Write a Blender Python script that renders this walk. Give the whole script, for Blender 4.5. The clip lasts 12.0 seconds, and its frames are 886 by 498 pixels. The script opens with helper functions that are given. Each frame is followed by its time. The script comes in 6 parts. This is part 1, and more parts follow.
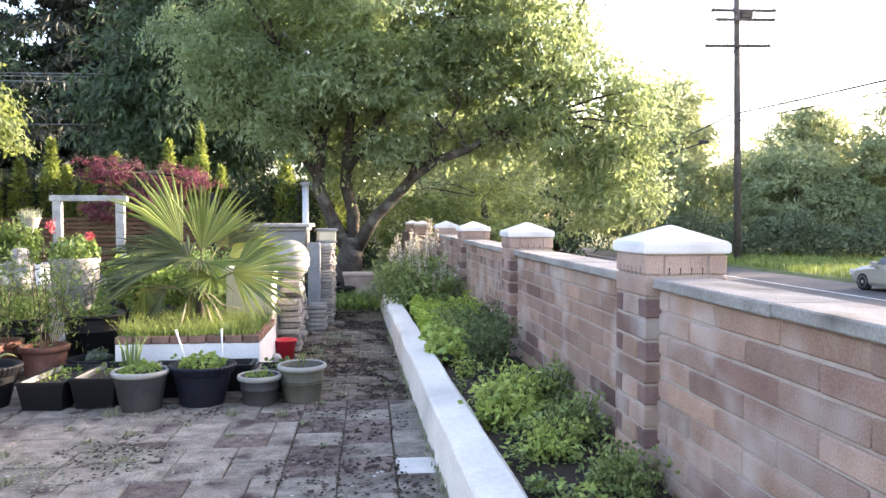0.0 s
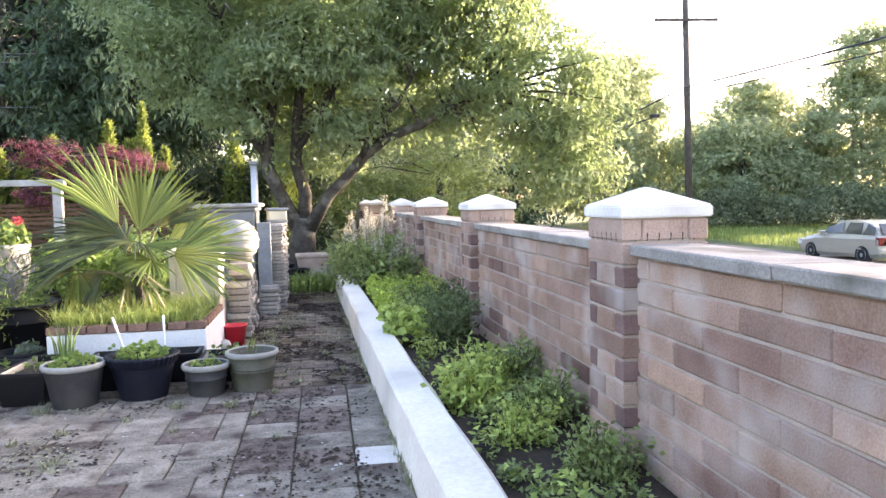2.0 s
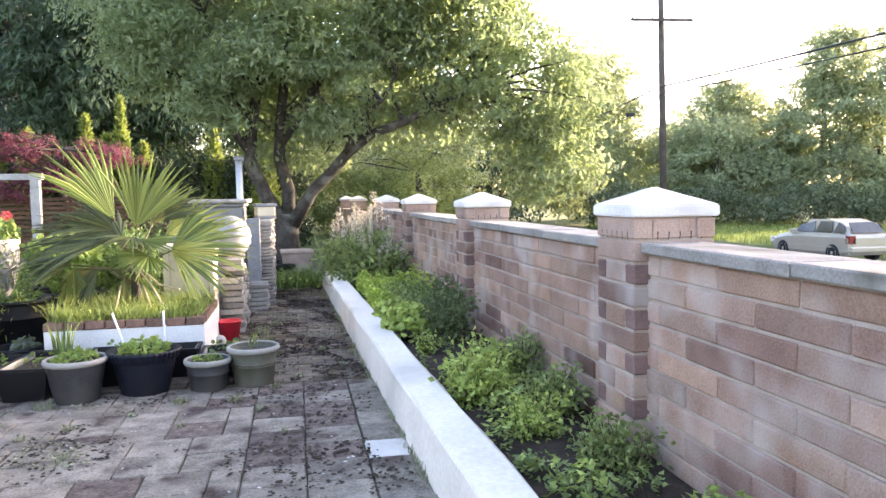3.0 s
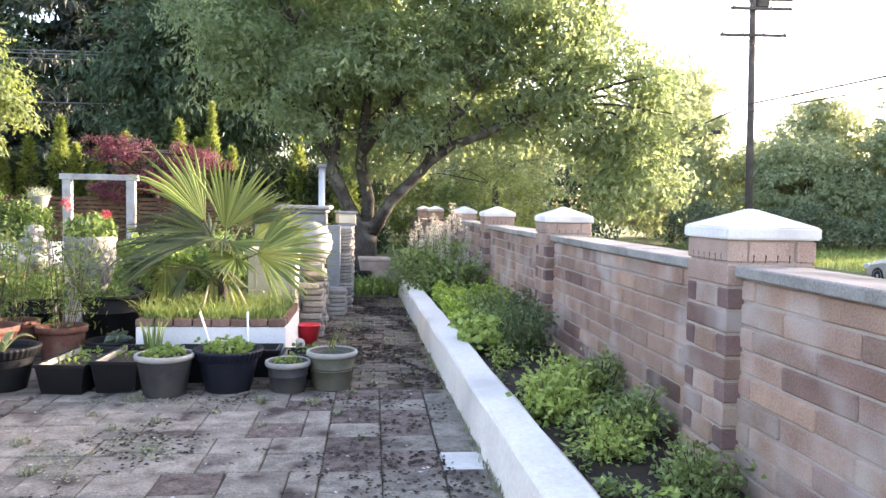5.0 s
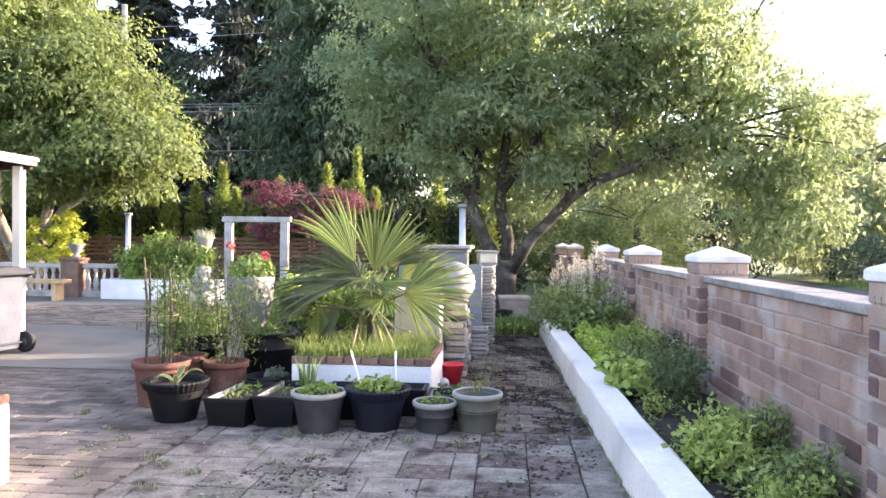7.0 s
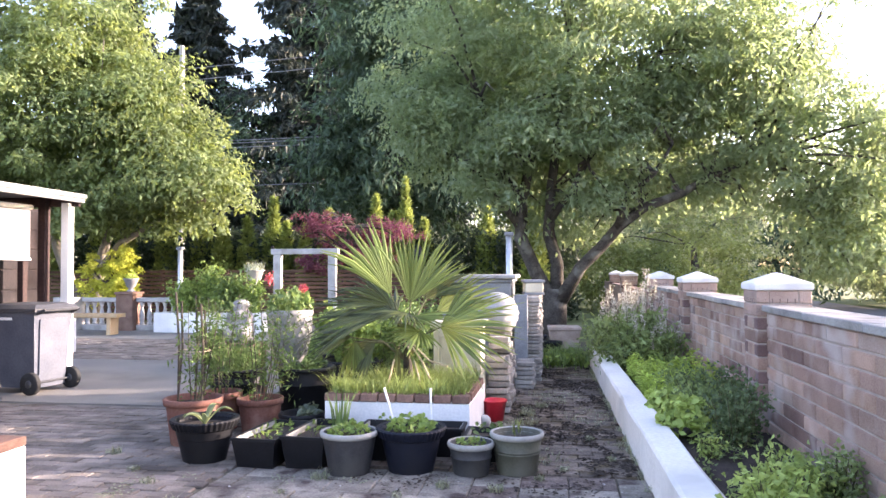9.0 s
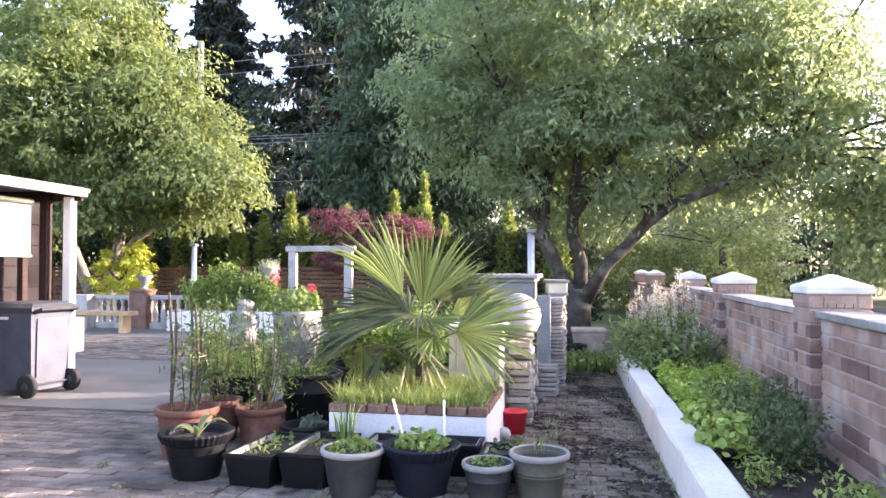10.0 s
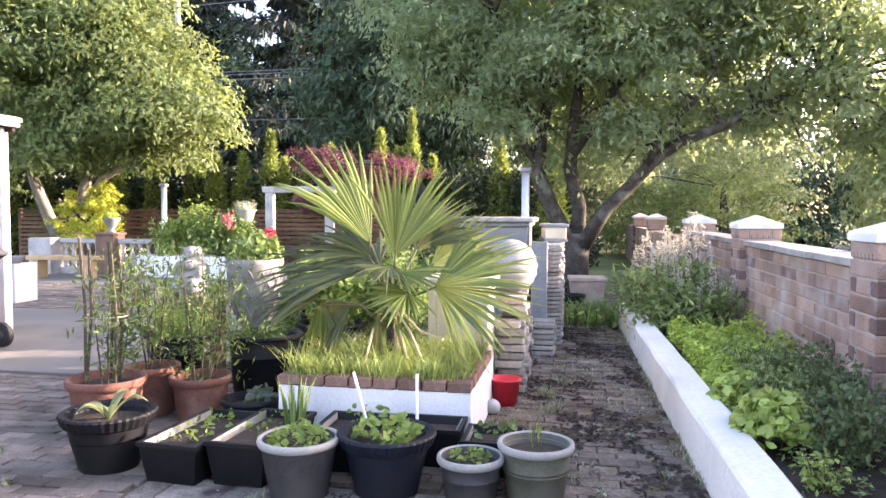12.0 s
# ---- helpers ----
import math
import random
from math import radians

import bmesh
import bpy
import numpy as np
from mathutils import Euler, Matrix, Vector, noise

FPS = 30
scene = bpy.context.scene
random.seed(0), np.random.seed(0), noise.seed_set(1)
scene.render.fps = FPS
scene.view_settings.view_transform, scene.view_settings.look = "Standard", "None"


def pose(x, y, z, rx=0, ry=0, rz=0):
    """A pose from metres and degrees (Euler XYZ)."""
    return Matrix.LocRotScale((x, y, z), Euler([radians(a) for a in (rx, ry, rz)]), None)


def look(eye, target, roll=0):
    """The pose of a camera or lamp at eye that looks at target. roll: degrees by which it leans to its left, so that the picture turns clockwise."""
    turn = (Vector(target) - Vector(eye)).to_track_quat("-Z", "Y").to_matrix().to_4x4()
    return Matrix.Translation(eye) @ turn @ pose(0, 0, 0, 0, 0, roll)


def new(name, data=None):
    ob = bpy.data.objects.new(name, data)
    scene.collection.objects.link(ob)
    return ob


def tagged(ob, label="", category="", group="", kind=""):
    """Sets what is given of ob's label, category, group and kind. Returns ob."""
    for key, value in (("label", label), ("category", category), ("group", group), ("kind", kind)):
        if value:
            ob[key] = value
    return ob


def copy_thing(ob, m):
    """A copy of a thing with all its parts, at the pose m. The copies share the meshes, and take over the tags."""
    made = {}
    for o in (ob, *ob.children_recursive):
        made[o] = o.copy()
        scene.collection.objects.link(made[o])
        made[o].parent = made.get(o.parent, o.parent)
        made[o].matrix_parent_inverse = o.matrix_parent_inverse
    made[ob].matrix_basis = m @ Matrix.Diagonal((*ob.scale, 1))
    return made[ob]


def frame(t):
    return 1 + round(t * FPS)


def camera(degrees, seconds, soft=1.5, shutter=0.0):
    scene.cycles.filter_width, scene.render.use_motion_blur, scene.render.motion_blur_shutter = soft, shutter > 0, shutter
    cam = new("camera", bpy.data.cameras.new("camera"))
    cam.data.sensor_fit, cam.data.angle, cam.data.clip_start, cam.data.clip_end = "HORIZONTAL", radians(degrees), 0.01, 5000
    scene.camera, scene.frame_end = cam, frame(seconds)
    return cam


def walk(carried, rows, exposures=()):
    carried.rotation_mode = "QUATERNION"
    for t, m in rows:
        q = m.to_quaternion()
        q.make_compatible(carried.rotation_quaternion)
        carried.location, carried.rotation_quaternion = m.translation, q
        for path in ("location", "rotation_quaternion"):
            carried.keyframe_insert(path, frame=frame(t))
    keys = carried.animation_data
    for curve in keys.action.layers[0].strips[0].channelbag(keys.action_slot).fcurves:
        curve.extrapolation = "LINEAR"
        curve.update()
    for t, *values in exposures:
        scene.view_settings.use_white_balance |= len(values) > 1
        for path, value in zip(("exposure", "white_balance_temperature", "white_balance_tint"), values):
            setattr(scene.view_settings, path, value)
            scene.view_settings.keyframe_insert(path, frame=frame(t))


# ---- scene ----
cam = camera(62.3, 12.0)
PATH = [
    (0, (0.263, 0.684, 1.303), (0.472, 2.671, 1.223), 0.1),
    (0.5, (0.278, 0.81, 1.287), (0.475, 2.798, 1.195), -0.1),
    (1, (0.351, 0.959, 1.282), (0.559, 2.945, 1.177), -0.6),
    (1.5, (0.371, 1.012, 1.255), (0.625, 2.992, 1.135), -1.0),
    (2, (0.283, 0.982, 1.247), (0.611, 2.95, 1.112), -1.2),
    (2.5, (0.157, 0.933, 1.259), (0.561, 2.886, 1.112), -1.0),
    (4.5, (0.047, 0.955, 1.258), (0.333, 2.931, 1.129), 0.9),
    (5, (0.045, 0.955, 1.264), (0.246, 2.941, 1.149), 1.1),
    (5.5, (0.027, 0.954, 1.279), (0.14, 2.948, 1.182), 1.1),
    (6, (0.016, 0.971, 1.285), (0.034, 2.97, 1.209), 1.0),
    (6.5, (-0.006, 0.955, 1.288), (-0.083, 2.953, 1.24), 0.9),
    (7, (-0.018, 0.96, 1.298), (-0.188, 2.953, 1.277), 0.6),
    (7.5, (-0.066, 0.974, 1.299), (-0.306, 2.96, 1.309), 0.3),
    (9.5, (0.124, 1.441, 1.315), (-0.217, 3.411, 1.375), -0.2),
    (10, (0.054, 1.714, 1.321), (-0.321, 3.678, 1.373), 0.0),
    (10.5, (0.079, 1.923, 1.323), (-0.312, 3.885, 1.354), 0.1),
    (11, (0.147, 2.205, 1.327), (-0.237, 4.168, 1.328), 0.1),
    (11.5, (0.08, 2.476, 1.304), (-0.288, 4.442, 1.257), 0.1),
    (12, (-0.034, 2.705, 1.307), (-0.389, 4.67, 1.205), 0.2),
]
walk(cam, [(t, look(eye, target, roll)) for t, eye, target, roll in PATH], [(0, 3.0, 7050, 24), (2.5, 3.15, 7150, 24), (5.0, 3.07, 7100, 24), (7.5, 3.04, 6750, 27), (10.3, 3.08, 6550, 31), (12, 3.24, 6950, 31)])


# world and sun: low evening sun from beyond the road
SUN_AZ, SUN_EL = radians(71), radians(14)
world = bpy.data.worlds.new("sky")
scene.world = world
world.use_nodes = True
nt = world.node_tree
sky = nt.nodes.new("ShaderNodeTexSky")
sky.sky_type = "NISHITA"
sky.sun_disc = False
sky.sun_elevation, sky.sun_rotation = SUN_EL, SUN_AZ
sky.air_density, sky.dust_density, sky.ozone_density = 0.9, 2.0, 0.8
nt.nodes["Background"].inputs[1].default_value = 0.14
nt.links.new(sky.outputs[0], nt.nodes["Background"].inputs[0])
sun_data = bpy.data.lights.new("sun", "SUN")
sun_data.energy, sun_data.angle, sun_data.color = 2.7, radians(0.6), (1.0, 0.90, 0.72)
sun = new("sun", sun_data)
SUN_DIR = Vector((math.sin(SUN_AZ) * math.cos(SUN_EL), math.cos(SUN_AZ) * math.cos(SUN_EL), math.sin(SUN_EL)))
sun.matrix_world = look(SUN_DIR * 80, (0, 0, 0))


# ---------- materials ----------
def ramp(t, fac, stops):
    n = t.nodes.new("ShaderNodeValToRGB")
    while len(n.color_ramp.elements) < len(stops):
        n.color_ramp.elements.new(0.5)
    for e, (p, c) in zip(n.color_ramp.elements, stops):
        e.position, e.color = p, (*c, 1)
    t.links.new(fac, n.inputs[0])
    return n.outputs[0]


def mat(name, dark, light, rough=0.8, scale=6.0, fine=60.0, bump=0.15, metal=0.0, vary=0.0, island=False, spec=0.4, stain=None, coat=0.0, placed=False):
    """Two scales of noise between two colours, a fine relief, optional stains and per-piece variation."""
    m = bpy.data.materials.new(name)
    m.use_nodes = True
    t = m.node_tree
    b = t.nodes["Principled BSDF"]
    co = t.nodes.new("ShaderNodeNewGeometry").outputs["Position"] if placed else t.nodes.new("ShaderNodeTexCoord").outputs["Object"]
    n1, n2 = t.nodes.new("ShaderNodeTexNoise"), t.nodes.new("ShaderNodeTexNoise")
    for n, s in ((n1, scale), (n2, fine)):
        t.links.new(co, n.inputs["Vector"])
        n.inputs["Scale"].default_value, n.inputs["Detail"].default_value = s, 5
    mix = t.nodes.new("ShaderNodeMath")
    mix.operation = "MULTIPLY_ADD"
    mix.inputs[1].default_value = 0.45
    t.links.new(n2.outputs[0], mix.inputs[0])
    half = t.nodes.new("ShaderNodeMath")
    half.operation = "MULTIPLY"
    half.inputs[1].default_value = 0.6
    t.links.new(n1.outputs[0], half.inputs[0])
    t.links.new(half.outputs[0], mix.inputs[2])
    col = ramp(t, mix.outputs[0], [(0.36, dark), (0.68, light)])
    if stain:
        n3 = t.nodes.new("ShaderNodeTexNoise")
        n3.inputs["Scale"].default_value, n3.inputs["Detail"].default_value = scale * 0.5, 8
        t.links.new(co, n3.inputs["Vector"])
        f = ramp(t, n3.outputs[0], [(0.52, (0, 0, 0)), (0.66, (1, 1, 1))])
        mx = t.nodes.new("ShaderNodeMixRGB")
        t.links.new(f, mx.inputs[0])
        t.links.new(col, mx.inputs[1])
        mx.inputs[2].default_value = (*stain, 1)
        col = mx.outputs[0]
    if vary:
        if island:
            r = t.nodes.new("ShaderNodeNewGeometry").outputs["Random Per Island"]
        else:
            r = t.nodes.new("ShaderNodeObjectInfo").outputs["Random"]
        hsv = t.nodes.new("ShaderNodeHueSaturation")
        mr = t.nodes.new("ShaderNodeMapRange")
        mr.inputs[3].default_value, mr.inputs[4].default_value = 1 - vary, 1 + vary
        t.links.new(r, mr.inputs[0])
        t.links.new(mr.outputs[0], hsv.inputs["Value"])
        t.links.new(col, hsv.inputs["Color"])
        col = hsv.outputs[0]
    t.links.new(col, b.inputs["Base Color"])
    b.inputs["Roughness"].default_value, b.inputs["Metallic"].default_value = rough, metal
    b.inputs["Specular IOR Level"].default_value = spec
    b.inputs["Coat Weight"].default_value = coat
    if bump:
        bp = t.nodes.new("ShaderNodeBump")
        bp.inputs["Strength"].default_value, bp.inputs["Distance"].default_value = bump, 0.02
        t.links.new(mix.outputs[0], bp.inputs["Height"])
        t.links.new(bp.outputs[0], b.inputs["Normal"])
    return m


def leaf_mat(name, dark, light, through_col=None, mixw=0.4, rough=0.55, grey=0.40):
    """Leaves: each one varies, and light passes through."""
    def soft(c, k):
        g = 0.3 * c[0] + 0.6 * c[1] + 0.1 * c[2]
        return [v + (g - v) * k for v in c]
    # The mix toward grey stands in for haze, put into the leaf colour.
    dark, light = soft(dark, grey), soft(light, grey)
    through_col = soft(through_col, 0.15) if through_col else None
    m = bpy.data.materials.new(name)
    m.use_nodes = True
    t = m.node_tree
    b = t.nodes["Principled BSDF"]
    r = t.nodes.new("ShaderNodeNewGeometry").outputs["Random Per Island"]
    col = ramp(t, r, [(0.0, dark), (0.75, light), (1.0, [min(1, c * 1.4) for c in light])])
    co = t.nodes.new("ShaderNodeTexCoord").outputs["Object"]
    n = t.nodes.new("ShaderNodeTexNoise")
    n.inputs["Scale"].default_value = 0.9
    t.links.new(co, n.inputs["Vector"])
    mr = t.nodes.new("ShaderNodeMapRange")
    mr.inputs[1].default_value, mr.inputs[2].default_value = 0.3, 0.7
    mr.inputs[3].default_value, mr.inputs[4].default_value = 0.75, 1.25
    t.links.new(n.outputs[0], mr.inputs[0])
    hsv = t.nodes.new("ShaderNodeHueSaturation")
    t.links.new(col, hsv.inputs["Color"])
    t.links.new(mr.outputs[0], hsv.inputs["Value"])
    t.links.new(hsv.outputs[0], b.inputs["Base Color"])
    b.inputs["Roughness"].default_value, b.inputs["Specular IOR Level"].default_value = rough, 0.3
    tr = t.nodes.new("ShaderNodeBsdfTranslucent")
    tc = through_col or [light[0] * 1.6, light[1] * 1.5, light[2] * 0.6]
    mul = t.nodes.new("ShaderNodeMixRGB")
    mul.inputs[0].default_value = 0.65
    t.links.new(hsv.outputs[0], mul.inputs[1])
    mul.inputs[2].default_value = (*tc, 1)
    t.links.new(mul.outputs[0], tr.inputs[0])
    mx = t.nodes.new("ShaderNodeMixShader")
    mx.inputs[0].default_value = mixw
    t.links.new(b.outputs[0], mx.inputs[1])
    t.links.new(tr.outputs[0], mx.inputs[2])
    t.links.new(mx.outputs[0], t.nodes["Material Output"].inputs[0])
    return m


# ---------- mesh helpers ----------
def mesh_ob(name, bm, material, parent=None, smooth=False):
    me = bpy.data.meshes.new(name)
    bm.to_mesh(me)
    bm.free()
    if smooth:
        for p in me.polygons:
            p.use_smooth = True
    if material:
        me.materials.append(material)
    ob = new(name, me)
    if parent:
        ob.parent = parent
    return ob


def part(name, bm, material, parent, label="", smooth=False):
    ob = mesh_ob(name, bm, material, parent, smooth)
    return tagged(ob, label)


def thing(name, x, y, z, rz=0.0, label="", category="", group="", kind=""):
    e = new(name)
    e.empty_display_size = 0.1
    e.matrix_world = pose(x, y, z, 0, 0, rz)
    return tagged(e, label, category, group, kind)


def box(bm, x0, y0, z0, x1, y1, z1, bevel=0.0, m=None):
    r = bmesh.ops.create_cube(bm, size=1)
    vs = r["verts"]
    for v in vs:
        v.co = Vector((x0 + (v.co.x + 0.5) * (x1 - x0), y0 + (v.co.y + 0.5) * (y1 - y0), z0 + (v.co.z + 0.5) * (z1 - z0)))
    if bevel:
        es = list({e for v in vs for e in v.link_edges})
        rb = bmesh.ops.bevel(bm, geom=es, offset=bevel, segments=1, affect="EDGES")
        vs = list({v for f in rb["faces"] for v in f.verts} | {v for v in vs if v.is_valid})
    if m is not None:
        bmesh.ops.transform(bm, matrix=m, verts=[v for v in vs if v.is_valid])
    return bm


def boxed(x0, y0, z0, x1, y1, z1, bevel=0.0):
    return box(bmesh.new(), x0, y0, z0, x1, y1, z1, bevel)


def lathe(bm, profile, seg=32, flute=0, depth=0.0, squash=1.0, ends=True):
    """Turn (radius, height) pairs round the z axis; flute ripples the radius."""
    rings = []
    for r, z in profile:
        ring = []
        for i in range(seg):
            a = 2 * math.pi * i / seg
            rr = r * (1 + depth * math.cos(flute * a)) if flute else r
            ring.append(bm.verts.new((rr * math.cos(a), rr * math.sin(a) * squash, z)))
        rings.append(ring)
    for a, b in zip(rings, rings[1:]):
        for i in range(seg):
            j = (i + 1) % seg
            bm.faces.new((a[i], a[j], b[j], b[i]))
    if ends and profile[0][0] > 1e-4:
        bm.faces.new(rings[0][::-1])
    if ends and profile[-1][0] > 1e-4:
        bm.faces.new(rings[-1])
    return bm


def tube(bm, pts, radii, seg=8):
    """A tapered tube along points."""
    pts = [Vector(p) for p in pts]
    rings = []
    for i, p in enumerate(pts):
        d = (pts[min(i + 1, len(pts) - 1)] - pts[max(i - 1, 0)]).normalized()
        u = d.cross(Vector((0.31, 0.2, 0.93)) if abs(d.z) < 0.9 else Vector((1, 0, 0))).normalized()
        v = d.cross(u)
        r = radii[i] if hasattr(radii, "__len__") else radii
        rings.append([bm.verts.new(p + r * (math.cos(2 * math.pi * k / seg) * u + math.sin(2 * math.pi * k / seg) * v)) for k in range(seg)])
    for a, b in zip(rings, rings[1:]):
        for k in range(seg):
            j = (k + 1) % seg
            bm.faces.new((a[k], a[j], b[j], b[k]))
    bm.faces.new(rings[0][::-1])
    bm.faces.new(rings[-1])
    return bm


def quick_mesh(name, verts, faces, material, smooth=False):
    me = bpy.data.meshes.new(name)
    me.from_pydata(verts, [], faces)
    me.materials.append(material)
    if smooth:
        me.polygons.foreach_set("use_smooth", [True] * len(me.polygons))
    return me


def leaf_cards(pts, length, width, rng, normals=None, droop=0.0, fold=0.25):
    """Pointed leaves (two triangles folded on the midrib) at the points, turned at random or lying across the given normals. Returns vertices and faces."""
    n = len(pts)
    d = rng.normal(size=(n, 3))
    d[:, 2] -= droop
    if normals is not None:
        nn = normals + rng.normal(size=(n, 3)) * 0.42
        nn /= np.linalg.norm(nn, axis=1)[:, None]
        d -= nn * np.sum(d * nn, axis=1)[:, None]
    d /= np.linalg.norm(d, axis=1)[:, None]
    u = np.cross(d, nn if normals is not None else rng.normal(size=(n, 3)))
    u /= np.linalg.norm(u, axis=1)[:, None]
    w = np.cross(d, u)
    ln = (length * rng.uniform(0.65, 1.25, n))[:, None]
    wd = (width * rng.uniform(0.7, 1.2, n))[:, None]
    v = np.empty((n, 4, 3))
    v[:, 0] = pts
    v[:, 1] = pts + d * ln * 0.45 + u * wd * 0.5 + w * wd * fold
    v[:, 2] = pts + d * ln
    v[:, 3] = pts + d * ln * 0.45 - u * wd * 0.5 + w * wd * fold
    i = np.arange(n)[:, None] * 4
    f = np.concatenate([np.hstack([i, i + 1, i + 2]), np.hstack([i, i + 2, i + 3])])
    return v.reshape(-1, 3), f


def crown_points(blobs, count, rng, per=55, spread=0.34, shell=0.5):
    """Points and normals of many rounded sprays that sit in the outer part of each blob (centre, radii, weight), so that the crown has clumps, hollows and gaps."""
    out, nor = [], []
    tot = sum(b[2] for b in blobs)
    for c, r, w in blobs:
        m = max(6, int(count * w / tot / per))
        d = rng.normal(size=(m, 3))
        d /= np.linalg.norm(d, axis=1)[:, None]
        rad = rng.uniform(shell ** 3, 1.0, m) ** (1 / 3) * rng.uniform(0.60, 1.20, m)
        centre = np.array(c) + d * np.array(r) * rad[:, None]
        size = spread * rng.uniform(0.6, 1.5, m)
        k = rng.integers(0, m, m * per)
        q = rng.normal(size=(m * per, 3))
        q[:, 2] = np.abs(q[:, 2]) * 0.9 - 0.25
        q /= np.linalg.norm(q, axis=1)[:, None]
        off = q * np.array([1.25, 1.25, 0.7]) * (size[k] * rng.uniform(0.45, 1.0, m * per))[:, None]
        off[:, 2] -= 0.3 * (off[:, 0] ** 2 + off[:, 1] ** 2) / np.maximum(size[k], 0.05)
        out.append(centre[k] + off)
        nn = q + d[k] * 0.5 + np.array([0, 0, 0.35])
        nor.append(nn / np.linalg.norm(nn, axis=1)[:, None])
    return np.vstack(out), np.vstack(nor)


def foliage(name, pts, length, width, material, parent, rng, label="", droop=0.3, normals=None):
    v, f = leaf_cards(pts, length, width, rng, normals, droop=droop)
    ob = new(name, quick_mesh(name, v.tolist(), f.tolist(), material))
    ob.parent = parent
    return tagged(ob, label)

# ---------- the palette ----------
M_SOIL = mat("soil", (0.016, 0.012, 0.009), (0.066, 0.048, 0.036), 0.95, 9, 90, 0.7)
M_GRASSG = mat("grass_ground", (0.05, 0.07, 0.02), (0.16, 0.19, 0.07), 0.95, 0.7, 30, 0.5)
M_ROAD = mat("asphalt", (0.075, 0.073, 0.072), (0.14, 0.135, 0.13), 0.9, 0.6, 130, 0.3)
M_LINE = mat("road_paint", (0.5, 0.5, 0.48), (0.7, 0.7, 0.68), 0.7, 4, 80, 0.1)
M_MORTAR = mat("mortar", (0.29, 0.235, 0.20), (0.46, 0.385, 0.335), 0.95, 8, 150, 0.3)
M_COPING = mat("coping_concrete", (0.20, 0.19, 0.18), (0.42, 0.40, 0.37), 0.92, 5, 110, 0.35, vary=0.12, stain=(0.13, 0.12, 0.10), placed=True)
M_CAP = mat("cap_white", (0.62, 0.60, 0.60), (0.84, 0.83, 0.82), 0.7, 3.5, 70, 0.2, stain=(0.55, 0.52, 0.50))
M_WHITE = mat("white_paint", (0.66, 0.66, 0.66), (0.86, 0.85, 0.83), 0.6, 2.5, 60, 0.15)
M_CURB = mat("curb_paint", (0.66, 0.615, 0.55), (0.88, 0.84, 0.77), 0.65, 2.2, 45, 0.3, stain=(0.56, 0.54, 0.49))
M_SLAB = mat("paving_slab", (0.10, 0.087, 0.070), (0.345, 0.31, 0.258), 0.92, 9, 75, 1.0, vary=0.2, stain=(0.06, 0.042, 0.036), placed=True)
M_SLABD = mat("mossy_slab", (0.045, 0.03, 0.026), (0.21, 0.165, 0.14), 0.97, 14, 60, 1.0, vary=0.2, placed=True)
M_SLABW = mat("pale_slab", (0.52, 0.50, 0.47), (0.72, 0.70, 0.66), 0.85, 4, 70, 0.3)
M_PAVER = mat("brick_paver", (0.125, 0.102, 0.086), (0.295, 0.25, 0.208), 0.92, 5, 90, 0.45, vary=0.3, stain=(0.10, 0.085, 0.07), placed=True)
M_PATH = mat("path_brick", (0.055, 0.042, 0.032), (0.215, 0.170, 0.135), 0.97, 9, 60, 0.9, vary=0.35, stain=(0.075, 0.055, 0.020), placed=True)
M_PATHJ = mat("path_brick_far", (0.055, 0.042, 0.032), (0.215, 0.170, 0.135), 0.97, 9, 60, 0.9, vary=0.3, island=True, stain=(0.05, 0.045, 0.028), placed=True)
M_PAVERJ = mat("brick_paver_far", (0.125, 0.102, 0.086), (0.295, 0.25, 0.208), 0.92, 5, 90, 0.45, vary=0.25, island=True, stain=(0.10, 0.085, 0.07), placed=True)
M_JOINT = mat("joint_dirt", (0.045, 0.036, 0.026), (0.15, 0.13, 0.085), 0.97, 7, 60, 0.8)
M_CONC = mat("concrete", (0.14, 0.132, 0.118), (0.27, 0.255, 0.225), 0.9, 1.2, 90, 0.25, stain=(0.17, 0.16, 0.15))
M_BARK = mat("bark", (0.018, 0.015, 0.012), (0.095, 0.08, 0.065), 0.95, 7, 45, 1.0, stain=(0.13, 0.125, 0.105))
M_BARKL = mat("pale_bark", (0.09, 0.075, 0.06), (0.32, 0.28, 0.23), 0.9, 6, 45, 0.7)
M_POLE = mat("pole_wood", (0.06, 0.048, 0.042), (0.14, 0.115, 0.10), 0.9, 3, 30, 0.5)
M_WIRE = mat("wire", (0.02, 0.02, 0.022), (0.05, 0.05, 0.055), 0.6, 3, 30, 0)
# Lit copy of the wire: sunlight on the line put into its colour.
M_WIRELIT = mat("sunlit_wire", (0.12, 0.125, 0.135), (0.20, 0.205, 0.22), 0.5, 3, 30, 0)
M_DARKWOOD = mat("dark_wood", (0.018, 0.008, 0.007), (0.06, 0.03, 0.025), 0.7, 3, 30, 0.3)
M_SLATW = mat("fence_wood", (0.07, 0.035, 0.022), (0.18, 0.10, 0.065), 0.8, 2, 40, 0.3, vary=0.25)
M_ROOF = mat("roof_sheet", (0.20, 0.21, 0.21), (0.33, 0.34, 0.34), 0.6, 2, 30, 0.1)


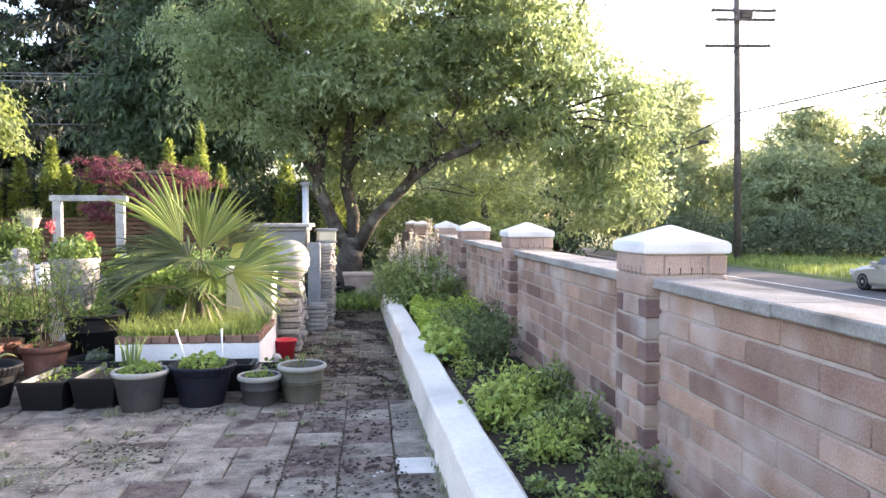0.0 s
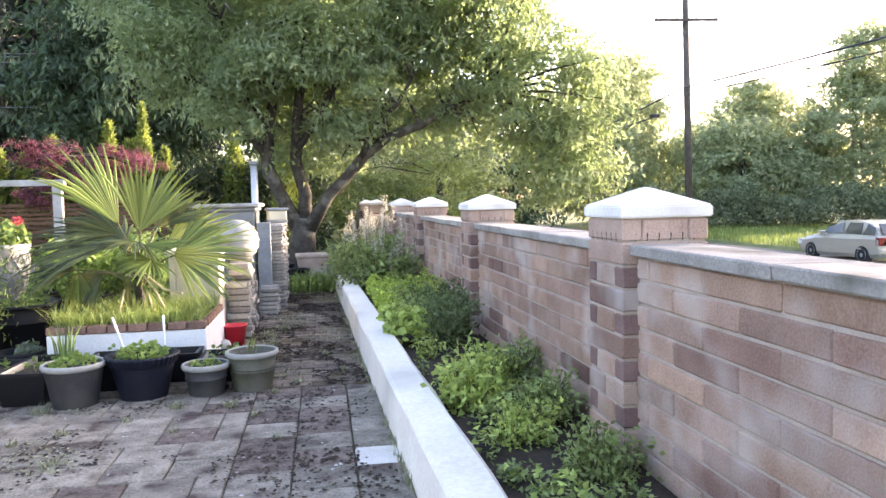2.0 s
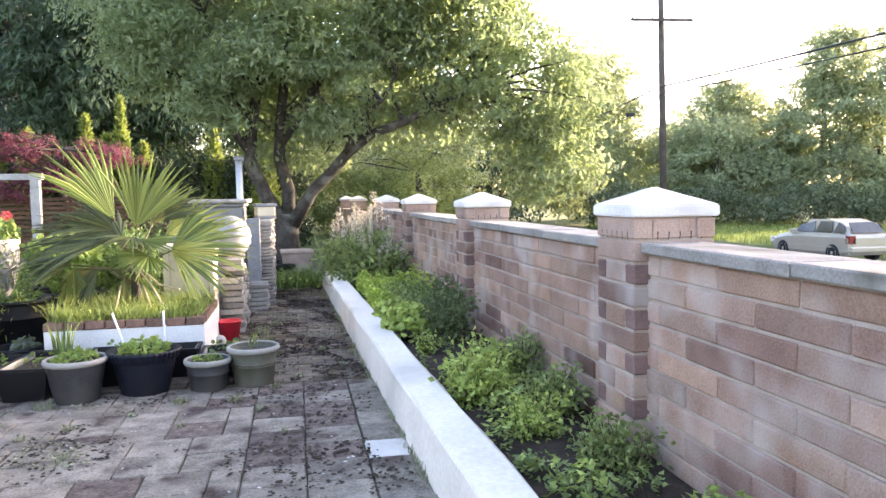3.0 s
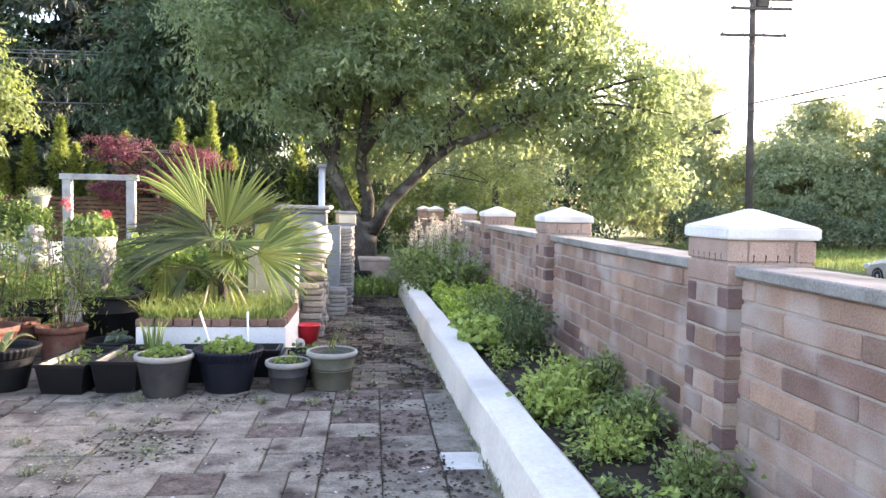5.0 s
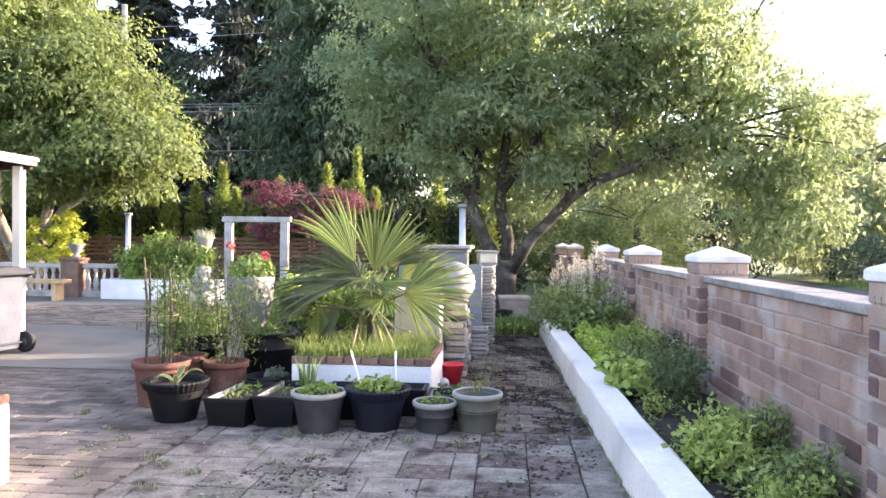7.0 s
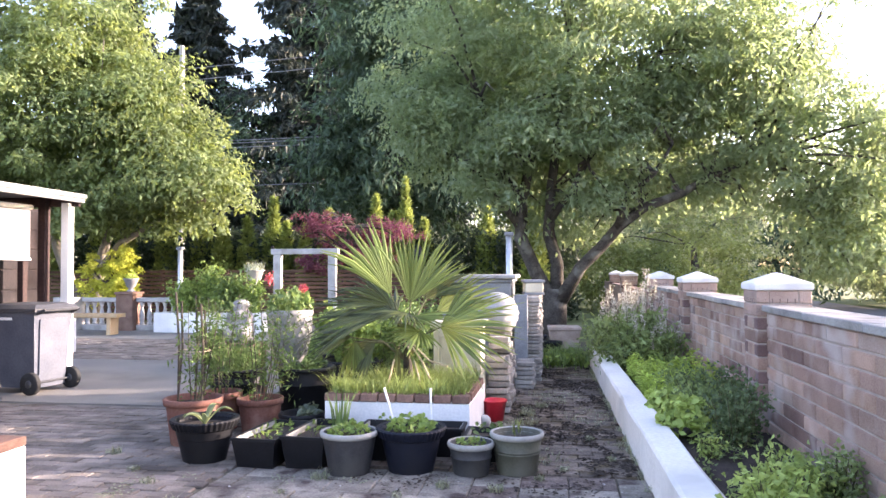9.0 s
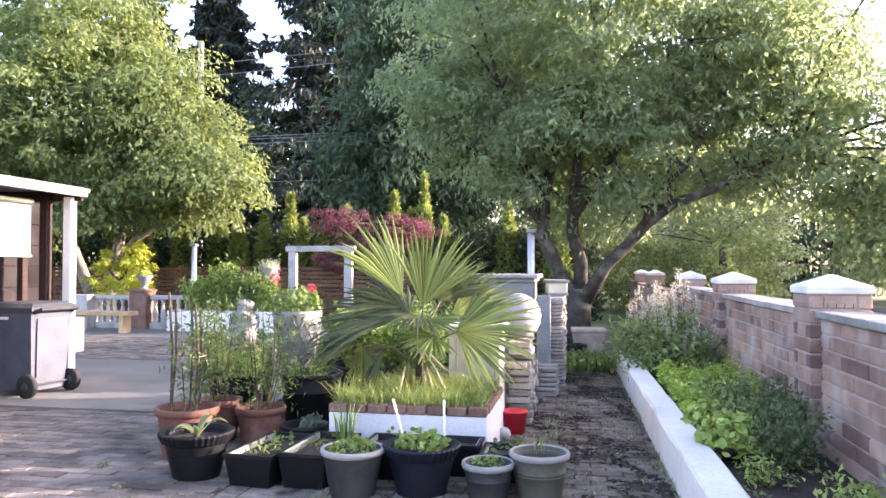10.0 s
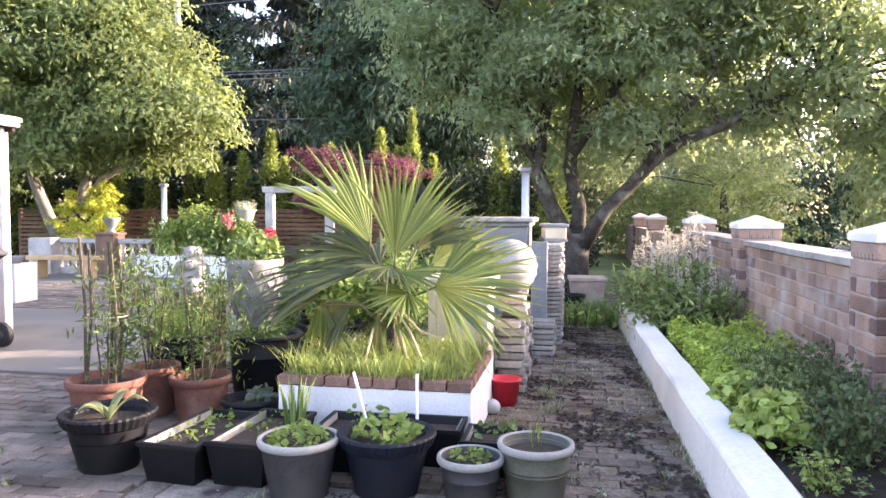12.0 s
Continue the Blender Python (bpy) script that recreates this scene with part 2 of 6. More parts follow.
def block_mat():
    """Split-face concrete blocks, pink-brown with a few plum ones; each block its own tint."""
    m = mat("wall_block", (0.225, 0.145, 0.112), (0.43, 0.308, 0.248), 0.93, 4, 120, 0.5, vary=0.2, placed=True)
    t = m.node_tree
    b = t.nodes["Principled BSDF"]
    src = b.inputs["Base Color"].links[0].from_socket
    r = t.nodes.new("ShaderNodeObjectInfo").outputs["Random"]
    mul = t.nodes.new("ShaderNodeMath")
    mul.operation, mul.inputs[1].default_value = "MULTIPLY", 7.31
    fr = t.nodes.new("ShaderNodeMath")
    fr.operation = "FRACT"
    t.links.new(r, mul.inputs[0])
    t.links.new(mul.outputs[0], fr.inputs[0])
    tint = ramp(t, fr.outputs[0], [(0.0, (0.46, 0.39, 0.40)), (0.12, (0.60, 0.52, 0.53)), (0.26, (0.86, 0.79, 0.78)), (0.55, (1.0, 0.96, 0.95)), (0.8, (1.06, 0.98, 0.90)), (1.0, (0.93, 0.98, 1.02))])
    mx = t.nodes.new("ShaderNodeMixRGB")
    mx.blend_type, mx.inputs[0].default_value = "MULTIPLY", 1.0
    t.links.new(src, mx.inputs[1])
    t.links.new(tint, mx.inputs[2])
    # pale lime streaks
    co = t.nodes.new("ShaderNodeTexCoord").outputs["Generated"]
    n = t.nodes.new("ShaderNodeTexNoise")
    n.inputs["Scale"].default_value = 3.0
    t.links.new(t.nodes.new("ShaderNodeNewGeometry").outputs["Position"], n.inputs["Vector"])
    f = ramp(t, n.outputs[0], [(0.5, (0, 0, 0)), (0.72, (0.6, 0.6, 0.6))])
    m2 = t.nodes.new("ShaderNodeMixRGB")
    t.links.new(f, m2.inputs[0])
    t.links.new(mx.outputs[0], m2.inputs[1])
    m2.inputs[2].default_value = (0.5, 0.45, 0.42, 1)
    t.links.new(m2.outputs[0], b.inputs["Base Color"])
    return m


M_BLOCK = block_mat()
M_PBRICK = mat("planter_brick", (0.10, 0.055, 0.042), (0.24, 0.14, 0.105), 0.9, 8, 90, 0.4, vary=0.25)


def piece_mesh(name, sx, sy, sz, material, bevel=0.006, seed=0):
    """A slightly uneven block with worn edges, its base at z 0 and its middle at the origin."""
    r = random.Random(seed)
    bm = boxed(-sx / 2, -sy / 2, 0, sx / 2, sy / 2, sz)
    for v in bm.verts:
        v.co += Vector((r.uniform(-1, 1), r.uniform(-1, 1), r.uniform(-1, 1))) * 0.0025
    bmesh.ops.bevel(bm, geom=bm.edges[:], offset=bevel, segments=1, affect="EDGES")
    me = bpy.data.meshes.new(name)
    bm.to_mesh(me)
    bm.free()
    me.materials.append(material)
    return me


def piece(name, me, m, parent):
    ob = new(name, me)
    ob.parent = parent
    ob.matrix_basis = m
    return ob


def structure(name, bm, material, label="", smooth=False):
    return tagged(mesh_ob(name, bm, material, smooth=smooth), label, kind="structure")


# ---------- ground, road, floor ----------
def ground_height(x, y):
    if x < 1.6:
        z = -0.06
    elif x < 2.4:
        z = -0.06 - 0.98 * (x - 1.6) / 0.8
    elif x < 18.3:
        z = -1.04
    else:
        z = -1.04 + 0.10 * min(1, (x - 18.3) / 0.3) + 0.010 * max(0, x - 19)
    return z + (0.05 * math.sin(x * 0.7 + y * 0.4) * math.sin(y * 0.53) if x > 18.9 else 0)


xs = [-400, -200, -90, -50, -30, -20, -14, -8, -3, 0, 1.6, 2.0, 2.4, 3, 6, 9, 12, 15, 18.3, 18.6, 18.8, 19, 20, 22, 25, 28, 32, 38, 46, 60, 90, 160, 300, 500]
ys = [-400, -200, -90, -40, -20, -10, -4, 0, 4, 8, 12, 15, 18, 21, 24, 27, 30, 33, 36, 39, 42, 46, 52, 60, 80, 120, 200, 400, 600]
gv = [(x, y, ground_height(x, y)) for x in xs for y in ys]
gf = [(i * len(ys) + j, (i + 1) * len(ys) + j, (i + 1) * len(ys) + j + 1, i * len(ys) + j + 1) for i in range(len(xs) - 1) for j in range(len(ys) - 1)]
ground = tagged(new("ground", quick_mesh("ground", gv, gf, M_GRASSG)), "mossy earth and rough grass", kind="structure")
structure("road", boxed(3.4, -120, -1.15, 18.2, 300, -1.02), M_ROAD, "worn grey asphalt road")
structure("road_line", boxed(15.2, -120, -1.03, 15.32, 300, -1.016), M_LINE, "faded white edge line")
structure("road_line", boxed(9.4, -120, -1.03, 9.52, 300, -1.016), M_LINE, "faded white centre line")
structure("floor_bed", boxed(-14, -8, -0.10, 0.9, 15.0, -0.018), M_JOINT, "dirt and moss between the paving")
structure("floor_concrete", boxed(-9.0, 7.9, -0.09, -2.95, 11.3, 0.0), M_CONC, "pale poured concrete drive")
structure("floor_terrace", boxed(-14, 14.4, -0.09, -3.2, 19.0, 0.004), M_CONC, "sunlit pale concrete terrace")
structure("bed_soil", boxed(0.75, -6, -0.05, 1.56, 13.2, 0.16), M_SOIL, "dark damp garden soil")

# ---------- white curb, leaning slightly off the wall's line ----------
CURB_A = math.atan2(0.0245, 1)
curb = bmesh.new()
n = 44
prof = [(0.0, -0.05), (0.012, 0.235), (0.028, 0.252), (0.195, 0.258), (0.215, 0.24), (0.225, -0.05)]
r = random.Random(4)
rows = []
for i in range(n + 1):
    y = -6 + i * 17.45 / n
    row = []
    for k, (px, pz) in enumerate(prof):
        wob = r.uniform(-0.006, 0.006)
        row.append(curb.verts.new((0.745 - 0.0245 * y + px + wob, y, pz + r.uniform(-0.003, 0.003))))
    rows.append(row)
for a, b in zip(rows, rows[1:]):
    for k in range(len(prof) - 1):
        curb.faces.new((a[k], b[k], b[k + 1], a[k + 1]))
curb.faces.new(rows[0])
curb.faces.new(rows[-1][::-1])
structure("curb", curb, M_CURB, "chipped white-painted concrete bed edging")


# ---------- block wall along the road ----------
COURSE = 0.0945
WALL_Z0 = 0.06
PILLAR_Y = [0.77, 3.89, 6.87, 10.02, 13.25, 18.7, 22.6]
wall = structure("wall_east", boxed(1.527, -6, -1.1, 1.74, 13.6, 1.004), M_MORTAR, "weathered pink-brown concrete block wall")
wall_far = structure("wall_east_far", boxed(1.5, 13.6, -1.1, 1.70, 26, 0.93), M_BLOCK, "far stretch of the brown block wall")
coping_mesh = piece_mesh("coping", 0.29, 0.845, 0.046, M_COPING, 0.006, 2)
block_meshes = [piece_mesh("block", 0.06, 0.400, COURSE - 0.012, M_BLOCK, 0.006, s) for s in range(4)]
half_meshes = [piece_mesh("block", 0.06, 0.193, COURSE - 0.012, M_BLOCK, 0.006, 9 + s) for s in range(3)]


def wall_bay(y0, y1):
    """Courses of blocks proud of the mortar, and the coping stones, between two pillars."""
    for c in range(10):
        z = WALL_Z0 + 0.006 + c * COURSE
        y = y0
        first = True
        while y < y1 - 0.05:
            ln = 0.206 if (first and c % 2) else 0.413
            first = False
            ln = min(ln, y1 - y)
            me = random.choice(block_meshes if ln > 0.3 else half_meshes)
            base = 0.400 if ln > 0.3 else 0.193
            m = Matrix.Translation((1.548 + random.uniform(-0.004, 0.003), y + ln / 2, z)) @ Matrix.Diagonal((1, (ln - 0.005) / base, 1, 1))
            piece("block", me, m, wall)
            y += ln
    k = 3
    for i in range(k):
        ln = (y1 - y0) / k
        m = Matrix.Translation((1.63, y0 + ln * (i + 0.5), 1.006)) @ pose(0, 0, 0, random.uniform(-.3, .3), random.uniform(-.6, .6), 0) @ Matrix.Diagonal((1, (ln - 0.008) / 0.845, 1, 1))
        piece("coping_stone", coping_mesh, m, wall)


# pillars
PB = 0.252
pil_long = [piece_mesh("block", 0.08, 0.36, COURSE - 0.011, M_BLOCK, 0.007, 20 + s) for s in range(2)]
pil_half = [piece_mesh("block", 0.08, 0.175, COURSE - 0.011, M_BLOCK, 0.007, 30 + s) for s in range(2)]
pil_end = [piece_mesh("block", 0.192, 0.08, COURSE - 0.011, M_BLOCK, 0.007, 40 + s) for s in range(2)]


def cap_bm():
    """A shallow hipped cap with a straight edge."""
    bm = bmesh.new()
    a, h0, h1 = 0.198, 0.0, 0.048
    low = [bm.verts.new((sx * a, sy * a, h0)) for sx, sy in ((-1, -1), (1, -1), (1, 1), (-1, 1))]
    mid = [bm.verts.new((sx * a * 1.0, sy * a * 1.0, h1)) for sx, sy in ((-1, -1), (1, -1), (1, 1), (-1, 1))]
    top = [bm.verts.new((sx * 0.014, sy * 0.014, 0.122)) for sx, sy in ((-1, -1), (1, -1), (1, 1), (-1, 1))]
    bm.faces.new(low[::-1])
    for p, q in ((low, mid), (mid, top)):
        for i in range(4):
            j = (i + 1) % 4
            bm.faces.new((p[i], p[j], q[j], q[i]))
    bm.faces.new(top)
    bmesh.ops.bevel(bm, geom=[e for e in bm.edges], offset=0.006, segments=2, affect="EDGES")
    return bm


def pillar(y, x=1.635):
    p = thing("gate_pillar", x, y, 0, 0, "square pink-brown block pillar with a white pyramid cap", "pillar", "pillars along the road wall", )
    part("core", boxed(-0.175, -0.171, -1.1, 0.175, 0.171, 1.158), M_MORTAR, p)
    part("cap", cap_bm(), M_CAP, p, "white painted hipped cap").location = (0, 0, 1.158)
    for c in range(12):
        z = 0.028 + c * COURSE
        if c >= 10:
            for s in (-1, 1):
                piece("block", top_long, Matrix.Translation((s * 0.143, 0, z)), p)
                piece("block", top_end, Matrix.Translation((0, s * 0.139, z)), p)
            continue
        if c in (1, 3, 5, 7, 9):  # headers: full-width dark ends, short blocks between
            for s in (-1, 1):
                piece("block", plum_end if c > 1 else wide_end, Matrix.Translation((0, s * 0.139, z)), p)
                piece("block", random.choice(pil_short), Matrix.Translation((s * 0.143, 0, z)), p)
            continue
        for s in (-1, 1):
            if c % 3 == 1:
                for q in (-1, 1):
                    piece("block", random.choice(pil_half), Matrix.Translation((s * 0.143, q * 0.0925, z)), p)
            else:
                piece("block", random.choice(pil_long), Matrix.Translation((s * 0.143, 0, z)), p)
            piece("block", random.choice(pil_end), Matrix.Translation((0, s * 0.139, z)), p)
    for k in range(6):  # dark open joints between the bricks of the row under the cap
        for face in ((-0.125 + k * 0.05, -0.1785), (-0.1825, -0.125 + k * 0.05)):
            piece("open_joint", joint_mesh, pose(face[0], face[1], 1.066, 0, 0, 0 if face[1] < -0.17 else 90), p)
    return p


M_SOLDIER = mat("soldier_block", (0.25, 0.165, 0.132), (0.45, 0.325, 0.27), 0.93, 4, 120, 0.5, vary=0.05, placed=True)
top_long = piece_mesh("block", 0.08, 0.36, COURSE - 0.011, M_SOLDIER, 0.005, 50)
top_end = piece_mesh("block", 0.192, 0.08, COURSE - 0.011, M_SOLDIER, 0.005, 51)
M_PLUM = mat("plum_block", (0.12, 0.072, 0.066), (0.22, 0.142, 0.13), 0.93, 4, 120, 0.5, vary=0.15, placed=True)
plum_end = piece_mesh("block", 0.366, 0.082, COURSE - 0.011, M_PLUM, 0.007, 52)
wide_end = piece_mesh("block", 0.366, 0.082, COURSE - 0.011, M_BLOCK, 0.007, 53)
pil_short = [piece_mesh("block", 0.08, 0.186, COURSE - 0.011, M_BLOCK, 0.007, 54 + k) for k in range(2)]

joint_mesh = piece_mesh("open_joint", 0.0045, 0.006, 0.030, M_SOIL, 0.001, 56)

# ---------- pillars ----------
random.seed(3)
for y in PILLAR_Y:
    pillar(y)

# ---------- things on the patio ----------
M_BLACK = mat("black_plastic", (0.004, 0.0043, 0.0055), (0.010, 0.0105, 0.013), 0.5, 5, 70, 0.06, spec=0.22, stain=(0.014, 0.0138, 0.014))
M_NAVY = mat("navy_plastic", (0.0045, 0.006, 0.012), (0.011, 0.0135, 0.024), 0.5, 5, 70, 0.06, spec=0.22, stain=(0.015, 0.0155, 0.02))
M_GREYP = mat("grey_plastic", (0.022, 0.022, 0.024), (0.05, 0.05, 0.051), 0.55, 5, 70, 0.08, spec=0.3, stain=(0.065, 0.063, 0.058))
M_OLIVE = mat("olive_plastic", (0.06, 0.06, 0.042), (0.11, 0.11, 0.08), 0.55, 5, 70, 0.08, spec=0.3, stain=(0.13, 0.125, 0.10))
# Dusty pot rims; the planter boxes borrow it for their lit inner sides.
M_RIM = mat("dusty_rim_lit_strip", (0.24, 0.235, 0.215), (0.36, 0.35, 0.32), 0.65, 6, 70, 0.08)
M_TERRA = mat("terracotta", (0.13, 0.052, 0.036), (0.225, 0.105, 0.078), 0.85, 5, 60, 0.2, stain=(0.27, 0.165, 0.125))
M_RED = mat("red_plastic", (0.52, 0.018, 0.035), (0.66, 0.04, 0.06), 0.4, 4, 60, 0.03)
M_CREAM = mat("cream_paint", (0.56, 0.50, 0.36), (0.72, 0.66, 0.50), 0.65, 3, 60, 0.12, stain=(0.50, 0.44, 0.33))
M_GPAVE = mat("stacked_paver", (0.14, 0.13, 0.115), (0.38, 0.35, 0.315), 0.92, 8, 100, 0.4, vary=0.25)
M_SLATE = mat("grey_slab", (0.14, 0.145, 0.15), (0.27, 0.275, 0.28), 0.85, 4, 80, 0.25)
M_STONE = mat("pale_stone", (0.32, 0.315, 0.305), (0.54, 0.53, 0.51), 0.85, 7, 80, 0.35, stain=(0.30, 0.29, 0.27))
M_BAMBOO = mat("bamboo_cane", (0.028, 0.022, 0.016), (0.085, 0.066, 0.045), 0.7, 8, 60, 0.2)
M_STEM = mat("stem", (0.05, 0.06, 0.02), (0.16, 0.14, 0.07), 0.8, 8, 60, 0.1)
M_DRY = mat("dry_stalk", (0.30, 0.24, 0.14), (0.55, 0.46, 0.30), 0.9, 8, 60, 0.2)
L_PALM = leaf_mat("palm_leaf", (0.035, 0.066, 0.012), (0.150, 0.200, 0.045), (0.52, 0.58, 0.09), 0.32, 0.32, grey=0.08)
# Older fans' leaf: duller, and darkened to put shade into the colour.
L_PALMSHADE = leaf_mat("shaded_old_palm_leaf", (0.022, 0.036, 0.010), (0.075, 0.098, 0.028), (0.28, 0.29, 0.06), 0.24, 0.42, grey=0.15)
L_GRASS = leaf_mat("grass_blade", (0.07, 0.125, 0.016), (0.27, 0.35, 0.065), (0.42, 0.52, 0.07), 0.34, grey=0.2)
L_WEED = leaf_mat("paving_weed_leaf", (0.16, 0.17, 0.07), (0.30, 0.32, 0.15), (0.35, 0.38, 0.15), 0.25)
L_SALAD = leaf_mat("salad_leaf", (0.08, 0.16, 0.025), (0.25, 0.36, 0.07), (0.42, 0.55, 0.08), 0.35, grey=0.10)
L_HERB = leaf_mat("herb_leaf", (0.035, 0.080, 0.020), (0.16, 0.25, 0.065), (0.32, 0.46, 0.08), 0.35, grey=0.12)
L_MINT = leaf_mat("mint_leaf", (0.06, 0.11, 0.020), (0.25, 0.34, 0.075), (0.40, 0.52, 0.10), 0.35, grey=0.25)
L_STRAW = leaf_mat("strawberry_leaf", (0.16, 0.24, 0.025), (0.42, 0.54, 0.08), (0.55, 0.66, 0.10), 0.38, grey=0.2)
L_POTATO = leaf_mat("potato_leaf", (0.028, 0.060, 0.020), (0.13, 0.20, 0.065), (0.26, 0.38, 0.08), 0.32, grey=0.25)
L_FEATHER = leaf_mat("feathery_leaf", (0.20, 0.30, 0.03), (0.46, 0.58, 0.08), (0.62, 0.72, 0.08), 0.42, grey=0.12)
L_SILVER = leaf_mat("pale_leaf", (0.30, 0.36, 0.22), (0.55, 0.60, 0.40), (0.5, 0.58, 0.3), 0.3)
L_POT = leaf_mat("potted_leaf", (0.016, 0.036, 0.010), (0.085, 0.140, 0.036), (0.26, 0.40, 0.06), 0.32, grey=0.05)
L_HOSTA = leaf_mat("hosta_leaf", (0.12, 0.16, 0.05), (0.27, 0.32, 0.12), (0.42, 0.48, 0.14), 0.3, grey=0.2)
L_RED = leaf_mat("red_petal", (0.5, 0.02, 0.03), (0.75, 0.06, 0.08), (0.8, 0.08, 0.08), 0.3)
L_DRYH = leaf_mat("seed_head", (0.42, 0.36, 0.24), (0.66, 0.58, 0.42), (0.5, 0.42, 0.25), 0.3)


def rnd(seed):
    return np.random.default_rng(seed)


def stems(parent, tips, radius, material, base=(0, 0, 0), label="", name="stem", seed=0, bend=0.15):
    """Thin bent stems from near the base to each tip, one mesh each."""
    r = random.Random(seed)
    for tip in tips:
        bx, by = base[0] + r.uniform(-0.03, 0.03), base[1] + r.uniform(-0.03, 0.03)
        mid = (bx + (tip[0] - bx) * 0.45 + r.uniform(-1, 1) * bend * 0.3, by + (tip[1] - by) * 0.45 + r.uniform(-1, 1) * bend * 0.3, base[2] + (tip[2] - base[2]) * 0.55)
        part(name, tube(bmesh.new(), [(bx, by, base[2]), mid, tip], [radius, radius * 0.8, radius * 0.4], 5), material, parent, label)


def blades(pts, height, width, rng, lean=0.5):
    """Grass blades as bent two-step strips."""
    n = len(pts)
    a = rng.uniform(0, 6.28, n)
    d = np.stack([np.cos(a), np.sin(a), np.zeros(n)], 1)
    s = np.stack([-np.sin(a), np.cos(a), np.zeros(n)], 1) * (width * 0.5)
    h = (height * rng.uniform(0.5, 1.2, n))[:, None]
    ln = (lean * rng.uniform(0.2, 1.2, n))[:, None] * h
    up = np.array([0, 0, 1.0])
    v = np.empty((n, 5, 3))
    v[:, 0], v[:, 1] = pts - s, pts + s
    m = pts + up * h * 0.6 + d * ln * 0.35
    v[:, 2], v[:, 3] = m + s * 0.8, m - s * 0.8
    v[:, 4] = pts + up * h + d * ln
    i = np.arange(n)[:, None] * 5
    f = [tuple(q) for q in np.hstack([i, i + 1, i + 2, i + 3]).tolist()] + [tuple(q) for q in np.hstack([i + 3, i + 2, i + 4]).tolist()]
    return v.reshape(-1, 3).tolist(), f


def grass(name, pts, height, width, material, parent, seed, label="", lean=0.5):
    v, f = blades(np.asarray(pts, float), height, width, rnd(seed), lean)
    ob = new(name, quick_mesh(name, v, f, material))
    if parent:
        ob.parent = parent
    return tagged(ob, label)


def round_leaves(pts, size, rng, up=0.7, ruffle=0.0):
    """Rounded six-sided cupped leaves facing roughly upward."""
    n = len(pts)
    nor = rng.normal(size=(n, 3)) * (1 - up)
    nor[:, 2] += up
    nor /= np.linalg.norm(nor, axis=1)[:, None]
    u = np.cross(nor, rng.normal(size=(n, 3)))
    u /= np.linalg.norm(u, axis=1)[:, None]
    w = np.cross(nor, u)
    s = (size * rng.uniform(0.55, 1.2, n))[:, None]
    v = np.empty((n, 8, 3))
    v[:, 7] = pts
    for k in range(7):
        a = 2 * math.pi * k / 7
        rr = s * (0.5 if k else 0.42) * (1 + ruffle * rng.uniform(-1, 1, n)[:, None])
        v[:, k] = pts + u * math.cos(a) * rr + w * math.sin(a) * rr + nor * s * (0.12 + ruffle * 0.4 * rng.uniform(-1, 1, n)[:, None])
    i = np.arange(n)[:, None] * 8
    f = np.concatenate([np.hstack([i + 7, i + k, i + (k + 1) % 7]) for k in range(7)])
    return v.reshape(-1, 3).tolist(), f.tolist()


def leafy(name, pts, size, material, parent, seed, up=0.6, ruffle=0.15, label=""):
    v, f = round_leaves(np.asarray(pts, float), size, rnd(seed), up, ruffle)
    ob = new(name, quick_mesh(name, v, f, material))
    if parent:
        ob.parent = parent
    return tagged(ob, label)


def pot_profile(r, h, taper, rim, bands=()):
    p = [(r * taper, 0), (r * taper * 1.01, 0.004)]
    for b in bands:
        rr = r * (taper + (0.95 - taper) * b)
        p += [(rr, h * b - 0.008), (rr + 0.006, h * b - 0.003), (rr + 0.006, h * b + 0.003), (rr, h * b + 0.008)]
    p += [(r * 0.94, h - rim)]
    return p


def pot(x, y, r, h, material, rim_material, label, style="roll", taper=0.72, bands=(), fill=0.045, rz=0, name="plant_pot", group=""):
    """A round pot: body with a wall, a rim of its style, and soil inside. Returns the thing and its soil height."""
    p = thing(name, x, y, 0, rz, label, "plant pot", group)
    prof = pot_profile(r, h, taper, 0.035, bands) + [(r * 0.94, h - 0.004), (r * 0.88, h - 0.004), (r * 0.84, h * 0.55), (0.0, h * 0.5)]
    part("body", lathe(bmesh.new(), prof, 40), material, p, smooth=True)
    if style == "roll":
        rim = [(r * 0.95, h - 0.034), (r * 1.0, h - 0.03), (r * 1.03, h - 0.015), (r * 1.01, h), (r * 0.94, h + 0.004), (r * 0.89, h - 0.006), (r * 0.87, h - 0.03)]
        part("rim", lathe(bmesh.new(), rim, 40, ends=False), rim_material, p, smooth=True)
    elif style == "fluted":
        bm = lathe(bmesh.new(), [(r * 0.92, h - 0.065), (r * 0.99, h - 0.055), (r * 1.06, h - 0.02), (r * 1.08, h - 0.006), (r * 1.05, h + 0.004), (r * 0.92, h), (r * 0.86, h - 0.03)], 160, 40, 0.012, ends=False)
        part("rim", bm, rim_material, p, "fluted flaring rim")
    else:
        rim = [(r * 0.95, h - 0.05), (r * 1.02, h - 0.048), (r * 1.04, h - 0.004), (r * 1.02, h), (r * 0.93, h), (r * 0.91, h - 0.04)]
        part("rim", lathe(bmesh.new(), rim, 40, ends=False), rim_material, p, smooth=True)
    part("soil", lathe(bmesh.new(), [(0.0, h - fill - 0.05), (r * 0.84, h - fill - 0.05), (r * 0.86, h - fill), (r * 0.4, h - fill + 0.008), (0.0, h - fill + 0.01)], 20), M_SOIL, p, "dark potting soil")
    return p, h - fill


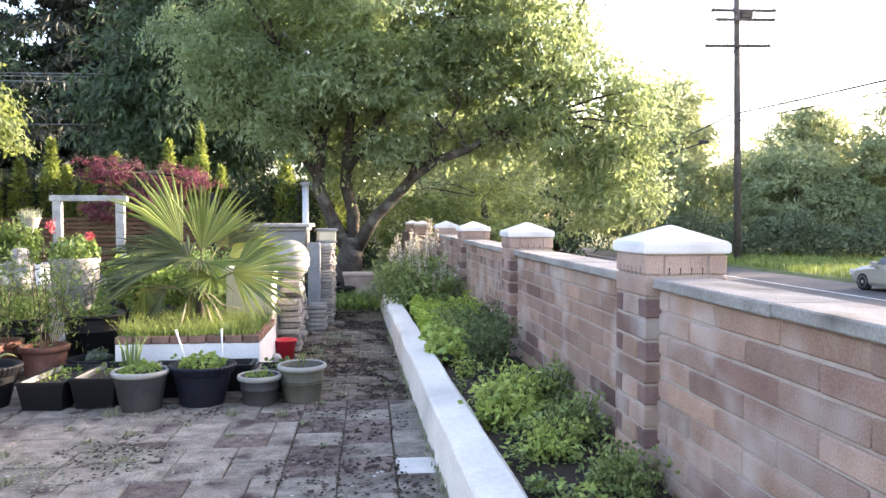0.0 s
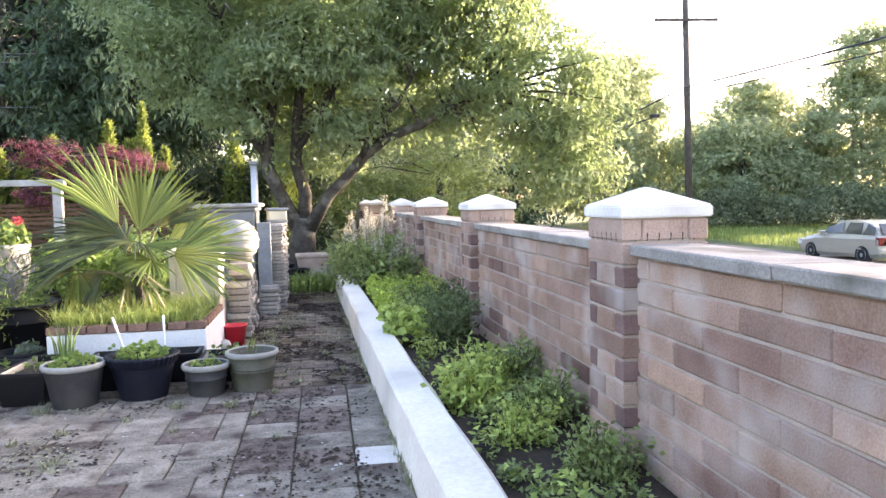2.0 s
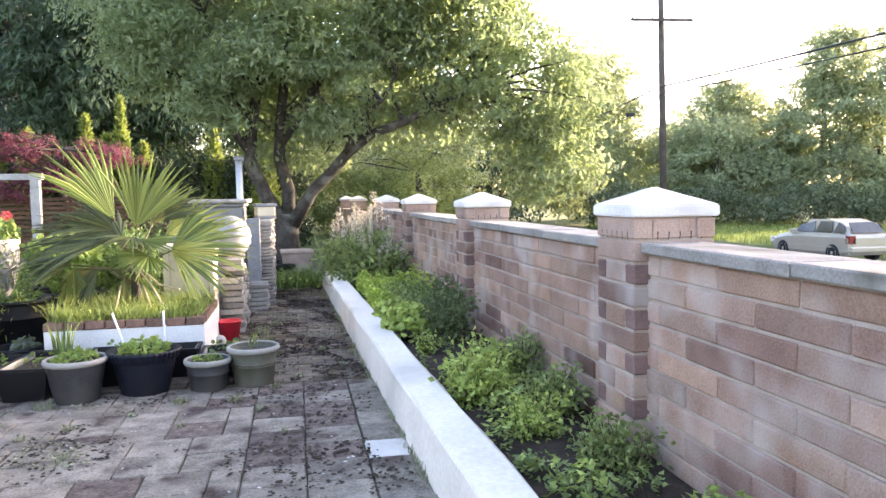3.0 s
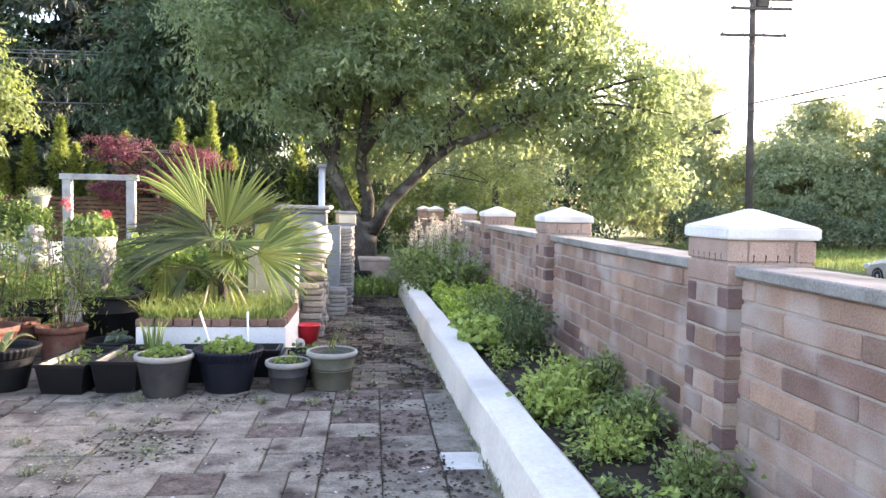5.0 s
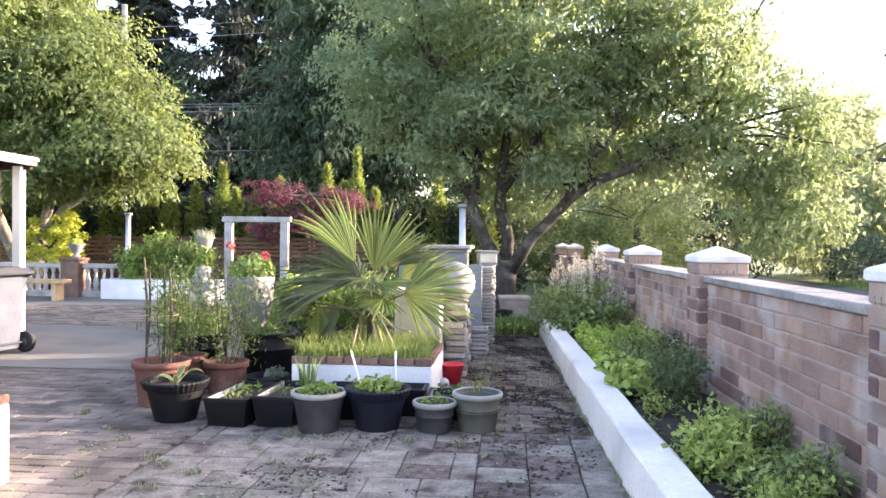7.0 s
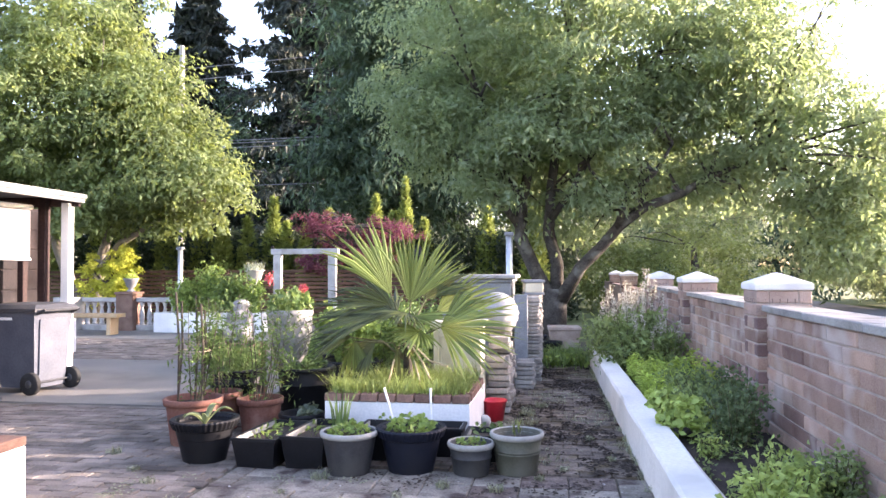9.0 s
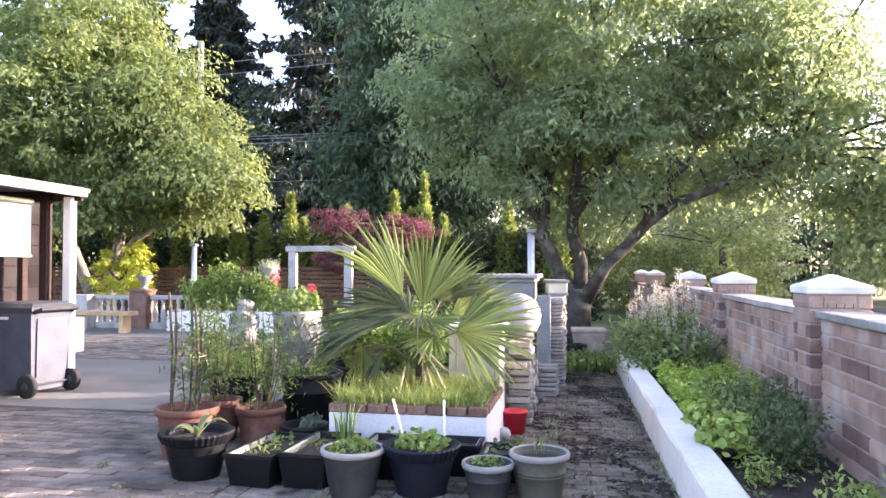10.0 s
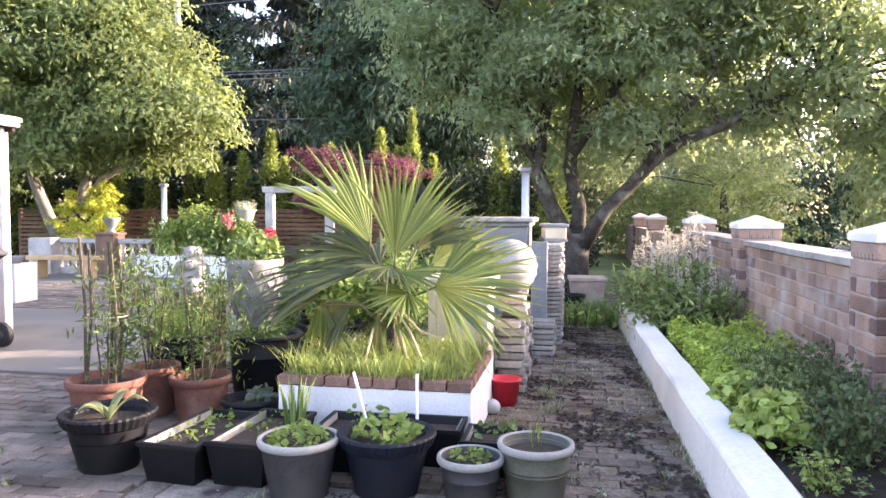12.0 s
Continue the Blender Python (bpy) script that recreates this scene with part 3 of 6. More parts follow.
def disc_points(n, r, z, h, seed):
    g = rnd(seed)
    a, d = g.uniform(0, 6.28, n), r * np.sqrt(g.uniform(0, 1, n))
    return np.stack([d * np.cos(a), d * np.sin(a), z + h * g.uniform(0, 1, n) * (1.1 - 0.6 * (d / r))], 1)


def seedlings(x, y, z, r, h, n, size, material, label, seed, name="seedlings"):
    p = thing(name, x, y, z, 0, label, "plant")
    pts = disc_points(n, r, 0.02, h, seed)
    stems(p, [tuple(q) for q in pts[:: max(1, n // 14)]], 0.0035, M_STEM, (0, 0, -0.01), seed=seed, bend=0.3)
    leafy("leaves", pts, size, material, p, seed, 0.5, 0.25)
    return p


# front row of pots
p, z = pot(-0.20, 6.03, 0.172, 0.258, M_OLIVE, M_RIM, "olive plastic pot with a dusty pale rolled rim", "roll", 0.74, (0.52, 0.58), 0.05)
grass_p = thing("young_shoot", -0.20, 6.03, z, 0, "thin young shoot with a few narrow leaves", "plant")
stems(grass_p, [(0.01, 0, 0.17), (0.03, -0.01, 0.11), (-0.02, 0.01, 0.14)], 0.004, M_STEM, (0, 0, -0.02), seed=3)
grass("leaves", disc_points(26, 0.03, 0.02, 0.12, 4), 0.07, 0.006, L_GRASS, grass_p, 4)
p, z = pot(-0.49, 5.95, 0.15, 0.205, M_GREYP, M_RIM, "small dark grey plastic pot of seedlings", "roll", 0.74, (0.55,), 0.04)
seedlings(-0.49, 5.95, z, 0.09, 0.05, 34, 0.035, L_SALAD, "sparse pale green seedlings in dark soil", 5)
p, z = pot(-0.89, 5.98, 0.215, 0.282, M_NAVY, M_NAVY, "dark navy plastic pot with a fluted flaring rim", "fluted", 0.68, (), 0.05)
seedlings(-0.89, 5.98, z, 0.16, 0.12, 120, 0.045, L_SALAD, "bright green young salad plants filling the pot", 6)
p, z = pot(-1.275, 5.86, 0.185, 0.272, M_GREYP, M_RIM, "dark grey plastic pot with a paler rim", "roll", 0.70, (), 0.045)
seedlings(-1.275, 5.86, z, 0.14, 0.09, 110, 0.04, L_SALAD, "low yellow-green salad leaves filling the pot", 7)
p, z = pot(-2.37, 6.04, 0.218, 0.285, M_BLACK, M_BLACK, "black plastic pot with fluted rim and dried splashes", "fluted", 0.66, (), 0.05)
hosta = thing("broadleaf_plant", -2.37, 6.04, z, 0, "small plant with a few long pale drooping leaves", "plant")


def strap_leaf(length, width, lift, droop, yaw, material, parent, name="leaf", fold=0.3, steps=7, label=""):
    """One long leaf with a folded midrib that rises and bends over."""
    bm = bmesh.new()
    rows = []
    for i in range(steps + 1):
        t = i / steps
        r = length * t
        w = width * math.sin(math.pi * min(1, 0.12 + 0.88 * t)) * (1 if t < 1 else 0)
        z = lift * math.sin(t * 1.7) - droop * t * t
        c = Vector((r * math.cos(yaw), r * math.sin(yaw), z))
        s = Vector((-math.sin(yaw), math.cos(yaw), 0))
        rows.append([bm.verts.new(c - s * w / 2 + Vector((0, 0, w * fold))), bm.verts.new(c), bm.verts.new(c + s * w / 2 + Vector((0, 0, w * fold)))])
    for a, b in zip(rows, rows[1:]):
        for k in range(2):
            bm.faces.new((a[k], a[k + 1], b[k + 1], b[k]))
    return part(name, bm, material, parent, label, smooth=True)


for k, (yw, ln, lift, dr) in enumerate(((0.3, 0.20, 0.16, 0.07), (2.9, 0.22, 0.12, 0.10), (1.4, 0.16, 0.16, 0.05), (3.9, 0.15, 0.12, 0.06), (5.3, 0.14, 0.12, 0.04))):
    strap_leaf(ln, 0.055, lift, dr, yw, L_HOSTA, hosta)

# terracotta and black tubs behind
T_POTS = [(-2.70, 6.50, 0.215, 0.345, 0), (-2.34, 6.92, 0.182, 0.28, 1), (-2.72, 7.0, 0.17, 0.31, 2)]
for x, y, r_, h_, k in T_POTS:
    p, z = pot(x, y, r_, h_, M_TERRA, M_TERRA, ("faded terracotta pot with a thick rim", "orange terracotta pot with a chipped side", "plain terracotta pot among the tubs")[k], "band", 0.76, (), 0.05, group="terracotta pots")
for x, y, r_, h_, lab in ((-1.92, 6.74, 0.175, 0.20, "low round black bowl with a succulent"), (-2.86, 7.62, 0.27, 0.42, "big black tub of grassy herbs"), (-2.13, 7.42, 0.255, 0.47, "large black tub with leafy greens"), (-1.93, 8.25, 0.28, 0.43, "wide black tub behind the planter"), (-2.22, 8.95, 0.27, 0.42, "black tub of mixed greens")):
    pot(x, y, r_, h_, M_BLACK, M_BLACK, lab, "roll", 0.8, (0.7,), 0.05)
succ = thing("succulent", -1.86, 6.74, 0.15, 0, "blue-green rosette succulent in a bowl", "plant")
leafy("leaves", disc_points(60, 0.09, 0.02, 0.1, 9), 0.07, leaf_mat("succulent_leaf", (0.09, 0.14, 0.10), (0.2, 0.27, 0.2)), succ, 9, 0.3, 0.1)


def bushy(x, y, z, r, h, n, size, material, label, seed, canes=6, name="shrub", droop=0.2, narrow=0.32, thin=0.6, trunk=None):
    """An upright potted shrub: canes with narrow leaves along them."""
    p = thing(name, x, y, z, 0, label, "shrub")
    g = rnd(seed)
    pts = []
    rr = random.Random(seed)
    for k in range(canes):
        a = rr.uniform(0, 6.28)
        d = r * math.sqrt(rr.uniform(0.05, 1))
        tip = Vector((d * math.cos(a), d * math.sin(a), h * rr.uniform(0.7, 1.05)))
        base = Vector((d * 0.3 * math.cos(a), d * 0.3 * math.sin(a), -0.03))
        mid = base.lerp(tip, 0.5) + Vector((rr.uniform(-1, 1), rr.uniform(-1, 1), 0)) * 0.03
        part("cane", tube(bmesh.new(), [base, mid, tip], [0.0045, 0.004, 0.002], 5), trunk or M_STEM, p)
        m = n // canes
        t = g.uniform(0.2, 1.0, m)[:, None]
        c = np.array(base) * (1 - t) ** 2 + 2 * np.array(mid) * t * (1 - t) + np.array(tip) * t * t
        pts.append(c + g.normal(size=(m, 3)) * np.array([thin, thin, thin * 0.7]) * r * 0.42)
    foliage("leaves", np.vstack(pts), size, size * narrow, material, p, g, droop=droop)
    return p


bushy(-2.70, 6.50, 0.29, 0.21, 0.86, 640, 0.060, L_POT, "tall airy shrub tied to bamboo canes", 21, 7, trunk=M_BAMBOO, narrow=0.26, thin=0.8)
bushy(-2.34, 6.92, 0.24, 0.30, 0.86, 1050, 0.056, L_POT, "fine-leaved airy green shrub", 22, 8, name="potted_shrub", narrow=0.26, thin=0.9, trunk=M_BAMBOO)
bushy(-2.72, 7.00, 0.26, 0.25, 0.86, 560, 0.060, L_POT, "tall leafy shrub with thin woody stems", 23, 7, narrow=0.3, thin=0.9, trunk=M_BAMBOO)
bushy(-2.86, 7.62, 0.37, 0.24, 0.26, 500, 0.05, L_HERB, "loose bushy herbs in a black tub", 24, 14, name="herb_bush")
bushy(-2.22, 8.95, 0.37, 0.30, 0.50, 1200, 0.09, L_SALAD, "broad-leaved light green vegetables", 25, 12, name="vegetable_plant", narrow=0.6)
bushy(-2.13, 7.42, 0.42, 0.17, 0.12, 160, 0.07, L_HERB, "short leafy greens in the tub", 26, 8, name="vegetable_plant", narrow=0.6)
bushy(-1.93, 8.25, 0.38, 0.26, 0.50, 1400, 0.07, L_SALAD, "bright leafy greens behind the palm", 27, 14, name="vegetable_plant", narrow=0.6)
bushy(-1.5, 8.5, 0.0, 0.30, 0.95, 2600, 0.06, L_HERB, "green shrub growing behind the planter", 28, 14, name="garden_shrub", narrow=0.5)
grass_t = thing("herb_grass", -2.86, 7.62, 0.37, 0, "tuft of narrow green herb blades", "plant")
grass("tuft", disc_points(260, 0.2, 0, 0.01, 29), 0.32, 0.008, L_HERB, grass_t, 29, lean=0.4)
for k, (x, y, h_) in enumerate(((-2.80, 6.45, 1.08), (-2.60, 6.43, 0.98), (-2.74, 6.59, 1.05), (-2.66, 6.55, 0.92), (-2.85, 6.52, 1.0))):
    c = thing("bamboo_cane", x, y, 0.22, 0, "thin brown bamboo stake in a pot", "stake", "bamboo stakes")
    part("cane", tube(bmesh.new(), [(0, 0, 0), (0.01 * k, 0.01, h_ * 0.5), (0.015 * (k - 1.5), 0.0, h_ * 0.86)], 0.0085, 6), M_BAMBOO, c)
twine = thing("twine", -2.70, 6.50, 0.70, 0, "pale string tied round the stakes", "string")
part("loop", tube(bmesh.new(), [(0.13 * math.cos(a * 0.63), 0.11 * math.sin(a * 0.63), 0) for a in range(11)], 0.003, 5), M_DRY, twine)


def trough(x, y, w, ln, h, rz, label, flare=0.82, inner=M_RIM):
    """A tapered rectangular planter with thin walls, a lip and soil. The origin is its front middle."""
    p = thing("planter_box", x, y, 0, rz, label, "planter box", "black planter boxes")
    bm = bmesh.new()
    e = 0.012
    loops = []
    for s, z, i in ((flare, 0, 0), (1, h - 0.02, 0), (1.0, h - 0.02, -0.008), (1.0, h, -0.008), (1.0, h, e), (0.9, h * 0.6, e)):
        hw, hl = w / 2 * s - i, ln / 2 * (1 - (1 - s) * w / ln) - i
        loops.append([bm.verts.new((sx * hw, ln / 2 + sy * hl, z)) for sx, sy in ((-1, -1), (1, -1), (1, 1), (-1, 1))])
    bm.faces.new(loops[0][::-1])
    for a, b in zip(loops, loops[1:]):
        for k in range(4):
            j = (k + 1) % 4
            bm.faces.new((a[k], a[j], b[j], b[k]))
    part("body", bm, M_BLACK, p)
    # Pale strips along the inner sides put the light falling there into colour.
    part("lit_inner_strip", boxed(-w / 2 + 0.016, 0.016, h - 0.05, -w / 2 + 0.02, ln - 0.016, h - 0.004), inner, p, "inner side paled as if lit")
    part("lit_inner_strip", boxed(w / 2 - 0.02, 0.016, h - 0.05, w / 2 - 0.016, ln - 0.016, h - 0.004), inner, p)
    part("soil", boxed(-w / 2 + 0.02, 0.02, h * 0.5, w / 2 - 0.02, ln - 0.02, h - 0.04, 0.01), M_SOIL, p, "dark crumbly soil")
    return p


trough(-1.93, 5.84, 0.31, 0.62, 0.20, -4, "black plastic planter box with sparse seedlings")
trough(-1.60, 5.87, 0.30, 0.60, 0.215, -3, "black plastic planter box with onion shoots")
trough(-1.16, 6.14, 0.34, 0.40, 0.205, 0, "black planter box behind the pots, mostly soil")
trough(-0.78, 6.30, 0.36, 0.26, 0.205, 0, "black planter box against the white wall")
trough(-0.42, 6.20, 0.30, 0.30, 0.185, 0, "low black planter box with two seedlings")


def box_seedlings(x, y, w, ln, z, h, n, size, material, label, seed):
    g = rnd(seed)
    p = thing("seedlings", x, y, z, 0, label, "plant")
    pts = np.stack([g.uniform(-w / 2, w / 2, n), g.uniform(0, ln, n), g.uniform(0.01, h, n)], 1)
    leafy("leaves", pts, size, material, p, seed, 0.5, 0.25)


box_seedlings(-1.93, 5.98, 0.22, 0.5, 0.15, 0.05, 60, 0.035, L_SALAD, "scattered young lettuces in the box", 31)
box_seedlings(-1.60, 6.02, 0.2, 0.45, 0.165, 0.05, 34, 0.035, L_SALAD, "small pale leaves in the box", 32)
box_seedlings(-1.1, 6.34, 0.2, 0.16, 0.165, 0.1, 40, 0.035, L_SALAD, "a few leafy seedlings in dark soil", 33)
box_seedlings(-0.42, 6.28, 0.2, 0.16, 0.145, 0.1, 26, 0.045, L_HERB, "two young seedlings in dark soil", 34)
onion = thing("onion_plant", -1.50, 6.36, 0.175, 0, "upright blue-green onion shoots", "plant")
grass("tuft", disc_points(34, 0.06, 0, 0.01, 35), 0.26, 0.014, L_HERB, onion, 35, lean=0.35)
for x, y, tx, lab in ((-1.02, 6.22, -0.13, "thin white plastic pipe leaning on the planter"), (-0.80, 6.24, -0.02, "thin white plastic pipe standing in soil")):
    s = thing("plastic_stake", x, y, 0.12, 0, lab, "stake", "white stakes")
    part("pipe", tube(bmesh.new(), [(0, 0, 0), (tx, 0.08, 0.36)], 0.008, 8), M_WHITE, s)

# red bucket and white ball
rb = thing("bucket", -0.49, 7.62, 0, 0, "bright red plastic bucket on the brick path", "bucket")
part("body", lathe(bmesh.new(), [(0.075, 0), (0.105, 0.17), (0.112, 0.172), (0.112, 0.182), (0.10, 0.182), (0.07, 0.02), (0.0, 0.02)], 36), M_RED, rb, smooth=True)
part("handle", tube(bmesh.new(), [(0.112 * math.cos(a * 0.35), 0.112 * math.sin(a * 0.35) - 0.0, 0.165 - 0.03 * math.sin(a * 0.35)) for a in range(10)], 0.003, 6), M_WHITE, rb, "thin white wire handle")
ball = thing("ball", -0.545, 7.36, 0.05, 0, "small scuffed white ball beside the planter", "ball")
bb = bmesh.new()
bmesh.ops.create_uvsphere(bb, u_segments=20, v_segments=12, radius=0.05)
part("ball_skin", bb, M_STONE, ball, smooth=True)

# ---------- raised white planter with the palm ----------
pl = thing("raised_planter", 0, 0, 0, 0, "white-painted raised planter with a brick rim", "planter")
front = part("front_wall", boxed(-1.68, 6.58, 0, -0.575, 6.70, 0.325, 0.006), M_WHITE, pl)
side_r = part("side_wall", boxed(-0.69, 6.702, 0, -0.575, 7.64, 0.325, 0.006), M_WHITE, pl)
side_l = part("side_wall", boxed(-1.68, 6.702, 0, -1.57, 7.64, 0.325, 0.006), M_WHITE, pl)
part("back_wall", boxed(-1.568, 7.54, 0, -0.692, 7.64, 0.322, 0.006), M_WHITE, pl)
part("soil", boxed(-1.58, 6.68, 0.1, -0.68, 7.56, 0.345, 0.02), M_SOIL, pl, "dark soil under the grass")
rim_me = [piece_mesh("rim_brick", 0.128, 0.115, 0.058, M_PBRICK, 0.006, 90 + s) for s in range(3)]
for i in range(8):
    piece("rim_brick", random.choice(rim_me), pose(-1.616 + i * 0.139, 6.632, 0.327, 0, 0, random.uniform(-1, 1)), front)
for i in range(6):
    piece("rim_brick", random.choice(rim_me), pose(-0.63, 6.765 + i * 0.14, 0.327, 0, 0, 90 + random.uniform(-1, 1)), side_r)
    piece("rim_brick", random.choice(rim_me), pose(-1.628, 6.765 + i * 0.14, 0.327, 0, 0, 90 + random.uniform(-1, 1)), side_l)
gr = thing("grass_tuft", -1.13, 7.08, 0.34, 0, "shaggy bright green grass covering the planter", "grass")
for k, (n, tall, wide, lean) in enumerate(((3000, 0.075, 0.009, 1.3), (2600, 0.13, 0.007, 1.1), (1300, 0.18, 0.006, 1.5))):
    g = rnd(41 + k)
    cx, cy = g.uniform(-0.50, 0.50, 90), g.uniform(-0.47, 0.46, 90)
    pick = g.integers(0, 90, n)
    px = np.clip(cx[pick] + g.normal(0, 0.045, n), -0.53, 0.52)
    py = np.clip(cy[pick] + g.normal(0, 0.045, n), -0.49, 0.47)
    edge = (np.abs(px) > 0.47) | (py < -0.42)
    grass("clump", np.stack([px, py, np.where(edge, 0.04, 0.0)], 1), tall, wide, L_GRASS, gr, 44 + k, lean=lean)


def fan(parent, base, along, normal, radius, spread, n, material, droop=0.25, seed=0, open_at=0.56, label=""):
    """A palm fan: pleated segments round the leaf's hub, joined near it and free at the drooping tips."""
    r = random.Random(seed)
    b, d, nn = Vector(base), Vector(along).normalized(), Vector(normal).normalized()
    nn = (nn - d * nn.dot(d)).normalized()
    s = nn.cross(d)
    bm = bmesh.new()
    half = radians(spread) / 2
    step = 2 * half / n
    for i in range(n):
        a = -half + step * (i + 0.5)
        ln = radius * (0.74 + 0.26 * math.cos(a * 0.8)) * r.uniform(0.88, 1.06)
        dr = droop * r.uniform(0.4, 2.2)
        tw = r.uniform(-0.06, 0.06)
        rows = []
        for t in (0.02, 0.3, open_at, 0.78, 1.0):
            w = ln * math.tan(step / 2) * 1.0 * (t if t <= open_at else open_at * (1 - (t - open_at) / (1 - open_at) * 0.90)) * 1.14
            dv = d * math.cos(a + tw * t) + s * math.sin(a + tw * t)
            sv = s * math.cos(a) - d * math.sin(a)
            c = b + dv * (ln * t) + Vector((0, 0, -1)) * (dr * ln * max(0, t - 0.35) ** 2)
            rows.append((bm.verts.new(c - sv * w), bm.verts.new(c + nn * w * 0.55), bm.verts.new(c + sv * w)))
        for p0, p1 in zip(rows, rows[1:]):
            bm.faces.new((p0[0], p0[1], p1[1], p1[0]))
            bm.faces.new((p0[1], p0[2], p1[2], p1[1]))
    return part("leaf_fan", bm, material, parent, label)


palm = thing("fan_palm", -1.15, 7.1, 0.34, 0, "young fan palm with spreading pleated green leaves", "palm")
part("trunk", tube(bmesh.new(), [(0, 0, -0.03), (0.005, 0, 0.12), (0, 0.01, 0.27), (0, 0.01, 0.36)], [0.045, 0.04, 0.036, 0.025], 12), M_BARK, palm, "fibrous short brown trunk")
FANS = [  # base, along, normal, radius, spread, segments, old
    ((0.03, -0.05, 0.70), (0.30, 0.02, 1), (0.45, -0.85, 0.2), 0.66, 84, 21, 0),
    ((-0.14, 0.04, 0.76), (-0.50, -0.05, 0.90), (0.75, -0.7, 0.3), 0.76, 66, 14, 0),
    ((-0.16, 0.12, 0.68), (-0.95, 0.1, 0.42), (0.25, -0.5, 0.85), 0.62, 100, 20, 1),
    ((-0.12, 0.0, 0.62), (-1, -0.15, 0.06), (0.05, -0.50, 1), 0.80, 95, 22, 1),
    ((0.02, -0.12, 0.63), (-0.5, -0.7, 0.02), (0.0, -0.25, 1), 0.36, 150, 22, 1),
    ((-0.44, -0.1, 0.43), (-1, -0.15, -0.02), (0, -0.40, 1), 0.40, 120, 20, 1),
    ((-0.42, -0.1, 0.42), (0.10, 0, -1), (0, -1, 0.1), 0.40, 62, 10, 0),
    ((0.29, -0.10, 0.52), (0.97, -0.05, 0.16), (-0.1, -0.72, 0.72), 0.68, 142, 36, 0),
    ((0.22, 0.10, 0.62), (0.85, 0.15, 0.55), (-0.45, -0.75, 0.6), 0.58, 96, 22, 0),
    ((0.05, -0.14, 0.60), (1, -0.35, -0.02), (0, -0.30, 1), 0.40, 90, 14, 0),
    ((0.15, -0.22, 0.49), (-0.35, -0.5, -0.16), (0, -0.60, 0.8), 0.30, 190, 18, 0),
    ((-0.05, -0.12, 0.38), (-0.10, 0, -1), (0, -1, 0), 0.40, 26, 6, 1),
    ((0.04, -0.12, 0.34), (0.42, -0.05, -1), (0, -1, 0), 0.40, 24, 5, 0),
    ((0.10, 0.22, 0.72), (0.55, 0.35, 0.75), (-0.2, -0.7, 0.7), 0.55, 110, 19, 1),
    ((-0.15, 0.25, 0.60), (-0.8, 0.4, 0.25), (0.2, -0.6, 0.8), 0.55, 120, 19, 1),
    ((-0.25, -0.05, 0.40), (-0.6, -0.1, -0.5), (0, -0.7, 0.6), 0.36, 90, 13, 1),
]
for k, (b, d, nn, rad, sp, ns, old) in enumerate(FANS):
    blade = fan(palm, b, d, nn, rad, sp, ns, L_PALMSHADE if old else L_PALM, 0.35 if old else 0.2, 50 + k, label="older dull green fan, darkened for shade" if old else "")
    mid = Vector((b[0] * 0.45, b[1] * 0.45, 0.26 + (b[2] - 0.26) * 0.55 + 0.04))
    part("petiole", tube(bmesh.new(), [(b[0] * 0.05, b[1] * 0.05, 0.24), mid, Vector(b) + Vector(d).normalized() * 0.03], [0.011, 0.008, 0.006], 6), M_STEM, blade)
for k, (x0, x1, z1) in enumerate(((0.03, 0.25, 0.06), (-0.05, -0.12, 0.05), (0.0, 0.16, 0.03), (0.05, 0.36, 0.22))):
    part("dry_petiole", tube(bmesh.new(), [(x0, -0.05, 0.38), ((x0 + x1) / 2, -0.12, 0.25), (x1, -0.2, z1)], 0.008, 6), M_DRY, palm, "dry straw-coloured stalk")

# cream panelled pedestal
ped = thing("pedestal", -0.82, 7.86, 0, 0, "cream-painted panelled pedestal behind the planter", "pedestal")
part("core", boxed(-0.21, -0.20, 0, 0.21, 0.20, 0.80, 0.006), M_CREAM, ped)
part("top", boxed(-0.24, -0.23, 0.80, 0.24, 0.23, 0.85, 0.01), M_CREAM, ped)
for x0, x1 in ((-0.21, -0.165), (0.165, 0.21)):
    part("stile", boxed(x0, -0.214, 0.02, x1, -0.2005, 0.798, 0.004), M_CREAM, ped)
for z0, z1 in ((0.02, 0.09), (0.72, 0.798)):
    part("rail", boxed(-0.164, -0.213, z0, 0.164, -0.2005, z1, 0.004), M_CREAM, ped)
for x0 in (-0.15, 0.138):
    part("bead", boxed(x0, -0.209, 0.095, x0 + 0.012, -0.2005, 0.715, 0.003), M_CREAM, ped)


# ---------- stacks of old pavers ----------
def stack(x0, x1, y0, y1, z1, sx, sy, sz, label, seed, jitter=0.02):
    p = thing("paver_stack", (x0 + x1) / 2, (y0 + y1) / 2, 0, 0, label, "paver stack", "stacks of pavers")
    r = random.Random(seed)
    me = [piece_mesh("paver", sx, sy, sz - 0.008, M_GPAVE, 0.007, seed + q) for q in range(3)]
    w, d = x1 - x0, y1 - y0
    nx, ny = max(1, round(w / sx)), max(1, round(d / sy))
    zc = 0.0
    while zc < z1:
        for i in range(nx):
            for j in range(ny):
                if zc > z1 - 3 * sz and r.random() < 0.25:
                    continue
                piece("paver", r.choice(me), pose(-w / 2 + (i + 0.5) * w / nx + r.uniform(-1, 1) * jitter, -d / 2 + (j + 0.5) * d / ny + r.uniform(-1, 1) * jitter * 0.7, zc, 0, 0, r.uniform(-5, 5)), p)
        zc += sz
    return p


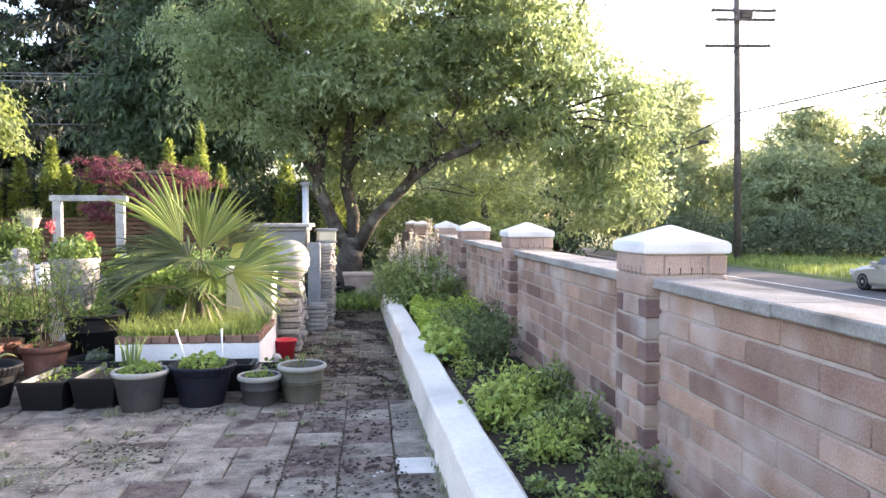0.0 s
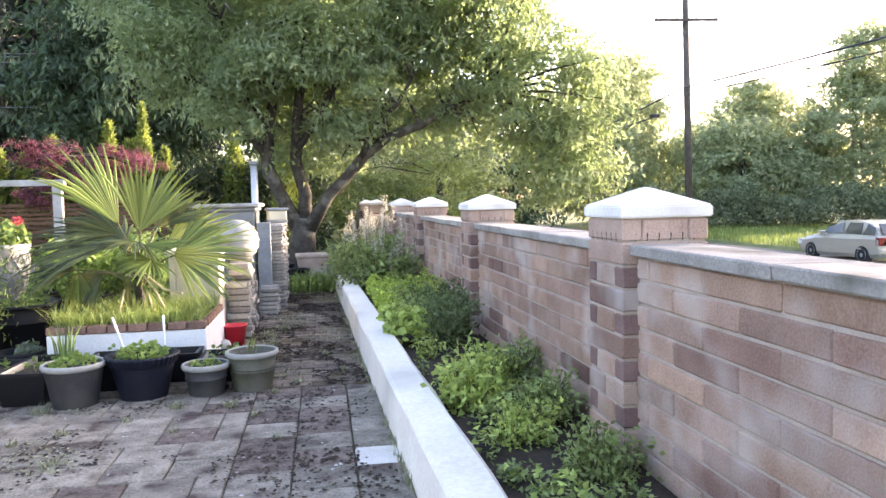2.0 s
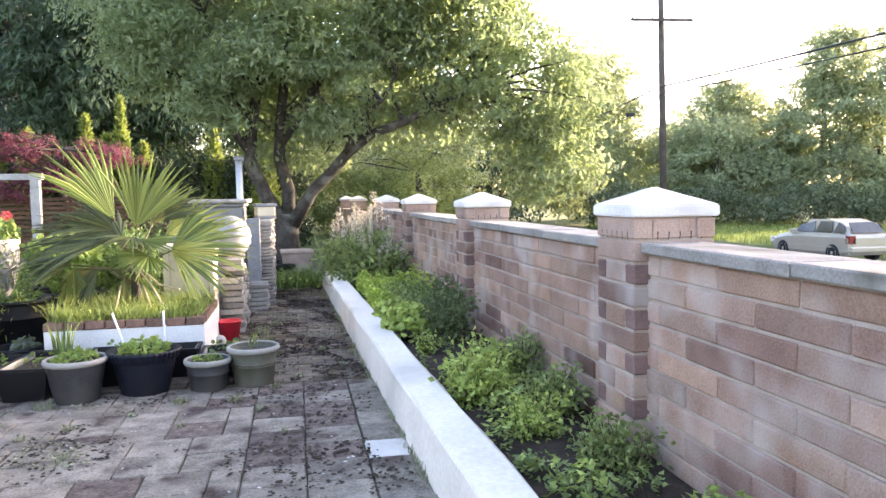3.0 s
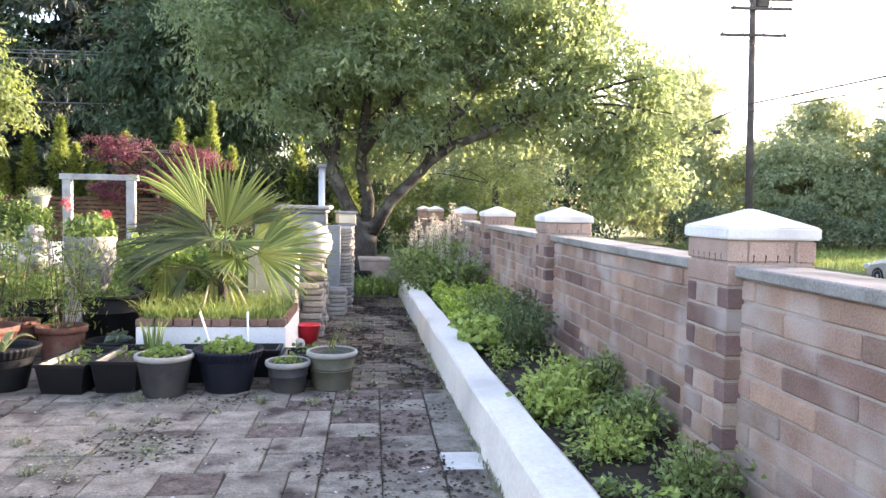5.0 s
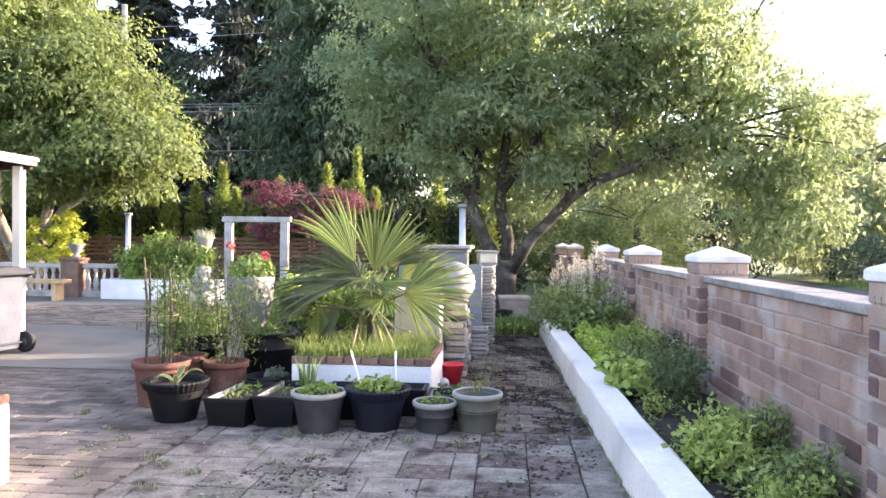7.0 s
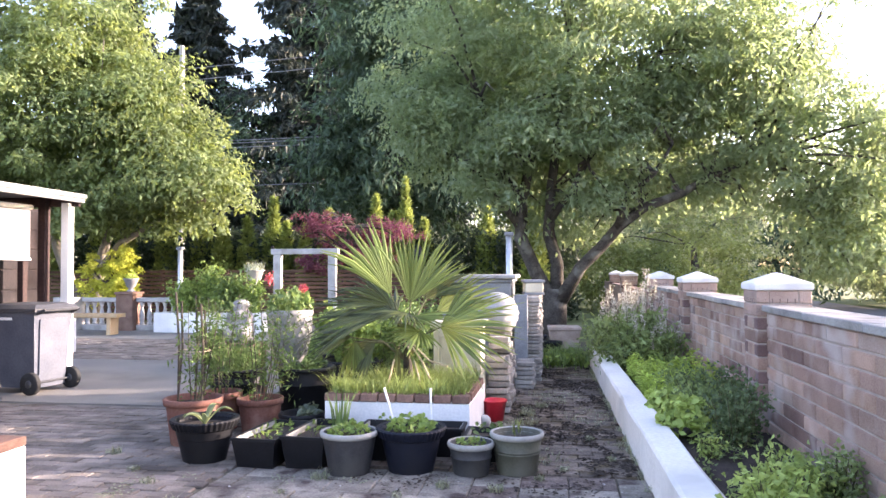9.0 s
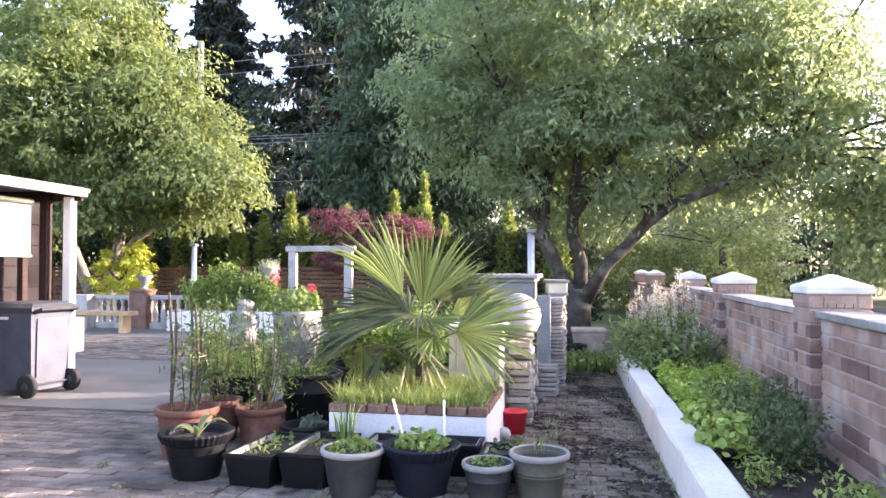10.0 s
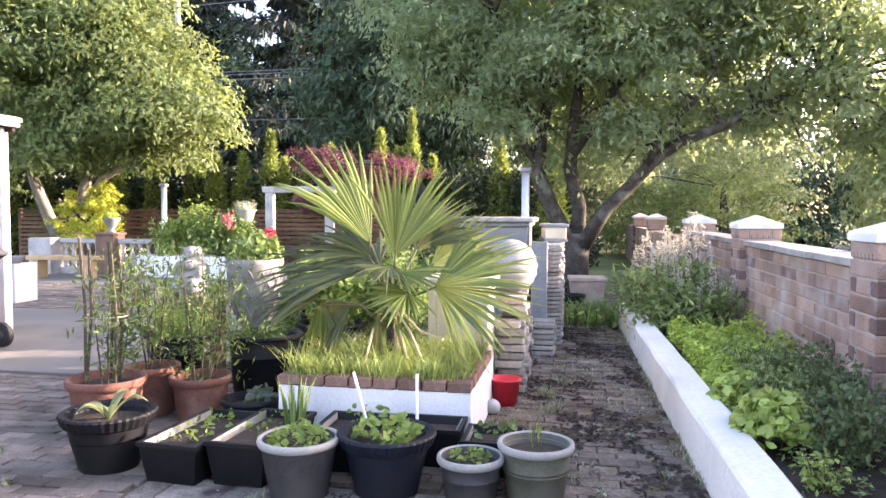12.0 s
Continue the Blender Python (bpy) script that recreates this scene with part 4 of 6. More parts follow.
stack(-0.62, -0.36, 7.98, 8.75, 0.66, 0.20, 0.10, 0.058, "leaning stack of weathered grey brick pavers", 3, 0.034)
stack(-0.42, -0.20, 9.35, 9.75, 0.30, 0.20, 0.10, 0.05, "low stack of mossy dark grey pavers", 5, 0.012)
stack(-0.34, -0.16, 9.95, 11.0, 0.98, 0.18, 0.105, 0.04, "tall stack of thin stone offcuts", 7, 0.02)
gs = thing("stone_slab", -0.37, 9.84, 0, 0, "tall dark grey slab leaning on a stone stack", "slab")
part("slab_body", boxed(-0.08, -0.03, 0.0, 0.075, 0.03, 1.02, 0.008), M_SLATE, gs)
cap_box = thing("wooden_box", -0.26, 10.5, 1.0, 8, "small cream wooden box on top of the stones", "box")
part("body", boxed(-0.11, -0.2, 0.03, 0.11, 0.2, 0.15, 0.008), M_CREAM, cap_box)
part("lid", boxed(-0.13, -0.22, 0.15, 0.13, 0.22, 0.185, 0.006), M_SLATE, cap_box, "grey lid slab")
part("foot", boxed(-0.12, -0.21, -0.0, 0.12, 0.21, 0.029, 0.004), M_SLATE, cap_box)
gp = thing("stone_pedestal", -0.98, 10.7, 0, 0, "broad grey rendered pedestal with a moulded top", "pedestal")
part("shaft", boxed(-0.40, -0.4, 0, 0.46, 0.4, 1.15, 0.01), M_SLATE, gp)
part("moulding", boxed(-0.43, -0.43, 1.15, 0.49, 0.43, 1.20, 0.015), M_SLATE, gp)
part("top", boxed(-0.47, -0.47, 1.20, 0.53, 0.47, 1.25, 0.012), M_COPING, gp)
M_GLOBE = mat("weathered_globe", (0.20, 0.20, 0.195), (0.36, 0.36, 0.35), 0.7, 6, 80, 0.3, stain=(0.30, 0.29, 0.25))
gl = thing("globe_lamp", -0.54, 8.5, 0.66, 0, "round ribbed weathered pale globe resting on pavers", "globe")
gb = bmesh.new()
prof = []
for i in range(41):
    a = -math.pi / 2 + math.pi * i / 40
    prof.append((max(0.0001, 0.215 * math.cos(a)) * (1.0 + (0.012 if i % 4 < 2 else -0.022)), 0.215 + 0.215 * math.sin(a)))
part("globe", lathe(gb, prof, 48), M_GLOBE, gl, smooth=True)
part("neck", lathe(bmesh.new(), [(0.09, -0.005), (0.09, 0.02), (0.07, 0.03)], 24), M_SLATE, gl)

# far end of the path
tp = thing("planter_tub", 0.13, 13.0, 0, 4, "weathered tan clay trough at the path's end", "planter box")
bm = bmesh.new()
lo = [bm.verts.new((sx * 0.19, sy * 0.17, 0)) for sx, sy in ((-1, -1), (1, -1), (1, 1), (-1, 1))]
hi = [bm.verts.new((sx * 0.24, sy * 0.21, 0.38)) for sx, sy in ((-1, -1), (1, -1), (1, 1), (-1, 1))]
bm.faces.new(lo[::-1])
for i in range(4):
    bm.faces.new((lo[i], lo[(i + 1) % 4], hi[(i + 1) % 4], hi[i]))
bm.faces.new(hi)
part("body", bm, mat("tan_clay", (0.30, 0.22, 0.17), (0.50, 0.40, 0.32), 0.85, 6, 70, 0.3, stain=(0.45, 0.40, 0.34)), tp)
part("rim", boxed(-0.255, -0.225, 0.36, 0.255, 0.225, 0.42, 0.012), bpy.data.materials["tan_clay"], tp)
pot(-0.32, 12.7, 0.19, 0.30, M_NAVY, M_NAVY, "dark blue pot at the path's end", "band", 0.85)
pot(-0.05, 12.35, 0.15, 0.24, M_BLACK, M_BLACK, "black pot beside the clay trough", "band", 0.85)
heap = thing("cut_weeds", 0.12, 11.6, 0, 0, "heap of wilting cut weeds on the path", "weeds")
grass("tuft", np.stack([rnd(61).normal(0, 0.22, 420), rnd(62).normal(0, 0.25, 420), np.zeros(420)], 1), 0.26, 0.014, L_HERB, heap, 63, lean=1.6)
leafy("leaves", np.stack([rnd(64).normal(0, 0.2, 260), rnd(65).normal(0, 0.22, 260), rnd(66).uniform(0.02, 0.16, 260)], 1), 0.07, L_SALAD, heap, 67)

# ---------- planting bed ----------
def mound(name, x, y, z, rx, ry, h, n, size, material, label, seed, up=0.5, ruffle=0.2, category="plant"):
    p = thing(name, x, y, z, 0, label, category)
    g = rnd(seed)
    a, d = g.uniform(0, 6.28, n), np.sqrt(g.uniform(0, 1, n))
    hh = h * (0.35 + 0.65 * np.sqrt(np.clip(1 - d * d, 0, 1))) * g.uniform(0.45, 1.1, n)
    leafy("leaves", np.stack([rx * d * np.cos(a), ry * d * np.sin(a), hh], 1), size, material, p, seed, up, ruffle)
    stems(p, [(rx * 0.6 * math.cos(q), ry * 0.6 * math.sin(q), h * 0.6) for q in range(6)], 0.005, M_STEM, (0, 0, -0.01), seed=seed)
    return p


def clumps(name, x0, x1, y0, y1, z, h, n, size, material, label, seed, gap=0.0):
    g = rnd(seed)
    x, y = g.uniform(x0, x1, n), g.uniform(y0, y1, n)
    d = np.sin(x * 9 + 1) * np.sin(y * 7) + np.sin(x * 21 + y * 5) * 0.6 + np.sin(y * 17 - x * 4) * 0.5
    k = d > gap - 0.9
    x, y, d = x[k], y[k], d[k]
    zz = z + h * g.uniform(0.1, 1.0, len(x)) * np.clip(0.55 + 0.35 * d, 0.15, 1.2)
    q = np.stack([x, y, zz], 1)
    nor = np.tile(np.array([0.0, 0.0, 1.0]), (len(q), 1)) + g.normal(size=(len(q), 3)) * 0.25
    v, f = leaf_cards(q, size, size * 0.62, g, nor, droop=0.3)
    ob = new(name, quick_mesh(name, v.tolist(), f.tolist(), material))
    return tagged(ob, label, "ground cover", kind="stuff")


clumps("ground_cover", 0.93, 1.50, 1.6, 5.0, 0.16, 0.11, 5200, 0.036, L_MINT, "low mint-like herbs over dark soil", 71, 1.0)
clumps("ground_cover", 0.90, 1.50, 2.0, 5.2, 0.16, 0.14, 2600, 0.046, L_STRAW, "pale strawberry-like leaves over the soil", 72, 1.45)
clumps("ground_cover", 0.86, 1.45, 5.0, 6.4, 0.16, 0.10, 1400, 0.036, L_MINT, "sparse weeds on bare soil", 73, 1.3)
clumps("ground_cover", 0.86, 1.48, 7.2, 9.6, 0.16, 0.24, 4600, 0.040, L_FEATHER, "light green herbs in the bed", 74, 0.7)
BED = [  # x, y, radius, height, leaves, leaf length, material, label
    (1.00, 4.62, 0.16, 0.25, 798, 0.044, L_STRAW, "light green leafy vegetable plant"), (1.16, 4.95, 0.18, 0.26, 798, 0.044, L_STRAW, "light green leafy vegetable plant"),
    (1.30, 4.35, 0.16, 0.24, 874, 0.034, L_MINT, "bushy mid-green vegetable plant"), (1.38, 5.05, 0.14, 0.27, 874, 0.034, L_MINT, "bushy mid-green vegetable plant"),
    (1.12, 4.1, 0.14, 0.18, 684, 0.031, L_STRAW, "low pale leafy plant in the bed"), (1.32, 3.6, 0.16, 0.2, 798, 0.031, L_MINT, "bushy mid-green vegetable plant"),
    (1.22, 6.30, 0.20, 0.36, 874, 0.041, L_POTATO, "dark green leafy potato plant"), (1.36, 6.75, 0.18, 0.40, 874, 0.041, L_POTATO, "dark green leafy potato plant"),
    (1.08, 6.90, 0.19, 0.34, 760, 0.041, L_MINT, "mid-green leafy potato plant"), (1.28, 7.35, 0.22, 0.36, 874, 0.041, L_POTATO, "dark green leafy potato plant"),
    (1.10, 7.65, 0.2, 0.30, 760, 0.041, L_MINT, "mid-green leafy potato plant"), (0.98, 5.95, 0.10, 0.14, 228, 0.034, L_STRAW, "small young plant in bare soil")]
for k, (x, y, rr, h, nl, sz, m, lab) in enumerate(BED):
    bushy(x, y, 0.15, rr, h, nl, sz, m, lab, 80 + k, 15, name="bed_plant", narrow=0.62, thin=0.75)
for k, (x, y, rx, h, nl, sz, m, lab) in enumerate((
    (0.93, 6.45, 0.19, 0.27, 620, 0.062, L_STRAW, "yellow-green lettuce by the white edging"), (0.90, 7.05, 0.16, 0.23, 480, 0.058, L_STRAW, "yellow-green lettuce by the white edging"),
    (1.22, 2.62, 0.16, 0.24, 60, 0.11, L_SILVER, "cream-edged pale leafy plant"))):
    mound("lettuce" if m is L_STRAW else "hosta", x, y, 0.15, rx, rx, h, nl, sz, m, lab, 95 + k)
clumps("feathery_herbs", 0.80, 1.25, 7.5, 9.5, 0.16, 0.26, 11000, 0.045, L_FEATHER, "soft yellow-green feathery foliage", 98, 0.2)
clumps("feathery_herbs", 1.15, 1.50, 7.8, 9.7, 0.16, 0.28, 3200, 0.05, L_FEATHER, "mid-green feathery foliage by the wall", 99, 0.3)

# tall seeding weeds
for k, (x, y, h) in enumerate(((0.82, 9.9, 0.9), (1.02, 10.2, 1.12), (0.80, 10.5, 1.0), (1.15, 10.7, 0.9), (0.70, 10.9, 0.8), (0.95, 11.0, 0.95), (1.2, 9.8, 0.7))):
    w = thing("tall_weed", x, y, 0.14, 0, "tall weed with pale dry seed heads", "weed", "tall weeds")
    r = random.Random(100 + k)
    g = rnd(110 + k)
    tips = [(r.uniform(-0.2, 0.2), r.uniform(-0.2, 0.2), h * r.uniform(0.65, 1.05)) for _ in range(9)]
    stems(w, tips, 0.005, M_STEM, seed=k, bend=0.4)
    for t in tips:
        q = np.stack([g.normal(t[0], 0.012, 70), g.normal(t[1], 0.012, 70), t[2] + g.uniform(-0.22, 0.02, 70)], 1)
        foliage("seed_head", q, 0.026, 0.014, L_DRYH, w, g, "pale beige seed head")
    foliage("leaves", np.stack([g.normal(0, 0.15, 620), g.normal(0, 0.15, 620), g.uniform(0.02, h * 0.62, 620)], 1), 0.10, 0.035, L_MINT, w, g, droop=0.1)

# weeds between the slabs
for k, (x, y, s) in enumerate(((-0.62, 5.62, 1.0), (-0.30, 5.60, 1.0), (-1.42, 5.70, 1.2), (-1.35, 5.08, 0.7), (-1.72, 4.85, 1.0), (-1.95, 4.98, 0.9), (-1.15, 5.22, 0.8), (-0.05, 5.86, 0.7), (-1.55, 5.35, 0.7), (-2.1, 5.1, 1.0), (-1.85, 4.6, 1.0), (0.62, 5.3, 0.5), (0.60, 5.7, 0.6), (0.3, 7.0, 0.7), (-0.18, 7.5, 1.4), (-0.22, 7.9, 1.6), (-0.1, 8.3, 1.3), (-0.86, 5.40, 0.6), (-0.55, 5.12, 0.6), (-1.05, 4.72, 0.8), (-1.50, 4.42, 0.8), (-2.3, 4.75, 0.8), (-2.45, 5.45, 0.9), (-0.14, 5.35, 0.5), (0.02, 4.9, 0.5), (-2.7, 5.7, 0.9), (-3.1, 6.1, 1.1), (0.42, 6.4, 0.7), (0.1, 6.1, 0.7))):
    w = thing("paving_weed", x, y, 0, 0, "small yellow-green weed growing between paving", "weed", "weeds in the paving")
    grass("tuft", disc_points(int(46 * s), 0.05 * s, -0.005, 0.004, 130 + k), 0.05 * s, 0.005, L_WEED, w, 140 + k, lean=1.2)
    leafy("leaves", disc_points(int(18 * s), 0.05 * s, 0.008, 0.03, 160 + k), 0.018, L_WEED, w, 170 + k)
# litter of moss crumbs and petals
g = rnd(181)
lx, ly = g.uniform(-2.0, 0.6, 4200), g.uniform(3.2, 5.9, 4200)
ck = (np.sin(lx * 5 + 1) + np.sin(ly * 6 + lx * 2) + np.sin(lx * 13 - ly * 9) * 0.7) + 0.35 * lx > 0.2
lx, ly = lx[ck], ly[ck]
crumbs = leafy("moss_crumbs", np.stack([lx, ly, np.full(len(lx), 0.005)], 1), 0.022, M_SOIL, None, 182, 0.9, 0.3)
tagged(crumbs, "dark moss crumbs scattered on the slabs", "moss", kind="stuff")
g = rnd(185)
mx_, my_ = g.uniform(-2.6, -0.9, 4200), g.uniform(3.9, 5.7, 4200)
keep = (np.sin(mx_ * 4.3 + 0.6) + np.sin(my_ * 5.1 - mx_ * 2.2) + np.sin(mx_ * 11 + my_ * 8) * 0.8) > 1.15
green_moss = leafy("green_moss", np.stack([mx_[keep], my_[keep], g.uniform(0.003, 0.02, keep.sum())], 1), 0.017, L_WEED, None, 186, 0.9, 0.4)
tagged(green_moss, "yellow-green moss and seedlings spread over the paving", "moss", kind="stuff")
g = rnd(183)
pet = leafy("fallen_petals", np.stack([g.uniform(-2.0, 0.5, 90), g.uniform(3.4, 5.9, 90), np.full(90, 0.006)], 1), 0.018, M_STONE, None, 184, 0.9, 0.3)
tagged(pet, "pale petals scattered on the slabs", "petals", kind="stuff")

# ---------- trees ----------
L_TREE = leaf_mat("broad_leaf", (0.050, 0.088, 0.050), (0.165, 0.235, 0.125), (0.60, 0.76, 0.24), 0.55, grey=0.33)
L_LEFT = leaf_mat("maple_leaf", (0.035, 0.070, 0.018), (0.145, 0.215, 0.055), (0.52, 0.64, 0.09), 0.40, grey=0.28)
L_CONIFER = leaf_mat("conifer_needles", (0.010, 0.022, 0.016), (0.032, 0.052, 0.036), (0.05, 0.08, 0.03), 0.15)
L_CEDAR = leaf_mat("cedar_spray", (0.022, 0.055, 0.030), (0.075, 0.14, 0.065), (0.14, 0.24, 0.05), 0.3, grey=0.25)
# Golden-green puts the sunlight on the hedge tips into the leaf colour.
L_THUJALIT = leaf_mat("sunlit_thuja_spray", (0.06, 0.11, 0.018), (0.24, 0.33, 0.045), (0.50, 0.58, 0.06), 0.40, grey=0.2)
L_THUJAD = leaf_mat("hedge_spray", (0.012, 0.03, 0.012), (0.04, 0.075, 0.025), (0.08, 0.14, 0.03), 0.25)
# Far woods: haze is put into the leaf as a paler, greyer colour.
L_FARHAZE = leaf_mat("hazed_far_leaf", (0.15, 0.20, 0.10), (0.36, 0.43, 0.21), (0.60, 0.68, 0.28), 0.48, grey=0.28)
L_YELLOW = leaf_mat("golden_leaf", (0.30, 0.34, 0.02), (0.60, 0.62, 0.05), (0.75, 0.75, 0.05), 0.35, grey=0.08)
L_MAPLE = leaf_mat("red_maple_leaf", (0.07, 0.012, 0.03), (0.24, 0.055, 0.11), (0.42, 0.08, 0.13), 0.4)
L_BRAMBLE = leaf_mat("bramble_leaf", (0.06, 0.10, 0.04), (0.20, 0.27, 0.12), (0.3, 0.38, 0.1), 0.3)


def tree(name, x, y, z, label, limbs, blobs, count, leaf, width, material, bark, seed, droop=0.4, twigs=24, shell=0.5, category="tree", spread=0.34, per=55):
    p = thing(name, x, y, z, 0, label, category)
    first = True
    for pts, radii in limbs:
        bm = tube(bmesh.new(), pts, radii, 10)
        r = random.Random(seed)
        for v in bm.verts:
            v.co += Vector((r.uniform(-1, 1), r.uniform(-1, 1), 0)) * 0.018
        part("trunk" if first else "limb", bm, bark, p, smooth=True)
        first = False
    g = rnd(seed)
    r = random.Random(seed)
    ends = [Vector(q) for pts, _ in limbs for q in pts[len(pts) // 2:]]
    for k in range(twigs):
        c, rad, _ = r.choice(blobs)
        tip = Vector(c) + Vector([r.uniform(-0.75, 0.75) * q for q in rad])
        st = min(ends, key=lambda e: (e - tip).length)
        mid = st.lerp(tip, 0.5) + Vector((r.uniform(-.2, .2), r.uniform(-.2, .2), r.uniform(0, .35)))
        part("branch", tube(bmesh.new(), [st, mid, tip], [0.035, 0.022, 0.008], 5), bark, p)
    cp, cn = crown_points(blobs, count, g, per, spread, shell)
    foliage("crown", cp, leaf, width, material, p, g, droop=droop, normals=cn)
    return p


tree("garden_tree", -0.17, 15.1, 0, "large spreading leafy tree with a forked dark trunk",
     [([(0.05, 0, -0.1), (0.12, 0, 0.45), (0.16, 0, 0.95)], [0.33, 0.25, 0.22]),
      ([(0.08, 0, 0.7), (-0.22, 0.05, 1.3), (-0.48, -0.05, 1.9), (-0.46, 0.1, 2.6), (-0.30, 0.0, 3.3), (-0.1, 0.2, 4.6)], [0.16, 0.13, 0.12, 0.10, 0.085, 0.05]),
      ([(0.16, 0, 0.8), (0.20, 0.1, 1.4), (0.04, 0.0, 2.0), (0.08, -0.1, 2.8), (0.3, -0.2, 4.2), (0.5, 0, 5.4)], [0.14, 0.115, 0.105, 0.09, 0.07, 0.04]),
      ([(0.25, -0.1, 0.75), (0.62, -0.15, 1.35), (0.98, -0.1, 1.72), (1.30, -0.2, 2.1), (1.75, -0.2, 2.42), (2.4, -0.25, 2.66), (2.9, -0.2, 2.95), (3.8, -0.2, 3.3)], [0.14, 0.12, 0.105, 0.10, 0.09, 0.08, 0.06, 0.03]),
      ([(-0.5, 0, 2.1), (-1.1, 0.1, 3.0), (-2.0, 0.1, 3.7), (-2.8, 0, 4.0)], [0.08, 0.065, 0.05, 0.025]),
      ([(0.05, -0.1, 2.2), (0.5, -0.3, 2.8), (0.75, -0.4, 3.3), (1.2, -0.4, 3.9), (1.6, -0.3, 4.6)], [0.07, 0.06, 0.055, 0.045, 0.025]),
      ([(1.25, -0.2, 2.0), (1.45, -0.5, 2.6), (1.9, -0.55, 3.0), (2.2, -0.6, 3.5)], [0.06, 0.05, 0.04, 0.02]),
      ([(-0.45, 0, 2.6), (-0.9, -0.3, 3.4), (-1.2, -0.4, 4.5)], [0.06, 0.05, 0.025])],
     [((0.3, 0.4, 6.4), (3.6, 2.7, 2.6), 6.0), ((-1.9, 0.1, 4.3), (1.5, 1.4, 1.2), 1.5), ((3.5, -0.1, 5.1), (1.8, 1.6, 1.5), 1.9), ((4.6, -0.3, 3.4), (1.6, 1.4, 1.4), 1.7),
      ((5.1, -0.5, 1.95), (1.1, 0.9, 0.95), 0.8), ((0.9, 0.9, 3.9), (2.0, 0.9, 1.0), 1.0), ((2.9, 0.3, 3.0), (1.0, 0.8, 0.7), 0.5), ((-0.7, 0.8, 3.4), (1.1, 0.7, 0.8), 0.45),
      ((0.5, -1.0, 3.9), (1.9, 0.7, 0.9), 0.8), ((0.35, 0.5, 2.5), (0.9, 0.6, 0.6), 0.3), ((1.7, 0.6, 2.9), (0.7, 0.5, 0.5), 0.22), ((2.3, 0.2, 4.3), (1.2, 1.0, 0.9), 0.8), ((-0.9, -0.9, 3.2), (0.8, 0.5, 0.7), 0.3), ((0.9, -0.9, 2.7), (0.5, 0.4, 0.5), 0.14)],
     112000, 0.13, 0.058, L_TREE, M_BARK, 201, droop=1.0, twigs=130, shell=0.4, spread=0.42, per=95)
tree("garden_tree", -11.3, 17.6, 0, "sunlit round leafy tree with pale forked trunks",
     [([(0, 0, -0.1), (0.12, 0, 0.7), (0.25, 0, 1.5), (0.6, 0, 2.6)], [0.2, 0.17, 0.14, 0.08]),
      ([(-0.05, 0, 0.2), (-0.45, 0, 0.9), (-0.9, 0, 1.9), (-1.3, 0, 3.0)], [0.17, 0.14, 0.11, 0.06]),
      ([(0.2, 0, 1.3), (1.0, -0.3, 2.0), (2.2, -0.4, 2.6), (3.2, -0.4, 3.0)], [0.1, 0.08, 0.06, 0.03])],
     [((-1.0, 0.2, 5.0), (3.6, 2.8, 2.5), 5.0), ((2.5, -0.4, 3.4), (1.5, 1.5, 1.35), 1.9), ((-3.2, 0, 3.4), (2.4, 2, 1.9), 1.8), ((-1.2, 0.2, 7.2), (2.6, 2.2, 1.6), 1.8), ((1.6, -0.2, 5.0), (1.5, 1.5, 1.2), 1.0), ((0.2, -0.8, 2.9), (1.6, 1.2, 0.7), 0.7), ((-6.2, -0.5, 4.6), (2.6, 2.2, 2.6), 2.0)],
     120000, 0.15, 0.075, L_LEFT, M_BARKL, 202, droop=0.8, twigs=30, shell=0.3, spread=0.44, per=85)
tree("cedar_tree", -5.6, 26.0, 0, "tall dense drooping green cedar behind the hedge",
     [([(0, 0, -0.1), (0, 0, 6), (0, 0, 14)], [0.45, 0.3, 0.05])],
     [((0, 0, 5.2), (3.6, 3.0, 3.4), 4), ((0.4, 0, 9.3), (3.0, 2.6, 3.4), 3), ((0.2, 0, 13), (1.6, 1.5, 2.6), 1.2), ((4.5, 0.5, 6.5), (3.0, 2.5, 4.0), 3)],
     52000, 0.32, 0.10, L_CEDAR, M_BARK, 203, droop=1.6, twigs=10, shell=0.6, spread=0.6, per=60)


def conifer(x, y, h, r, seed, label, count=17000):
    p = thing("fir_tree", x, y, -0.1, 0, label, "fir tree", "tall firs behind the garden")
    part("trunk", tube(bmesh.new(), [(0, 0, 0), (0, 0, h * 0.5), (0, 0, h)], [0.4, 0.25, 0.03], 8), M_BARK, p)
    g = rnd(seed)
    n = count
    lev = g.uniform(0.06, 1.0, n) ** 0.85
    k = np.floor(lev * h / 0.75)
    az = g.uniform(0, 6.28, n)
    arm = np.round(az / 6.28 * 7 + k * 0.37) / 7 * 6.28
    az = arm + g.normal(0, 0.13, n)
    rad = r * (1 - lev) ** 0.75 * (0.75 + 0.35 * np.sin(k * 2.3 + arm * 3)) * g.uniform(0.12, 1.0, n) ** 0.7 + 0.15
    z = k * 0.75 + 0.3 - 0.26 * rad + g.normal(0, 0.1, n)
    foliage("needles", np.stack([rad * np.cos(az), rad * np.sin(az), np.clip(z, 0.4, h)], 1), 0.52, 0.19, L_CONIFER, p, g, droop=1.2)
    return p


